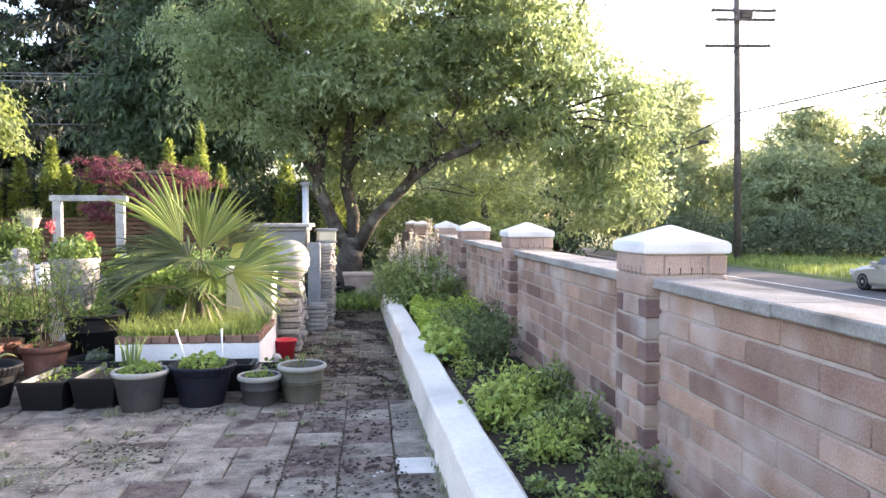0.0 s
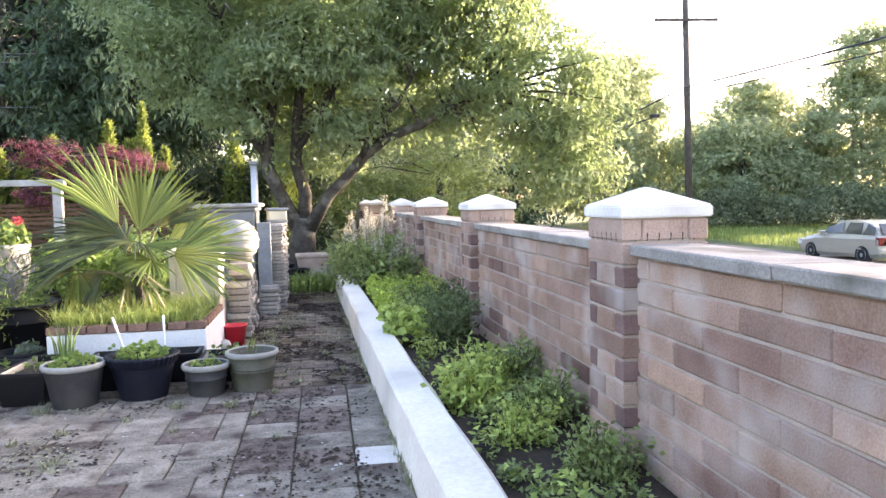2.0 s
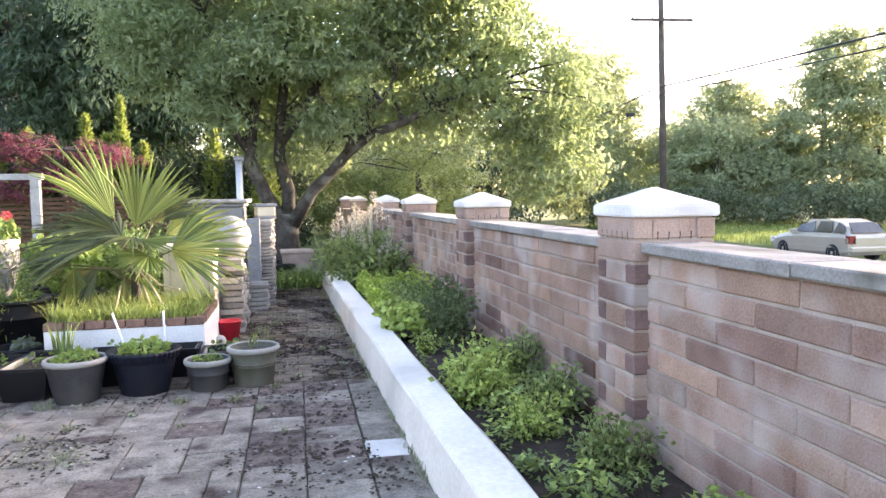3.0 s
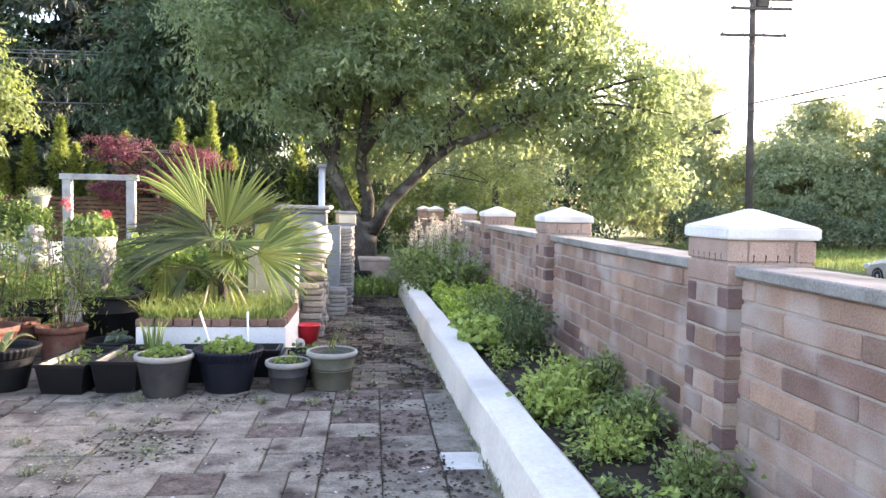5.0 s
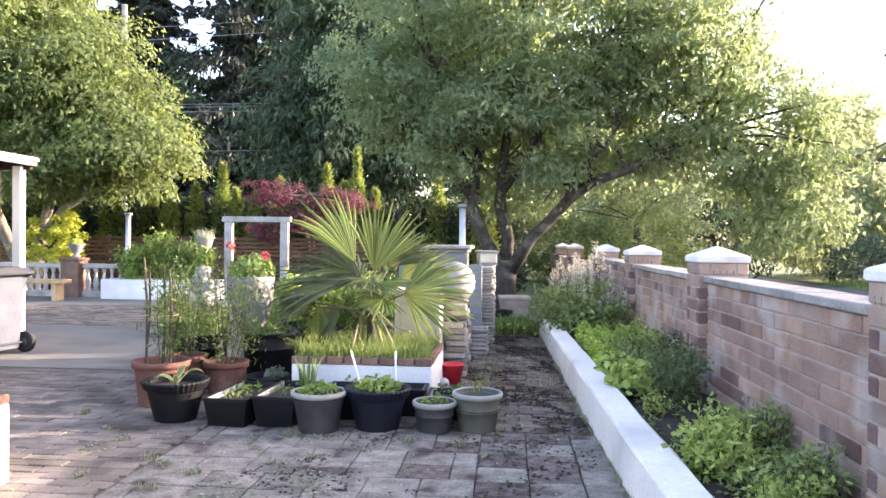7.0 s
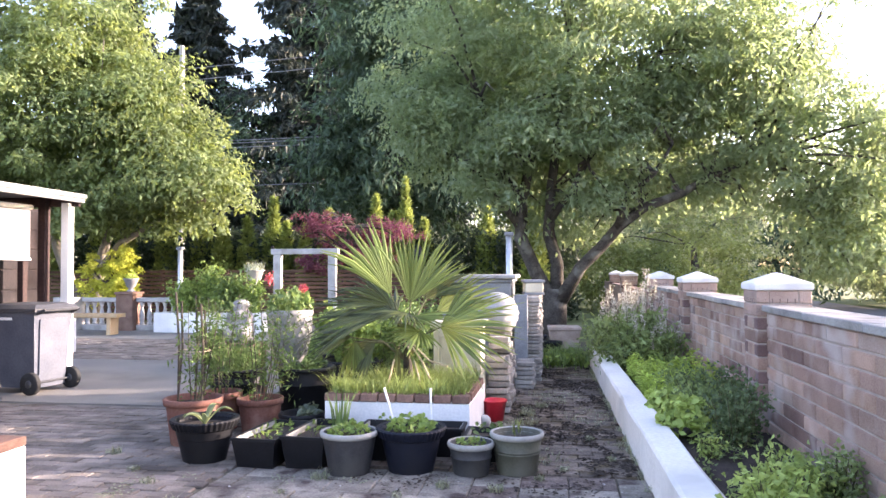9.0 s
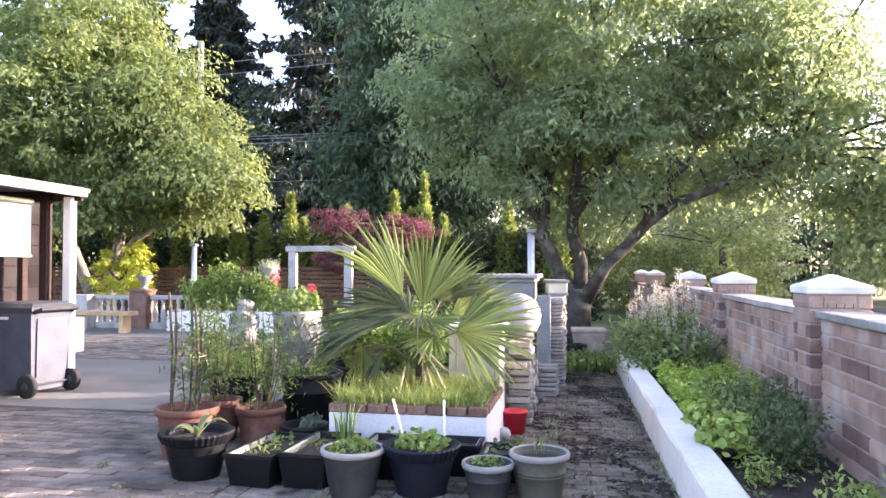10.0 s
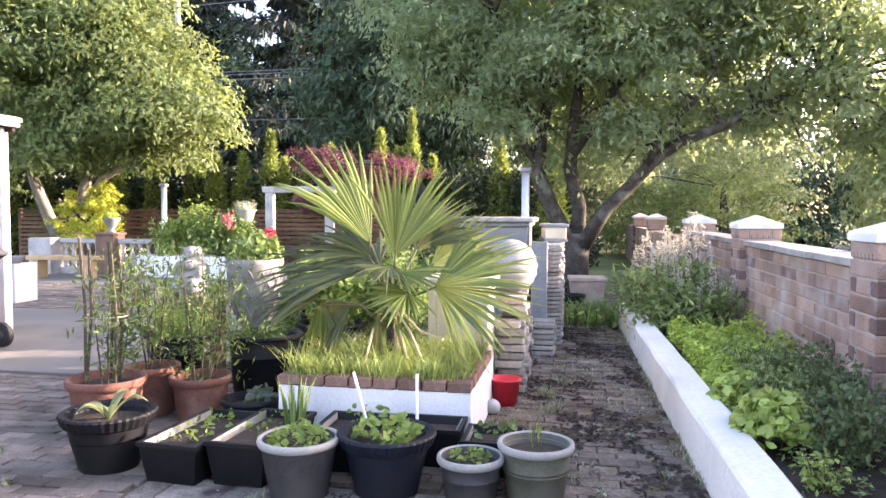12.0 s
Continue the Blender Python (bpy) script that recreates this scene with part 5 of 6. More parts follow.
conifer(-19.6, 39, 18.0, 6.4, 211, "tall dark fir with drooping tiers", 24000)
conifer(-12.4, 38, 23, 7.4, 212, "very tall dark fir with heavy branches", 34000)
conifer(-16.5, 46, 14, 6.0, 213, "dark fir standing further back", 18000)
conifer(-8.6, 43, 21, 6.5, 214, "dark fir behind the cedar", 24000)
conifer(-25.0, 40, 19, 6.5, 215, "dark fir at the garden's far side")
conifer(-33.0, 36, 16, 6.0, 216, "dark fir beyond the porch")
tree("birch_tree", -15.6, 36.5, 0, "thin airy tree between the firs", [([(0, 0, 0), (0.2, 0, 5), (0.1, 0, 10.5)], [0.15, 0.1, 0.02])],
     [((0, 0, 7.5), (2.2, 2, 3.6), 1.0)], 5000, 0.24, 0.12, L_CEDAR, M_BARKL, 217, spread=0.6)

# clipped hedge, and thuja columns coloured bright as if sunlit
for k in range(9):
    hd = thing("hedge_shrub", -16.1 + k * 1.95, 21.3, 0, 0, "dark green clipped evergreen hedge shrub", "hedge", "clipped hedge")
    g = rnd(221 + k)
    n = 3000
    hx = g.uniform(-1.05, 1.05, n)
    hz = g.uniform(0.0, 1.0, n) * (2.35 + 0.2 * np.sin(hx * 3.1 + k))
    foliage("hedge_mass", np.stack([hx, g.normal(0, 0.28, n), hz], 1), 0.20, 0.08, L_THUJAD, hd, g, droop=-0.2)
    part("trunk", tube(bmesh.new(), [(0, 0.1, 0), (0, 0.1, 1.9)], [0.07, 0.02], 6), M_BARK, hd)


def thuja(h, r, seed, n=2600):
    p = thing("thuja", 0, 0, 0, 0, "narrow thuja with a pointed tip, coloured golden-green as if sunlit", "thuja", "thuja hedge columns")
    part("trunk", tube(bmesh.new(), [(0, 0, 0), (0, 0, h * 0.9)], [0.06, 0.01], 6), M_BARK, p)
    g = rnd(seed)
    t = g.uniform(0.0, 1.0, n)
    prof = np.minimum(1, (1 - t) * 2.0 + 0.03) * (0.85 + 0.15 * np.sin(t * 21))
    a = g.uniform(0, 6.28, n)
    rr = r * prof * np.sqrt(g.uniform(0.35, 1, n))
    foliage("sprays", np.stack([rr * np.cos(a), rr * np.sin(a), t * h], 1), 0.17, 0.06, L_THUJALIT, p, g, droop=-0.9)
    return p


th = [thuja(2.9, 0.42, 231), thuja(3.35, 0.40, 232), thuja(2.6, 0.36, 233)]
spots = [(-14.6, 1.0), (-13.4, 1.02), (-12.2, 0.98), (-11.2, 1.03), (-10.2, 1.0), (-9.35, 1.06), (-8.7, 0.96), (-8.0, 1.0), (-6.9, 0.97), (-6.3, 1.02), (-5.0, 1.0), (-4.4, 1.08), (-3.6, 0.92), (-1.9, 0.95), (-0.6, 1.12)]
th[0].matrix_world = pose(-15.8, 21.0, 0)
th[1].matrix_world = pose(-4.05, 20.6, 0) @ Matrix.Diagonal((0.8, 0.8, 1.12, 1))
th[2].matrix_world = pose(-7.5, 20.8, 0)
for k, (x, s) in enumerate(spots):
    c = copy_thing(th[k % 3], pose(x, 20.9 + 0.25 * math.sin(k * 2.1), 0, 0, 0, k * 47))
    c.scale = (s, s, s)
tree("red_maple", -4.9, 18.8, 0, "purple-red ornamental maple with layered branches", [([(0, 0, 0), (0.05, 0, 0.9), (-0.1, 0, 1.7), (0, 0, 2.4)], [0.09, 0.07, 0.05, 0.02])],
     [((-0.9, 0, 2.45), (0.75, 0.7, 0.35), 1.0), ((0.75, 0, 2.25), (0.85, 0.7, 0.36), 1.2), ((0.0, 0, 1.75), (1.1, 0.8, 0.4), 1.2), ((-1.0, -0.2, 1.55), (0.7, 0.6, 0.3), 0.7)], 9000, 0.085, 0.03, L_MAPLE, M_BARK, 241, twigs=22, shell=0.3, spread=0.16)

# sunlit shrubs beyond the wall's far end, woods across the road paled for haze
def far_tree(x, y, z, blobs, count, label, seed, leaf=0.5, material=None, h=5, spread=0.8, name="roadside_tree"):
    return tree(name, x, y, z, label, [([(0, 0, -0.3), (0.1, 0, h * 0.5), (0, 0, h)], [0.25, 0.18, 0.05])], blobs, count, leaf, leaf * 0.42, material or L_FARHAZE, M_BARK, seed, droop=0.4, twigs=8, shell=0.6, spread=spread)


far_tree(4.5, 27, -0.4, [((0, 0, 2.0), (2.6, 1.8, 2.0), 2), ((-2.8, -0.5, 1.7), (1.8, 1.4, 1.5), 1.2)], 11000, "bright yellow-green sunlit shrub", 251, 0.17, L_LEFT, 2.5, 0.4, "sunlit_shrub")
far_tree(-1.6, 25.5, 0, [((0, 0, 1.6), (1.6, 1.2, 1.5), 1)], 5000, "bright sunlit shrub behind the trunk", 252, 0.16, L_LEFT, 2.0, 0.4, "sunlit_shrub")
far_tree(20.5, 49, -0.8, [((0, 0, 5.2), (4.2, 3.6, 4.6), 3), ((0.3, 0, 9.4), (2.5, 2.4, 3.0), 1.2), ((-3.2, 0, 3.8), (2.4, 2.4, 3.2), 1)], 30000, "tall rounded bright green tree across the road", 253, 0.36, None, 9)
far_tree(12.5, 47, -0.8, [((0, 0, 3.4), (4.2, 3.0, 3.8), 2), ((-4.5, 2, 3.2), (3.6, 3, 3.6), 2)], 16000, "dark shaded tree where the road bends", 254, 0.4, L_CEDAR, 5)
far_tree(27.5, 45, -0.6, [((0, 0, 3.4), (4.0, 3.0, 3.6), 2), ((4, 1, 4.2), (3.5, 3, 3.6), 2)], 18000, "leafy tree behind the verge, paled for haze", 255, 0.36, None, 6)
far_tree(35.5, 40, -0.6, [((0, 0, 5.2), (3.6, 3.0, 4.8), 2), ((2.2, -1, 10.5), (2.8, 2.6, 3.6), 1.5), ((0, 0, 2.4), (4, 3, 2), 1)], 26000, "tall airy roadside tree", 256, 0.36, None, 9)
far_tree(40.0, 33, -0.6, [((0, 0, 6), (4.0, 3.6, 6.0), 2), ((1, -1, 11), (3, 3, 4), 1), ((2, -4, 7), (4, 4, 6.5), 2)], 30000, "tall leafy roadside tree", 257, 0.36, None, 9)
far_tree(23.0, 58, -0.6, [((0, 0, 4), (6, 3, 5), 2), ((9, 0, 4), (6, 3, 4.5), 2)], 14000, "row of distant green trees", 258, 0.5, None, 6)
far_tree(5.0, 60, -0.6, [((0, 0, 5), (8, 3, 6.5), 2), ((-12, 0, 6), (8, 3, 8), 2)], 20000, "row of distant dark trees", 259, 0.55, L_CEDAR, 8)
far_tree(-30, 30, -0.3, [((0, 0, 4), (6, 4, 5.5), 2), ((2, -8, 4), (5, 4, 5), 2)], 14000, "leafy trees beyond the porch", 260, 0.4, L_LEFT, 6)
far_tree(33.5, 42.5, -0.6, [((0, 0, 5.6), (3.6, 2.6, 4.8), 2), ((0.9, 0, 10.0), (2.6, 2.0, 3.0), 1), ((-2.6, 0.6, 3.6), (2.4, 2.0, 3.2), 1)], 30000, "tall airy tree behind the thicket, paled for haze", 266, 0.30, None, 11, 0.6)
far_tree(29.5, 48.0, -0.6, [((0, 0, 4.8), (4.2, 2.6, 4.4), 2), ((0.8, 0, 8.0), (2.4, 2.0, 2.0), 0.8), ((-3.4, 0, 3.4), (2.4, 2, 3), 0.8)], 28000, "green tree behind the thicket, paled for haze", 267, 0.30, None, 8, 0.6)
far_tree(2.6, 33, -0.4, [((0, 0, 4.4), (3.6, 2.2, 4.2), 2.6), ((3.8, 1, 4.6), (2.8, 2.0, 4.4), 2.2), ((-2.8, 1, 2.6), (2.2, 1.8, 2.2), 1)], 34000, "sunlit leafy thicket beyond the garden, paled for haze", 268, 0.24, None, 4, 0.5, "sunlit_shrub")
# the woods go on along the road, unseen: added to shade wall and patio
far_tree(38, 15.5, -0.8, [((0, 0, 6), (3.4, 3.2, 5.5), 2), ((0, 0, 10.5), (2.6, 2.6, 2.6), 1)], 15000, "unseen tall leafy tree further along the road, added for shade", 263, 0.36, None, 9)
far_tree(37, 9.0, -0.8, [((0, 0, 6), (3.4, 3.4, 5.5), 2), ((0, 0, 10.5), (2.6, 2.6, 2.6), 1)], 15000, "unseen tall leafy tree further along the road, added for shade", 264, 0.36, None, 9)
far_tree(36, 2.0, -0.8, [((0, 0, 6), (3.4, 3.6, 5.5), 2)], 12000, "unseen leafy tree further along the road, added for shade", 265, 0.36, None, 9)
br = thing("bramble_thicket", 0, 0, -0.7, 0, "low pale-flowering bramble thicket along the verge", "thicket")
g = rnd(261)
n = 30000
u = g.uniform(0, 1, n)
bx = 19.5 + u * 24 + g.normal(0, 0.6, n)
by = 45.5 - u * 14 + g.normal(0, 1.0, n)
bz = g.uniform(0, 1, n) ** 0.8 * (1.9 + 0.5 * np.sin(bx * 1.3) + 0.3 * np.sin(bx * 3.7))
foliage("leaves", np.stack([bx, by, bz], 1), 0.24, 0.12, L_BRAMBLE, br, g, droop=0.1)
vg = grass("verge_grass", np.stack([g.uniform(18.6, 32, 26000), g.uniform(16, 46, 26000), np.full(26000, -0.96)], 1), 0.35, 0.03, L_GRASS, None, 262, lean=0.6)
tagged(vg, "long pale grass on the road verge", "grass", kind="stuff")

# ---------- utility pole and wires ----------
pole = thing("utility_pole", 20.0, 37.9, -1.0, 0, "tall brown wooden utility pole with crossarms", "utility pole")
part("shaft", tube(bmesh.new(), [(0, 0, -0.6), (0, 0, 7), (0, 0, 15.5)], [0.2, 0.18, 0.14], 14), M_POLE, pole, smooth=True)
for z, x0, x1, y in ((11.1, -1.85, 1.75, -0.2), (12.45, -1.3, 2.0, -0.25), (13.05, -1.3, 2.3, 0.2)):
    arm = part("crossarm", boxed(x0, y - 0.06, z - 0.07, x1, y + 0.06, z + 0.07, 0.01), M_POLE, pole)
    for k in range(4):
        xx = x0 + 0.12 + k * (x1 - x0 - 0.24) / 3
        part("insulator", lathe(bmesh.new(), [(0.03, 0), (0.05, 0.04), (0.035, 0.07), (0.05, 0.1), (0.0, 0.15)], 10), M_SLATE, arm, "grey ceramic insulator").location = (xx, y, z + 0.07)
for s in (-1, 1):
    part("brace", tube(bmesh.new(), [(s * 0.6, -0.2, 11.05), (0, -0.2, 10.6)], 0.02, 6), M_POLE, pole)
part("bracket", boxed(0.14, -0.3, 12.55, 0.75, 0.1, 12.95, 0.03), M_POLE, pole)
pole.matrix_world = pose(20.0, 37.9, -0.66, 0, -1.3, 0)


def wire(pts, r=0.02, sag=0.0, name="overhead_wire", label="thin dark overhead power line", material=M_WIRE):
    a, b = Vector(pts[0]), Vector(pts[1])
    q = [a.lerp(b, i / 12) + Vector((0, 0, -sag * 4 * (i / 12) * (1 - i / 12))) for i in range(13)]
    w = thing(name, 0, 0, 0, 0, label, "wire", "overhead wires")
    part("cable", tube(bmesh.new(), q, r, 5), material, w)


for k in range(3):
    wire(((18.9 + k * 0.9, 37.9, 12.4), (18 + k * 0.9, 95, 13.0)), 0.016, 0.8)
    wire(((18.4 + k * 1.2, 37.7, 12.4), (18.4 + k * 1.2, -20, 12.8)), 0.016, 0.8)
    wire(((18.4 + k * 1.2, 37.7, 12.2), (-12, 120, 13.5)), 0.016, 0.8)
wire(((19.6, 37.7, 6.9), (21.5, -20, 7.1)), 0.045, 0.5, label="thick black communication cable")
wire(((19.6, 37.7, 6.5), (21.4, -20, 6.4)), 0.03, 0.5, label="thin black communication cable")
wire(((19.6, 38.1, 6.9), (15.0, 64, 3.6)), 0.045, 0.4, label="thick black communication cable")
lamp = thing("cable_closure", 18.7, 39.4, 5.6, 0, "small dark cable box hung on the line", "cable box")
part("case", boxed(-0.25, -0.12, -0.09, 0.25, 0.12, 0.09, 0.03), M_WIRE, lamp)
wire(((18.9, 39.4, 5.6), (11.5, 66, 3.3)), 0.04, 0.25, label="drooping black service cable")
lp = thing("utility_pole", -15.75, 30, 0, 0, "slim grey pole beyond the hedge", "utility pole")
part("shaft", tube(bmesh.new(), [(0, 0, 0), (0, 0, 10.9)], [0.14, 0.11], 10), mat("grey_pole", (0.25, 0.25, 0.24), (0.4, 0.4, 0.38), 0.8, 4, 40, 0.2), lp)
for z, dz in ((10.5, 0.6), (10.0, 0.6), (7.1, 0.0), (7.0, 0.05), (6.8, 0), (5.2, 0.0)):
    wire(((-40, 30.3, z - dz * 2), (8, 29.5, z + dz)), 0.018, 0.35, label="thin overhead line before the firs, paled as if sunlit", material=M_WIRELIT)

# ---------- parked car ----------
M_CARP = mat("champagne_paint", (0.46, 0.43, 0.37), (0.52, 0.49, 0.43), 0.35, 2, 20, 0, metal=0.35, coat=0.6)
M_TYRE = mat("tyre", (0.015, 0.015, 0.015), (0.035, 0.035, 0.035), 0.85, 8, 60, 0.1)
M_ALLOY = mat("alloy", (0.45, 0.45, 0.46), (0.6, 0.6, 0.6), 0.35, 6, 40, 0, metal=0.7)
M_GLASS = mat("dark_glass", (0.03, 0.035, 0.04), (0.06, 0.065, 0.07), 0.08, 2, 20, 0, spec=0.8)
M_LAMPR = mat("tail_lamp", (0.22, 0.03, 0.025), (0.30, 0.05, 0.04), 0.2, 4, 30, 0)
M_LAMPW = mat("head_lamp", (0.6, 0.6, 0.6), (0.75, 0.75, 0.75), 0.15, 4, 30, 0)
car = thing("car", 17.5, 22.3, -1.02, 0, "parked champagne-coloured hatchback on the road's far edge", "car")


def loft(sections):
    """Skin across sections of equal length: each a list of points."""
    bm = bmesh.new()
    rings = [[bm.verts.new(p) for p in s] for s in sections]
    for a, b in zip(rings, rings[1:]):
        for k in range(len(a)):
            j = (k + 1) % len(a)
            bm.faces.new((a[k], a[j], b[j], b[k]))
    bm.faces.new(rings[0][::-1])
    bm.faces.new(rings[-1])
    bmesh.ops.recalc_face_normals(bm, faces=bm.faces[:])
    return bm


def car_section(y, w, z0, z1, wt):
    return [(-w * 0.92, y, z0), (-w, y, z0 + 0.12), (-w, y, z1 - 0.14), (-w * wt, y, z1), (w * wt, y, z1), (w, y, z1 - 0.14), (w, y, z0 + 0.12), (w * 0.92, y, z0)]


body = loft([car_section(-2.1, 0.70, 0.35, 0.85, 0.85), car_section(-2.02, 0.80, 0.26, 0.98, 0.9), car_section(-1.5, 0.84, 0.22, 1.0, 0.94), car_section(0.3, 0.85, 0.20, 0.96, 0.94),
             car_section(1.1, 0.85, 0.20, 0.93, 0.92), car_section(1.7, 0.82, 0.24, 0.82, 0.88), car_section(2.05, 0.74, 0.28, 0.70, 0.8), car_section(2.15, 0.62, 0.36, 0.60, 0.8)])
part("body", body, M_CARP, car, smooth=False)
cab = loft([[(-w, y, 0.93), (-w * 0.82, y + dy, z), (w * 0.82, y + dy, z), (w, y, 0.93)] for y, dy, w, z in ((-2.02, 0.16, 0.70, 1.10), (-1.80, 0.25, 0.76, 1.36), (-0.9, 0, 0.78, 1.47), (0.1, -0.1, 0.78, 1.45), (0.75, -0.35, 0.77, 1.18), (1.1, -0.1, 0.74, 0.97))])
part("cabin", cab, M_CARP, car)
for s in (-1, 1):
    for y0, y1, zt0, zt1 in ((-0.35, 0.62, 1.38, 1.22), (-1.22, -0.42, 1.39, 1.39), (-1.82, -1.30, 1.24, 1.37)):
        bm = bmesh.new()
        q = [(s * 0.785, y0, 1.0), (s * 0.785, y1, 1.0), (s * (0.655 + 0.09 * (1.40 - zt1)), y1 - 0.12, zt1), (s * (0.655 + 0.09 * (1.40 - zt0)), y0 + 0.06, zt0)]
        f = bm.faces.new([bm.verts.new(v) for v in q])
        ext = bmesh.ops.extrude_face_region(bm, geom=[f])
        bmesh.ops.translate(bm, verts=[v for v in ext["geom"] if isinstance(v, bmesh.types.BMVert)], vec=(s * 0.02, 0, 0.005))
        part("side_window", bm, M_GLASS, car, "dark tinted glass")
    part("door_handle", boxed(s * 0.845, -0.25, 0.78, s * 0.87, -0.08, 0.81, 0.005), M_CARP, car)
    part("door_handle", boxed(s * 0.845, -1.15, 0.79, s * 0.87, -0.98, 0.82, 0.005), M_CARP, car)
    part("mirror", boxed(s * 0.84, 0.55, 0.93, s * 1.0, 0.68, 1.06, 0.03), M_CARP, car)
    part("tail_light", boxed(s * 0.60, -2.10, 0.68, s * 0.80, -1.92, 0.92, 0.02), M_LAMPR, car, "red tail lamp")
    part("headlight", boxed(s * 0.48, 1.88, 0.55, s * 0.76, 2.10, 0.70, 0.03), M_LAMPW, car, "clear head lamp")
    part("sill_strip", boxed(s * 0.845, -1.3, 0.50, s * 0.862, 1.0, 0.56, 0.004), M_CARP, car)
    for y in (-1.32, 1.28):
        wh = part("wheel", lathe(bmesh.new(), [(0.20, -0.1), (0.30, -0.1), (0.315, -0.06), (0.315, 0.06), (0.30, 0.1), (0.20, 0.1)], 32), M_TYRE, car, "black rubber tyre", smooth=True)
        wh.matrix_basis = pose(s * 0.76, y, 0.315, 0, 90, 0)
        hub = lathe(bmesh.new(), [(0.0, 0.085), (0.05, 0.1), (0.07, 0.085), (0.19, 0.075), (0.205, 0.1), (0.205, 0.03), (0.0, 0.03)], 24)
        rim = part("rim", hub, M_ALLOY, wh, "silver alloy rim", smooth=True)
        rim.matrix_basis = pose(0, 0, s * 0.012, 0 if s > 0 else 180, 0, 0)
        for k in range(5):
            sp = part("spoke", boxed(-0.02, 0.05, 0.088, 0.02, 0.19, 0.102, 0.004), M_TYRE, wh)
            sp.matrix_basis = pose(0, 0, 0, 0 if s > 0 else 180, 0, 0) @ pose(0, 0, 0, 0, 0, k * 72)
rw = bmesh.new()
f = rw.faces.new([rw.verts.new(v) for v in ((-0.62, -2.0, 1.02), (0.62, -2.0, 1.02), (0.52, -1.68, 1.36), (-0.52, -1.68, 1.36))])
ext = bmesh.ops.extrude_face_region(rw, geom=[f])
bmesh.ops.translate(rw, verts=[v for v in ext["geom"] if isinstance(v, bmesh.types.BMVert)], vec=(0, -0.03, 0.015))
part("rear_window", rw, M_GLASS, car, "dark rear glass")
part("bumper", boxed(-0.78, -2.16, 0.36, 0.78, -2.0, 0.56, 0.04), M_CARP, car)

car.scale = (0.91, 0.91, 0.91)

# ---------- terrace at the back ----------
def slat_fence(x0, x1, y, z1):
    p = thing("slat_fence", 0, y, 0, 0, "brown fence of horizontal wooden slats", "fence")
    z = 0.06
    while z < z1:
        part("slat", boxed(x0, -0.012, z, x1, 0.012, z + 0.075, 0.003), M_SLATW, p)
        z += 0.10
    x = x0
    while x <= x1:
        part("post", boxed(x - 0.04, 0.013, 0, x + 0.04, 0.09, z1 + 0.03, 0.004), M_SLATW, p)
        x += 1.75


slat_fence(-13.5, -2.6, 18.6, 1.32)


def baluster_bm():
    return lathe(bmesh.new(), [(0.055, 0), (0.055, 0.04), (0.035, 0.06), (0.05, 0.10), (0.062, 0.17), (0.05, 0.25), (0.03, 0.36), (0.028, 0.40), (0.045, 0.43), (0.035, 0.45), (0.055, 0.47), (0.055, 0.50)], 14)


def balustrade(x0, x1, y):
    p = thing("balustrade", x0, y, 0, 0, "white turned balustrade at the terrace edge", "balustrade", "balustrades")
    w = x1 - x0
    part("base_rail", boxed(0, -0.09, 0, w, 0.09, 0.13, 0.01), M_STONE, p)
    part("top_rail", boxed(0, -0.09, 0.63, w, 0.09, 0.73, 0.015), M_STONE, p)
    n = int(w / 0.17)
    for i in range(n):
        part("baluster", baluster_bm(), M_STONE, p, smooth=True).location = (w * (i + 0.5) / n, 0, 0.13)


balustrade(-10.55, -9.66, 16.3)
balustrade(-9.22, -8.3, 16.3)
M_PIERB = mat("brown_pier", (0.12, 0.07, 0.05), (0.24, 0.15, 0.115), 0.9, 6, 70, 0.4)
pr = thing("terrace_pier", -9.44, 16.3, 0, 0, "square brown brick pier between balustrades", "pier")
part("shaft", boxed(-0.2, -0.2, 0, 0.2, 0.2, 0.80, 0.008), M_PIERB, pr)
part("cap", boxed(-0.23, -0.23, 0.80, 0.23, 0.23, 0.86, 0.012), M_PIERB, pr)
wp = thing("terrace_pier", -10.85, 16.2, 0, 0, "white painted end pier of the balustrade", "pier")
part("shaft", boxed(-0.26, -0.2, 0, 0.26, 0.2, 0.74, 0.012), M_STONE, wp)
ur = thing("urn_planter", -9.4, 16.3, 0.86, 0, "small grey urn with a bright green plant", "urn")
part("bowl", lathe(bmesh.new(), [(0.09, 0), (0.09, 0.03), (0.04, 0.06), (0.10, 0.12), (0.15, 0.26), (0.19, 0.30), (0.16, 0.30), (0.0, 0.24)], 24), M_SLATE, ur, smooth=True)
leafy("leaves", disc_points(60, 0.12, 0.28, 0.2, 271), 0.09, L_FEATHER, ur, 271)
tree("golden_shrub", -10.45, 17.0, 0, "bright yellow rounded shrub in the sun", [([(0, 0, 0), (0, 0, 0.9)], [0.04, 0.01])], [((0, 0, 1.1), (0.8, 0.5, 0.6), 2), ((0.35, 0, 1.55), (0.35, 0.3, 0.4), 0.8)], 7000, 0.085, 0.04, L_YELLOW, M_BARK, 272, twigs=8, shell=0.5, spread=0.12, category="shrub")
bench = thing("bench", -9.62, 15.2, 0, 0, "low pale wooden plank bench on the terrace", "bench")
part("seat", boxed(-0.75, -0.17, 0.36, 0.70, -0.01, 0.44, 0.008), mat("pale_wood", (0.38, 0.25, 0.13), (0.58, 0.42, 0.25), 0.75, 3, 40, 0.25), bench)
part("seat", boxed(-0.75, 0.0, 0.36, 0.70, 0.16, 0.44, 0.008), bpy.data.materials["pale_wood"], bench)
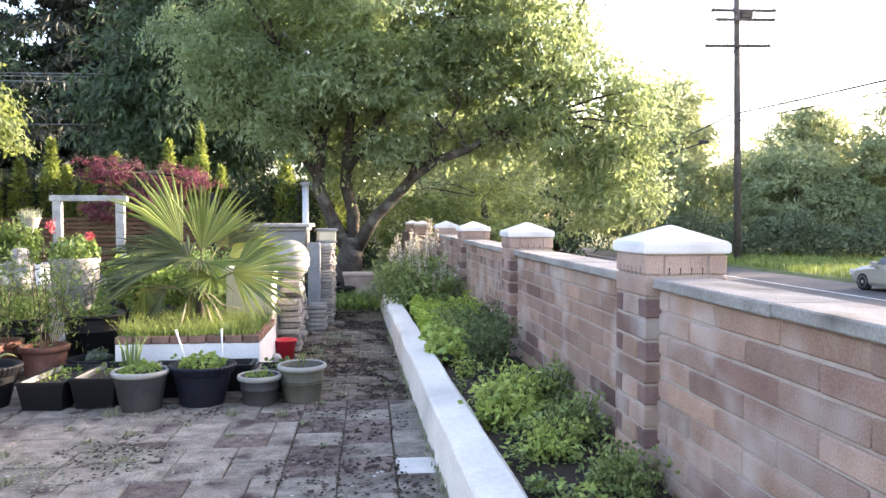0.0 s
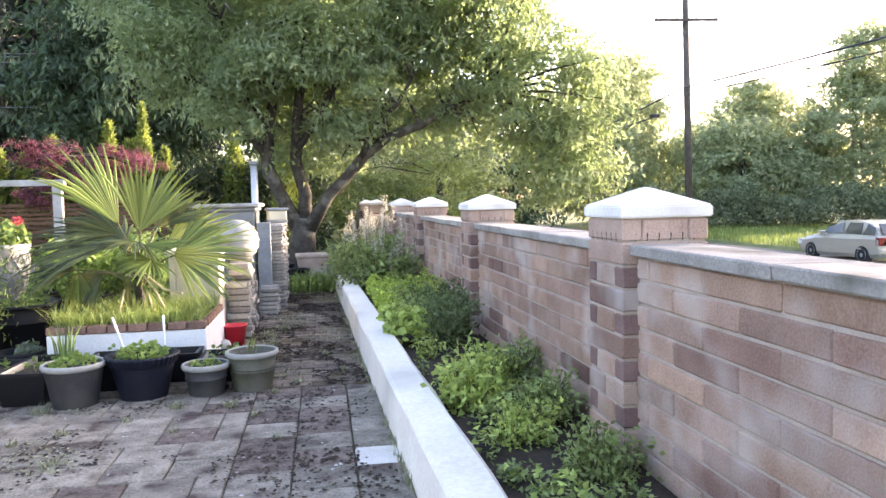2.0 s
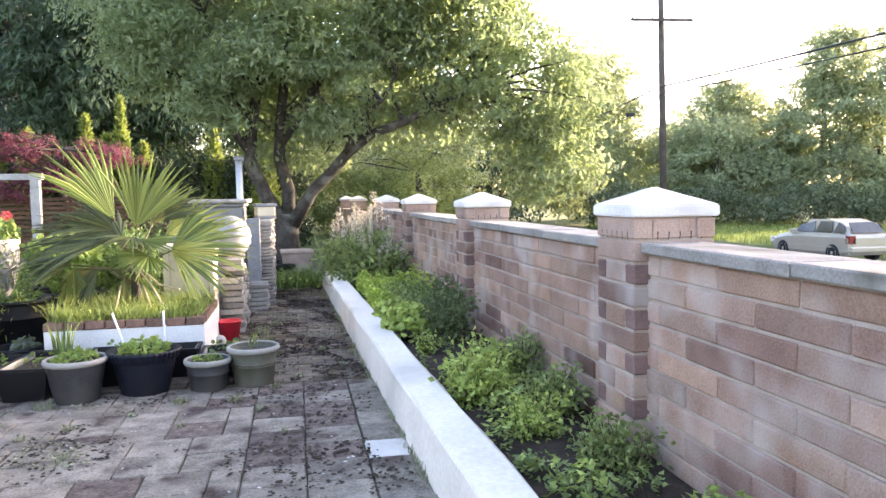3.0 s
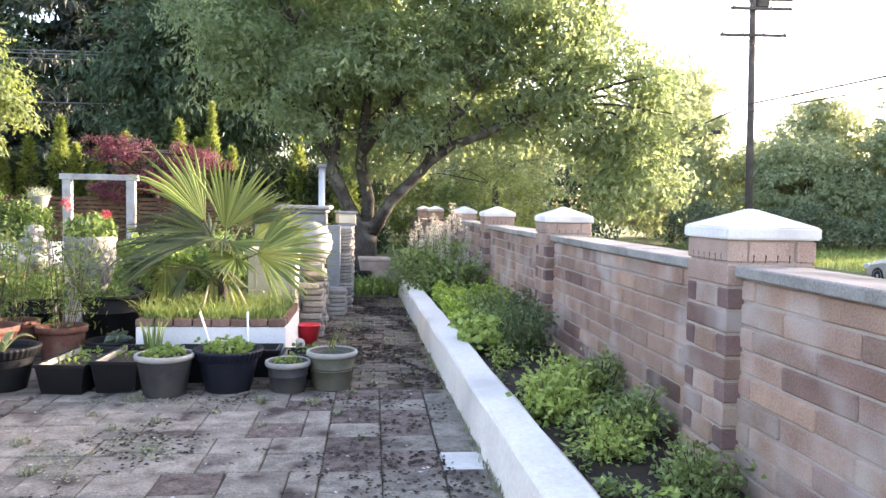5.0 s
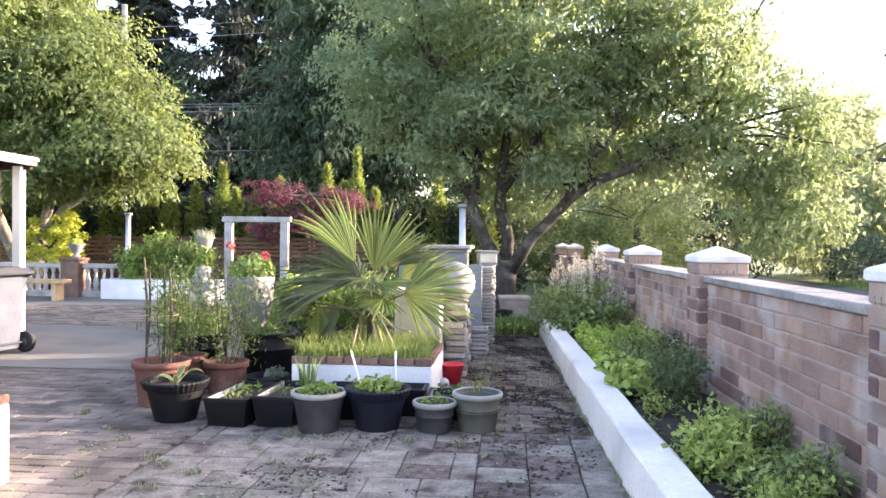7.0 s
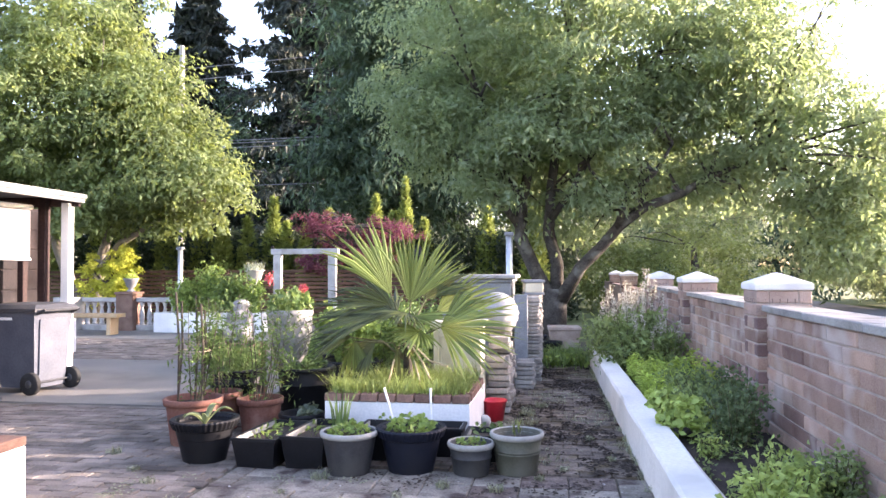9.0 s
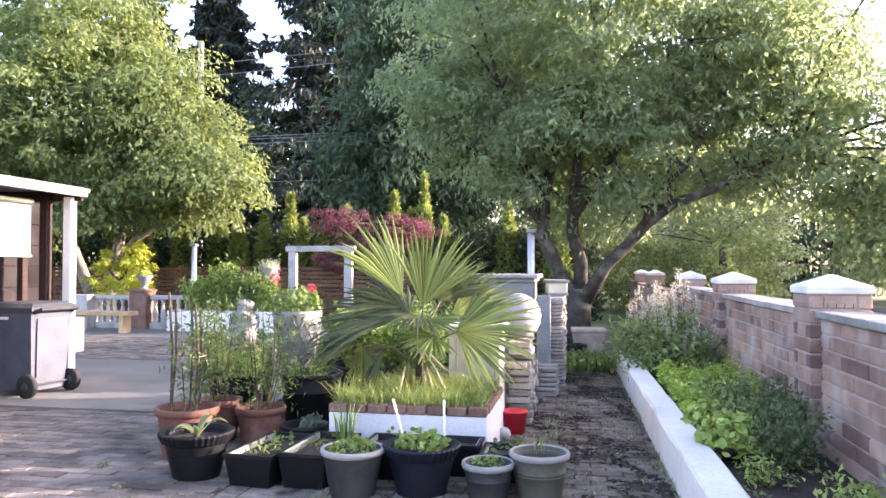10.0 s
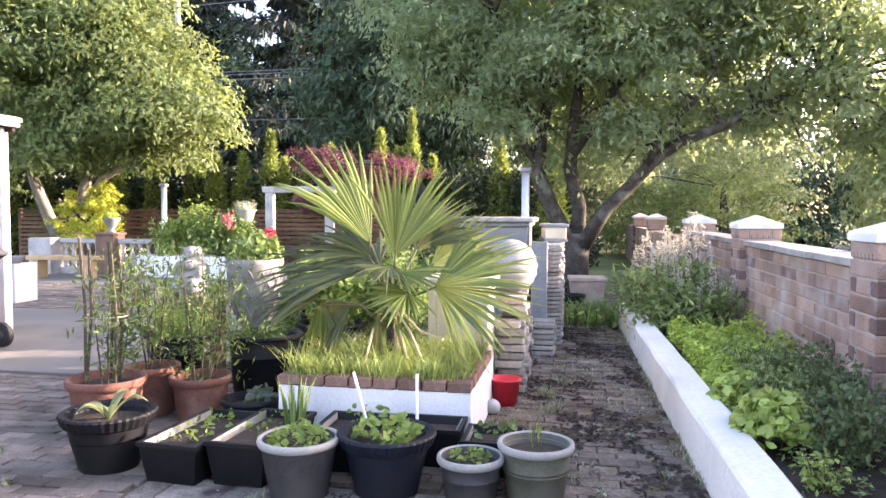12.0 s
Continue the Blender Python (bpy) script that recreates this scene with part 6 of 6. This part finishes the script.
for x in (-0.55, 0.5):
    part("leg", boxed(x - 0.05, -0.14, 0, x + 0.05, 0.14, 0.359, 0.006), bpy.data.materials["pale_wood"], bench)
ww = thing("garden_wall", -6.6, 15.85, 0, 0, "low white rendered planter wall on the terrace", "planter wall")
part("front", boxed(-1.95, -0.06, 0, 0.5, 0.06, 0.42, 0.008), M_WHITE, ww)
part("back", boxed(-1.95, 0.5, 0, 0.5, 0.6, 0.42, 0.008), M_WHITE, ww)
part("end", boxed(-1.95, 0.061, 0, -1.85, 0.499, 0.42, 0.008), M_WHITE, ww)
part("end", boxed(0.40, 0.061, 0, 0.5, 0.499, 0.42, 0.008), M_WHITE, ww)
part("soil", boxed(-1.849, 0.062, 0.1, 0.399, 0.498, 0.38), M_SOIL, ww)
for k, (x, r_, h_) in enumerate(((-8.0, 0.35, 0.75), (-7.5, 0.40, 1.05), (-7.0, 0.4, 0.95), (-6.5, 0.3, 0.7))):
    bushy(x, 16.1, 0.38, r_, h_, 1300, 0.10, L_HERB if k % 3 == 2 else L_SALAD, "leafy green shrub in the white planter wall", 280 + k, 14, name="terrace_shrub", narrow=0.5)
ar = thing("garden_arch", -5.45, 16.5, 0, 0, "white wooden garden arch with square posts", "arch")
for x in (-0.58, 0.66):
    part("post", boxed(x - 0.085, -0.06, 0, x + 0.085, 0.06, 1.67, 0.006), M_STONE, ar)
part("beam", boxed(-0.72, -0.07, 1.671, 0.80, 0.07, 1.79, 0.006), M_STONE, ar)
part("finial", boxed(-0.73, -0.03, 1.791, -0.68, 0.03, 1.86, 0.006), M_BLACK, ar, "small dark bracket")
pd = thing("urn_pedestal", -6.75, 16.9, 0, 0, "white stone urn of pale grasses on a pedestal", "urn")
part("pedestal", lathe(bmesh.new(), [(0.2, 0), (0.2, 0.08), (0.12, 0.12), (0.11, 0.85), (0.16, 0.92), (0.16, 0.98)], 20), M_STONE, pd, smooth=True)
part("bowl", lathe(bmesh.new(), [(0.08, 0.98), (0.06, 1.03), (0.15, 1.12), (0.2, 1.3), (0.25, 1.33), (0.22, 1.33), (0.0, 1.25)], 24), M_STONE, pd, smooth=True)
grass("grass_tuft", disc_points(160, 0.2, 1.3, 0.01, 291), 0.22, 0.012, L_SILVER, pd, 292, lean=1.0)
for x, y, h_, lab in ((-8.22, 16.3, 1.79, "bare galvanised steel post on the terrace"), (-0.72, 12.9, 1.85, "slim pale post with a dark lamp cap")):
    sp = thing("metal_post", x, y, 0, 0, lab, "post")
    part("tube", tube(bmesh.new(), [(0, 0, 0), (0, 0, h_)], 0.055, 12), M_ALLOY, sp, smooth=True)
    part("cap", boxed(-0.07, -0.07, h_, 0.07, 0.07, h_ + 0.06, 0.01), M_SLATE, sp)
lanp = thing("garden_lantern", -2.05, 12.2, 0, 0, "dark lantern on a post behind the palm", "lantern")
part("post", tube(bmesh.new(), [(0, 0, 0), (0, 0, 1.35)], 0.03, 8), M_BLACK, lanp)
part("cage", lathe(bmesh.new(), [(0.05, 1.35), (0.09, 1.5), (0.12, 1.52), (0.04, 1.66), (0.0, 1.72)], 6), M_BLACK, lanp)

# ---------- statue, urn, low white block ----------
sb = thing("brick_plinth", -3.06, 8.12, 0, 0, "small red brick plinth under the statue", "plinth")
for c in range(8):
    for i in range(2):
        for j in range(2):
            me_ = rim_me[(c + i + j) % 3]
            piece("brick", me_, pose((i - 0.5) * 0.2, (j - 0.5) * 0.2, c * 0.076, 0, 0, 0) @ Matrix.Diagonal((1.5, 1.66, 1.25, 1)), sb)
st = bmesh.new()
for c, s in (((0, 0, 0.03), (0.19, 0.16, 0.045)), ((0, 0, 0.14), (0.165, 0.14, 0.13)), ((0.01, 0.02, 0.25), (0.145, 0.12, 0.13)), ((0.0, 0, 0.40), (0.085, 0.085, 0.09)), ((0.08, -0.1, 0.1), (0.08, 0.1, 0.08)), ((-0.08, -0.1, 0.1), (0.08, 0.1, 0.08)), ((-0.1, -0.03, 0.24), (0.06, 0.07, 0.11)), ((0.1, -0.03, 0.24), (0.06, 0.07, 0.11)), ((0, -0.06, 0.31), (0.09, 0.06, 0.06)), ((0, 0.02, 0.43), (0.1, 0.1, 0.06))):
    bmesh.ops.create_uvsphere(st, u_segments=20, v_segments=14, radius=1, matrix=Matrix.Translation(c) @ Matrix.Diagonal((*s, 1)))
statue = tagged(mesh_ob("statue", st, mat("statue_stone", (0.17, 0.165, 0.16), (0.34, 0.33, 0.32), 0.9, 14, 80, 0.4, stain=(0.14, 0.135, 0.13)), smooth=True), "pale stone seated figure statue on bricks", "statue")
statue.location = (-3.06, 8.12, 0.606)
statue.scale = (0.88, 0.88, 0.86)
rm = statue.modifiers.new("blend", "REMESH")
rm.mode, rm.voxel_size, rm.use_smooth_shade = "VOXEL", 0.012, True
sm = statue.modifiers.new("soften", "SMOOTH")
sm.iterations = 6
M_URN = mat("weathered_urn", (0.17, 0.17, 0.16), (0.34, 0.335, 0.32), 0.9, 9, 80, 0.3, stain=(0.20, 0.20, 0.17))
un = thing("lattice_urn", -2.66, 8.42, 0, 0, "large white lattice-patterned urn with red geraniums", "urn")
part("bowl", lathe(bmesh.new(), [(0.18, 0), (0.18, 0.06), (0.12, 0.12), (0.13, 0.3), (0.22, 0.42), (0.29, 0.62), (0.30, 0.78), (0.33, 0.82), (0.33, 0.86), (0.27, 0.86), (0.0, 0.78)], 36), M_URN, un, smooth=True)
for k in range(14):
    for s in (-1, 1):
        q = []
        for i in range(7):
            t = i / 6
            a = 2 * math.pi * k / 14 + s * t * 0.9
            rr = 0.225 + 0.08 * math.sin(t * 1.6) + 0.004
            q.append((rr * math.cos(a), rr * math.sin(a), 0.42 + t * 0.36))
        part("lattice_rib", tube(bmesh.new(), q, 0.008, 5), M_URN, un)
leafy("leaves", disc_points(260, 0.32, 0.84, 0.26, 301), 0.085, L_HERB, un, 301)
g = rnd(302)
for k, (x, y, z) in enumerate(((-0.26, -0.1, 1.16), (0.24, -0.1, 1.06))):
    leafy("flower_head", np.array([(x, y, z)]) + g.normal(0, 0.028, (30, 3)), 0.042, L_RED, un, 310 + k, 0.3, 0.2, label="bright red geranium flower head")
un.scale = (0.72, 0.72, 1.06)
for k, (x, y, r_, h_) in enumerate(((-2.9, 10.2, 0.4, 0.55), (-2.2, 10.0, 0.4, 0.6), (-1.7, 9.6, 0.35, 0.7), (-4.3, 10.4, 0.3, 0.5), (-2.5, 11.4, 0.5, 0.9), (-1.8, 11.6, 0.4, 0.9), (-3.2, 12.2, 0.4, 0.7))):
    bushy(x, y, 0, r_, h_, 1300, 0.10, L_SALAD if k % 2 == 0 else L_HERB, "leafy garden shrub between the pots and terrace", 320 + k, 14, name="garden_shrub", narrow=0.5)
wb = thing("white_block", -7.95, 11.9, 0, 0, "white painted square pier with a dark pot", "pier")
part("shaft", boxed(-0.22, -0.22, 0, 0.22, 0.22, 0.55, 0.01), M_WHITE, wb)
pp = thing("plant_bowl", -7.95, 11.9, 0.55, 0, "dark shallow bowl on a white pier", "bowl")
part("bowl", lathe(bmesh.new(), [(0.1, 0), (0.17, 0.1), (0.15, 0.1), (0.0, 0.06)], 20), M_SLATE, pp, smooth=True)

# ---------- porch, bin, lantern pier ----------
# Dark timber, darkened further to put the porch's shade into its colour.
M_PORCHSHADE = mat("shaded_porch_timber", (0.007, 0.005, 0.006), (0.024, 0.015, 0.015), 0.75, 3, 30, 0.3)
# The blind's grey puts the shade it hangs in into the cloth colour.
M_CLOTHSHADE = mat("shaded_blind_cloth", (0.20, 0.20, 0.21), (0.28, 0.28, 0.29), 0.9, 3, 120, 0.15)
porch = thing("porch", -5.95, 9.45, 0, 0, "dark timber porch with a pale metal roof edge", "porch")
part("roof", boxed(-3.6, -8.0, 2.245, 0.19, 0.05, 2.275, 0.008), M_ROOF, porch, "pale ribbed metal roof")
part("fascia", boxed(0.15, -8.0, 2.165, 0.20, 0.06, 2.244, 0.01), M_ROOF, porch, "white gutter board")
part("gutter_lip", boxed(0.201, -8.0, 2.215, 0.225, 0.06, 2.265, 0.006), M_ROOF, porch)
part("end_board", boxed(-3.6, 0.0, 2.12, 0.149, 0.045, 2.243, 0.006), M_DARKWOOD, porch)
part("post", boxed(-0.055, -0.05, 0, 0.055, 0.05, 2.163, 0.006), M_WHITE, porch, "white square porch post")
part("post", boxed(-0.055, -5.05, 0, 0.055, -4.95, 2.163, 0.006), M_WHITE, porch)
for x, y in ((-0.30, -0.03),):
    part("inner_post", boxed(x - 0.05, y - 0.05, 0, x + 0.05, y + 0.05, 2.24, 0.006), M_DARKWOOD, porch, "dark stained timber post")
part("inner_post", boxed(-0.30, -0.48, 0, -0.22, -0.40, 1.44, 0.006), M_DARKWOOD, porch)
part("back_wall", boxed(-3.55, -8.0, 0, -3.45, -0.002, 2.242), M_PORCHSHADE, porch)
part("end_wall", boxed(-3.44, -0.1, 0, -1.1, -0.02, 2.14), M_PORCHSHADE, porch)
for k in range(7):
    part("wall_slat", boxed(-3.4, -0.13, 0.15 + k * 0.28, -1.12, -0.101, 0.36 + k * 0.28, 0.004), M_PORCHSHADE, porch)
part("house_wall", boxed(-0.90, -8.0, 0, -0.80, 0.62, 2.14), M_PORCHSHADE, porch, "dark brown timber wall, darkened for shade")
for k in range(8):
    part("wall_board", boxed(-0.798, -8.0, 0.05 + k * 0.26, -0.78, 0.61, 0.29 + k * 0.26, 0.004), M_PORCHSHADE, porch)
bl = thing("roller_blind", -6.22, 8.58, 1.45, 0, "fabric blind greyed for shade, hanging under the porch roof", "blind")
part("cloth", boxed(-0.008, -0.75, 0.02, 0.008, 0.55, 0.62), M_CLOTHSHADE, bl)
part("roller", tube(bmesh.new(), [(0, -0.78, 0.64), (0, 0.58, 0.64)], 0.03, 12), M_WHITE, bl)
part("bottom_bar", boxed(-0.014, -0.77, 0, 0.014, 0.57, 0.025, 0.004), M_WHITE, bl)

M_BIN = mat("bin_plastic", (0.055, 0.063, 0.085), (0.095, 0.105, 0.13), 0.5, 4, 50, 0.06)
M_BIND = mat("bin_lid", (0.03, 0.032, 0.036), (0.06, 0.062, 0.068), 0.5, 4, 50, 0.06)
bn = thing("wheelie_bin", -5.71, 8.55, 0, 83, "grey plastic wheelie bin with a dark lid", "wheelie bin")


def ring(w, d0, d1, z):
    return [(-w, d0, z), (w, d0, z), (w, d1, z), (-w, d1, z)]


part("body", loft([ring(0.21, -0.25, 0.20, 0.06), ring(0.25, -0.28, 0.28, 0.70), ring(0.27, -0.30, 0.32, 0.86), ring(0.28, -0.31, 0.33, 0.88)]), M_BIN, bn)
part("panel", loft([[(-0.17, -0.275, 0.2), (0.17, -0.275, 0.2), (0.17, -0.262, 0.2), (-0.17, -0.262, 0.2)], [(-0.19, -0.304, 0.8), (0.19, -0.304, 0.8), (0.19, -0.28, 0.8), (-0.19, -0.28, 0.8)]]), M_BIN, bn)
part("lid", loft([ring(0.30, -0.34, 0.36, 0.882), ring(0.30, -0.34, 0.36, 0.915), ring(0.25, -0.30, 0.30, 0.955), ring(0.2, -0.2, 0.2, 0.97)]), M_BIND, bn, "dark domed lid")
part("handle", tube(bmesh.new(), [(-0.24, -0.31, 0.86), (-0.24, -0.40, 0.90), (0.24, -0.40, 0.90), (0.24, -0.31, 0.86)], 0.018, 8), M_BIND, bn)
part("axle", tube(bmesh.new(), [(-0.27, -0.27, 0.12), (0.27, -0.27, 0.12)], 0.014, 8), M_BIND, bn)
part("emblem", boxed(-0.272, 0.0, 0.79, -0.266, 0.16, 0.82, 0.001), M_WHITE, bn, "small pale moulded mark")
for s in (-1, 1):
    wh = part("wheel", lathe(bmesh.new(), [(0.05, -0.03), (0.11, -0.03), (0.12, -0.02), (0.12, 0.02), (0.11, 0.03), (0.05, 0.03)], 28), M_TYRE, bn, "black rubber wheel", smooth=True)
    wh.matrix_basis = pose(s * 0.28, -0.27, 0.12, 0, 90, 0)
    part("hub", lathe(bmesh.new(), [(0.0, -0.034), (0.04, -0.034), (0.05, -0.02), (0.05, 0.02), (0.04, 0.034), (0.0, 0.034)], 16), M_BIND, wh, smooth=True)
lpier = thing("lantern_pier", -2.82, 4.42, 0, 0, "white low pier with a brick top", "pier")
part("shaft", boxed(-0.2, -0.2, 0, 0.2, 0.2, 0.42, 0.008), M_WHITE, lpier)
for i in range(3):
    piece("rim_brick", rim_me[i], pose(-0.138 + i * 0.138, 0, 0.421, 0, 0, 0) @ Matrix.Diagonal((1.02, 3.5, 0.85, 1)), lpier)
lan = thing("lantern", -2.74, 4.42, 0.471, 0, "black metal garden lantern with glass panes", "lantern")
part("base", lathe(bmesh.new(), [(0.09, 0), (0.09, 0.015), (0.05, 0.04), (0.05, 0.06), (0.075, 0.065)], 12), M_BLACK, lan)
pane = part("glass", lathe(bmesh.new(), [(0.055, 0.066), (0.085, 0.2)], 6), M_GLASS, lan, "dull glass panes")
for k in range(6):
    a = k * math.pi / 3
    part("bar", tube(bmesh.new(), [(0.06 * math.cos(a), 0.06 * math.sin(a), 0.066), (0.092 * math.cos(a), 0.092 * math.sin(a), 0.2)], 0.005, 5), M_BLACK, pane)
part("roof", lathe(bmesh.new(), [(0.115, 0.2), (0.12, 0.207), (0.04, 0.26), (0.02, 0.265), (0.018, 0.285), (0.0, 0.29)], 6), M_BLACK, lan)

# ---------- paving, wall blocks: pieces laid last ----------
slab_meshes = [piece_mesh("slab", 0.286, 0.252, 0.05, M_SLAB, 0.006, 60 + s) for s in range(4)]
slab_dark = piece_mesh("slab", 0.286, 0.252, 0.05, M_SLABD, 0.006, 70)
slab_white = piece_mesh("slab", 0.286, 0.252, 0.05, M_SLABW, 0.012, 71)
floor_slabs = structure("floor_slabs", boxed(-2.06, -5, -0.06, 0.70, 6.0, -0.014), M_JOINT, "weathered grey concrete slab paving")
random.seed(11)
DARK = {(1, 2), (1, 3), (2, 4), (2, 5), (3, 1), (1, 8), (4, 6), (1, 0), (2, 0), (1, 5), (2, 2), (3, 3)}
for row in range(30):
    y = 5.83 - row * 0.258
    if (row // 2) % 2:
        xg = 0.565 - 2 * 0.292 - 0.146 - 0.0725 - 0.001 * row
        piece("slab", random.choice(slab_meshes), Matrix.Translation((xg, y, -0.05)) @ Matrix.Diagonal((0.137 / 0.286, 1, 1, 1)), floor_slabs)
    for col in range(11):
        shift = 0.0 if col < 3 else 0.145 * ((row // 2) % 2)
        x = 0.565 - col * 0.292 - shift - 0.02 * (row * 0.05)
        if col == 0:
            edge = 0.75 - 0.0245 * y
            w = edge - (x - 0.146)
            m = Matrix.Translation((x - 0.143 + w / 2, y, -0.05 + random.uniform(-0.004, 0.004))) @ Matrix.Diagonal(((w - 0.008) / 0.286, 1, 1, 1))
        else:
            m = Matrix.Translation((x, y, -0.05 + random.uniform(-0.004, 0.005))) @ pose(0, 0, 0, random.uniform(-.5, .5), random.uniform(-.5, .5), random.uniform(-.5, .5))
        if x < -1.91:
            w = x + 0.146 + 2.055
            if w < 0.06 or x < -2.2:
                continue
            m = Matrix.Translation((x + 0.146 - w / 2, y, -0.05 + random.uniform(-0.003, 0.003))) @ Matrix.Diagonal(((w - 0.008) / 0.286, 1, 1, 1))
        me = slab_white if (row, col) == (5, 0) else slab_dark if (col, row) in DARK else random.choice(slab_meshes)
        piece("slab", me, m, floor_slabs)

paver_meshes = [piece_mesh("paver", 0.198, 0.098, 0.05, M_PAVER, 0.005, 80 + s) for s in range(4)]

path_meshes = [piece_mesh("paver", 0.198, 0.098, 0.05, M_PATH, 0.005, 85 + s) for s in range(4)]


def brick_floor(name, x0, x1, y0, y1, near, label, meshes, rest):
    """Clay pavers in bond; those past the near stretch are joined into one mesh."""
    base = structure(name, boxed(x0, y0, -0.07, x1, y1, -0.016), M_JOINT, label)
    vs, fs = [], []
    y, row = y0, 0
    while y < y1 - 0.09:
        x = x0 - (0.1 if row % 2 else 0.0)
        while x < x1 - 0.02:
            a, b = max(x, x0), min(x + 0.204, x1)
            if b - a > 0.05:
                cx, cy, dz = (a + b) / 2, y + 0.052, -0.05 + random.uniform(-0.005, 0.005)
                if near(cx, cy):
                    piece("paver", random.choice(meshes), Matrix.Translation((cx, cy, dz)) @ pose(0, 0, 0, random.uniform(-1, 1), random.uniform(-.7, .7), random.uniform(-1, 1)) @ Matrix.Diagonal(((b - a - 0.006) / 0.198, 1, 1, 1)), base)
                else:
                    k = len(vs)
                    hx, hy = (b - a) / 2 - 0.003, 0.049
                    z = dz + 0.05
                    vs += [(cx - hx, cy - hy, -0.03), (cx + hx, cy - hy, -0.03), (cx + hx, cy + hy, -0.03), (cx - hx, cy + hy, -0.03)]
                    vs += [(cx - hx + .004, cy - hy + .004, z), (cx + hx - .004, cy - hy + .004, z), (cx + hx - .004, cy + hy - .004, z), (cx - hx + .004, cy + hy - .004, z)]
                    fs += [(k + 4, k + 5, k + 6, k + 7), (k, k + 1, k + 5, k + 4), (k + 1, k + 2, k + 6, k + 5), (k + 2, k + 3, k + 7, k + 6), (k + 3, k, k + 4, k + 7)]
            x += 0.204
        y += 0.104
        row += 1
    if fs:
        ob = new("paver_field", quick_mesh("paver_field", vs, fs, rest))
        ob.parent = base
        tagged(ob, "rest of the worn clay pavers", kind="stuff")
    return base


brick_floor("floor_pavers", -7.0, -2.07, -3.0, 7.88, lambda x, y: x > -4.6 and 4.2 < y < 7.0, "worn herringbone-brown brick paving", paver_meshes, M_PAVERJ)
brick_floor("floor_path", -0.62, 0.60, 6.0, 13.6, lambda x, y: 6.0 < y < 10.6, "mossy brown brick garden path", path_meshes, M_PATHJ)
brick_floor("floor_middle", -2.05, -0.64, 6.02, 7.88, lambda x, y: False, "brick paving under the pots", path_meshes, M_PATHJ)
brick_floor("floor_garden", -2.93, -0.64, 7.9, 13.6, lambda x, y: False, "mossy brick paving among the stacks", path_meshes, M_PATHJ)
brick_floor("floor_rear", -9.5, -3.0, 11.34, 14.36, lambda x, y: False, "dark brick paving before the terrace", paver_meshes, M_PAVERJ)
random.seed(12)
for y0, y1 in zip(PILLAR_Y[:4], PILLAR_Y[1:5]):
    wall_bay(y0 + 0.165, y1 - 0.165)
wall_bay(-2.0, 0.60)

# weeds along the foot of the curb
g = rnd(401)
ey = g.uniform(2.0, 11.0, 1500)
ey = ey[(np.sin(ey * 3.1) + np.sin(ey * 7.7) * 0.7 + np.sin(ey * 19)) > 0.1]
ew = grass("edge_weeds", np.stack([0.745 - 0.0245 * ey - np.abs(g.normal(0, 0.018, len(ey))), ey, np.full(len(ey), -0.01)], 1), 0.055, 0.006, L_WEED, None, 402, lean=0.9)
tagged(ew, "thin weeds and moss along the curb's foot", "weeds", kind="stuff")
g = rnd(403)
mx, my = g.uniform(-0.62, 0.58, 9000), g.uniform(6.0, 11.8, 9000)
patch = np.sin(mx * 6 + my * 2.3) + np.sin(my * 5.1 - mx * 3) + np.sin(mx * 17 + my * 11) * 0.6
keep = patch > 0.75
pm = grass("path_moss", np.stack([mx, my, np.full(len(mx), -0.006)], 1)[keep], 0.022, 0.007, L_WEED, None, 404, lean=1.4)
tagged(pm, "yellowish moss patches on the brick path", "moss", kind="stuff")
keep = patch < -0.2
pd_ = leafy("path_dirt", np.stack([mx, my, np.full(len(mx), 0.003)], 1)[keep], 0.030, M_SOIL, None, 405, 0.9, 0.3)
tagged(pd_, "dark crumbled dirt on the brick path", "dirt", kind="stuff")
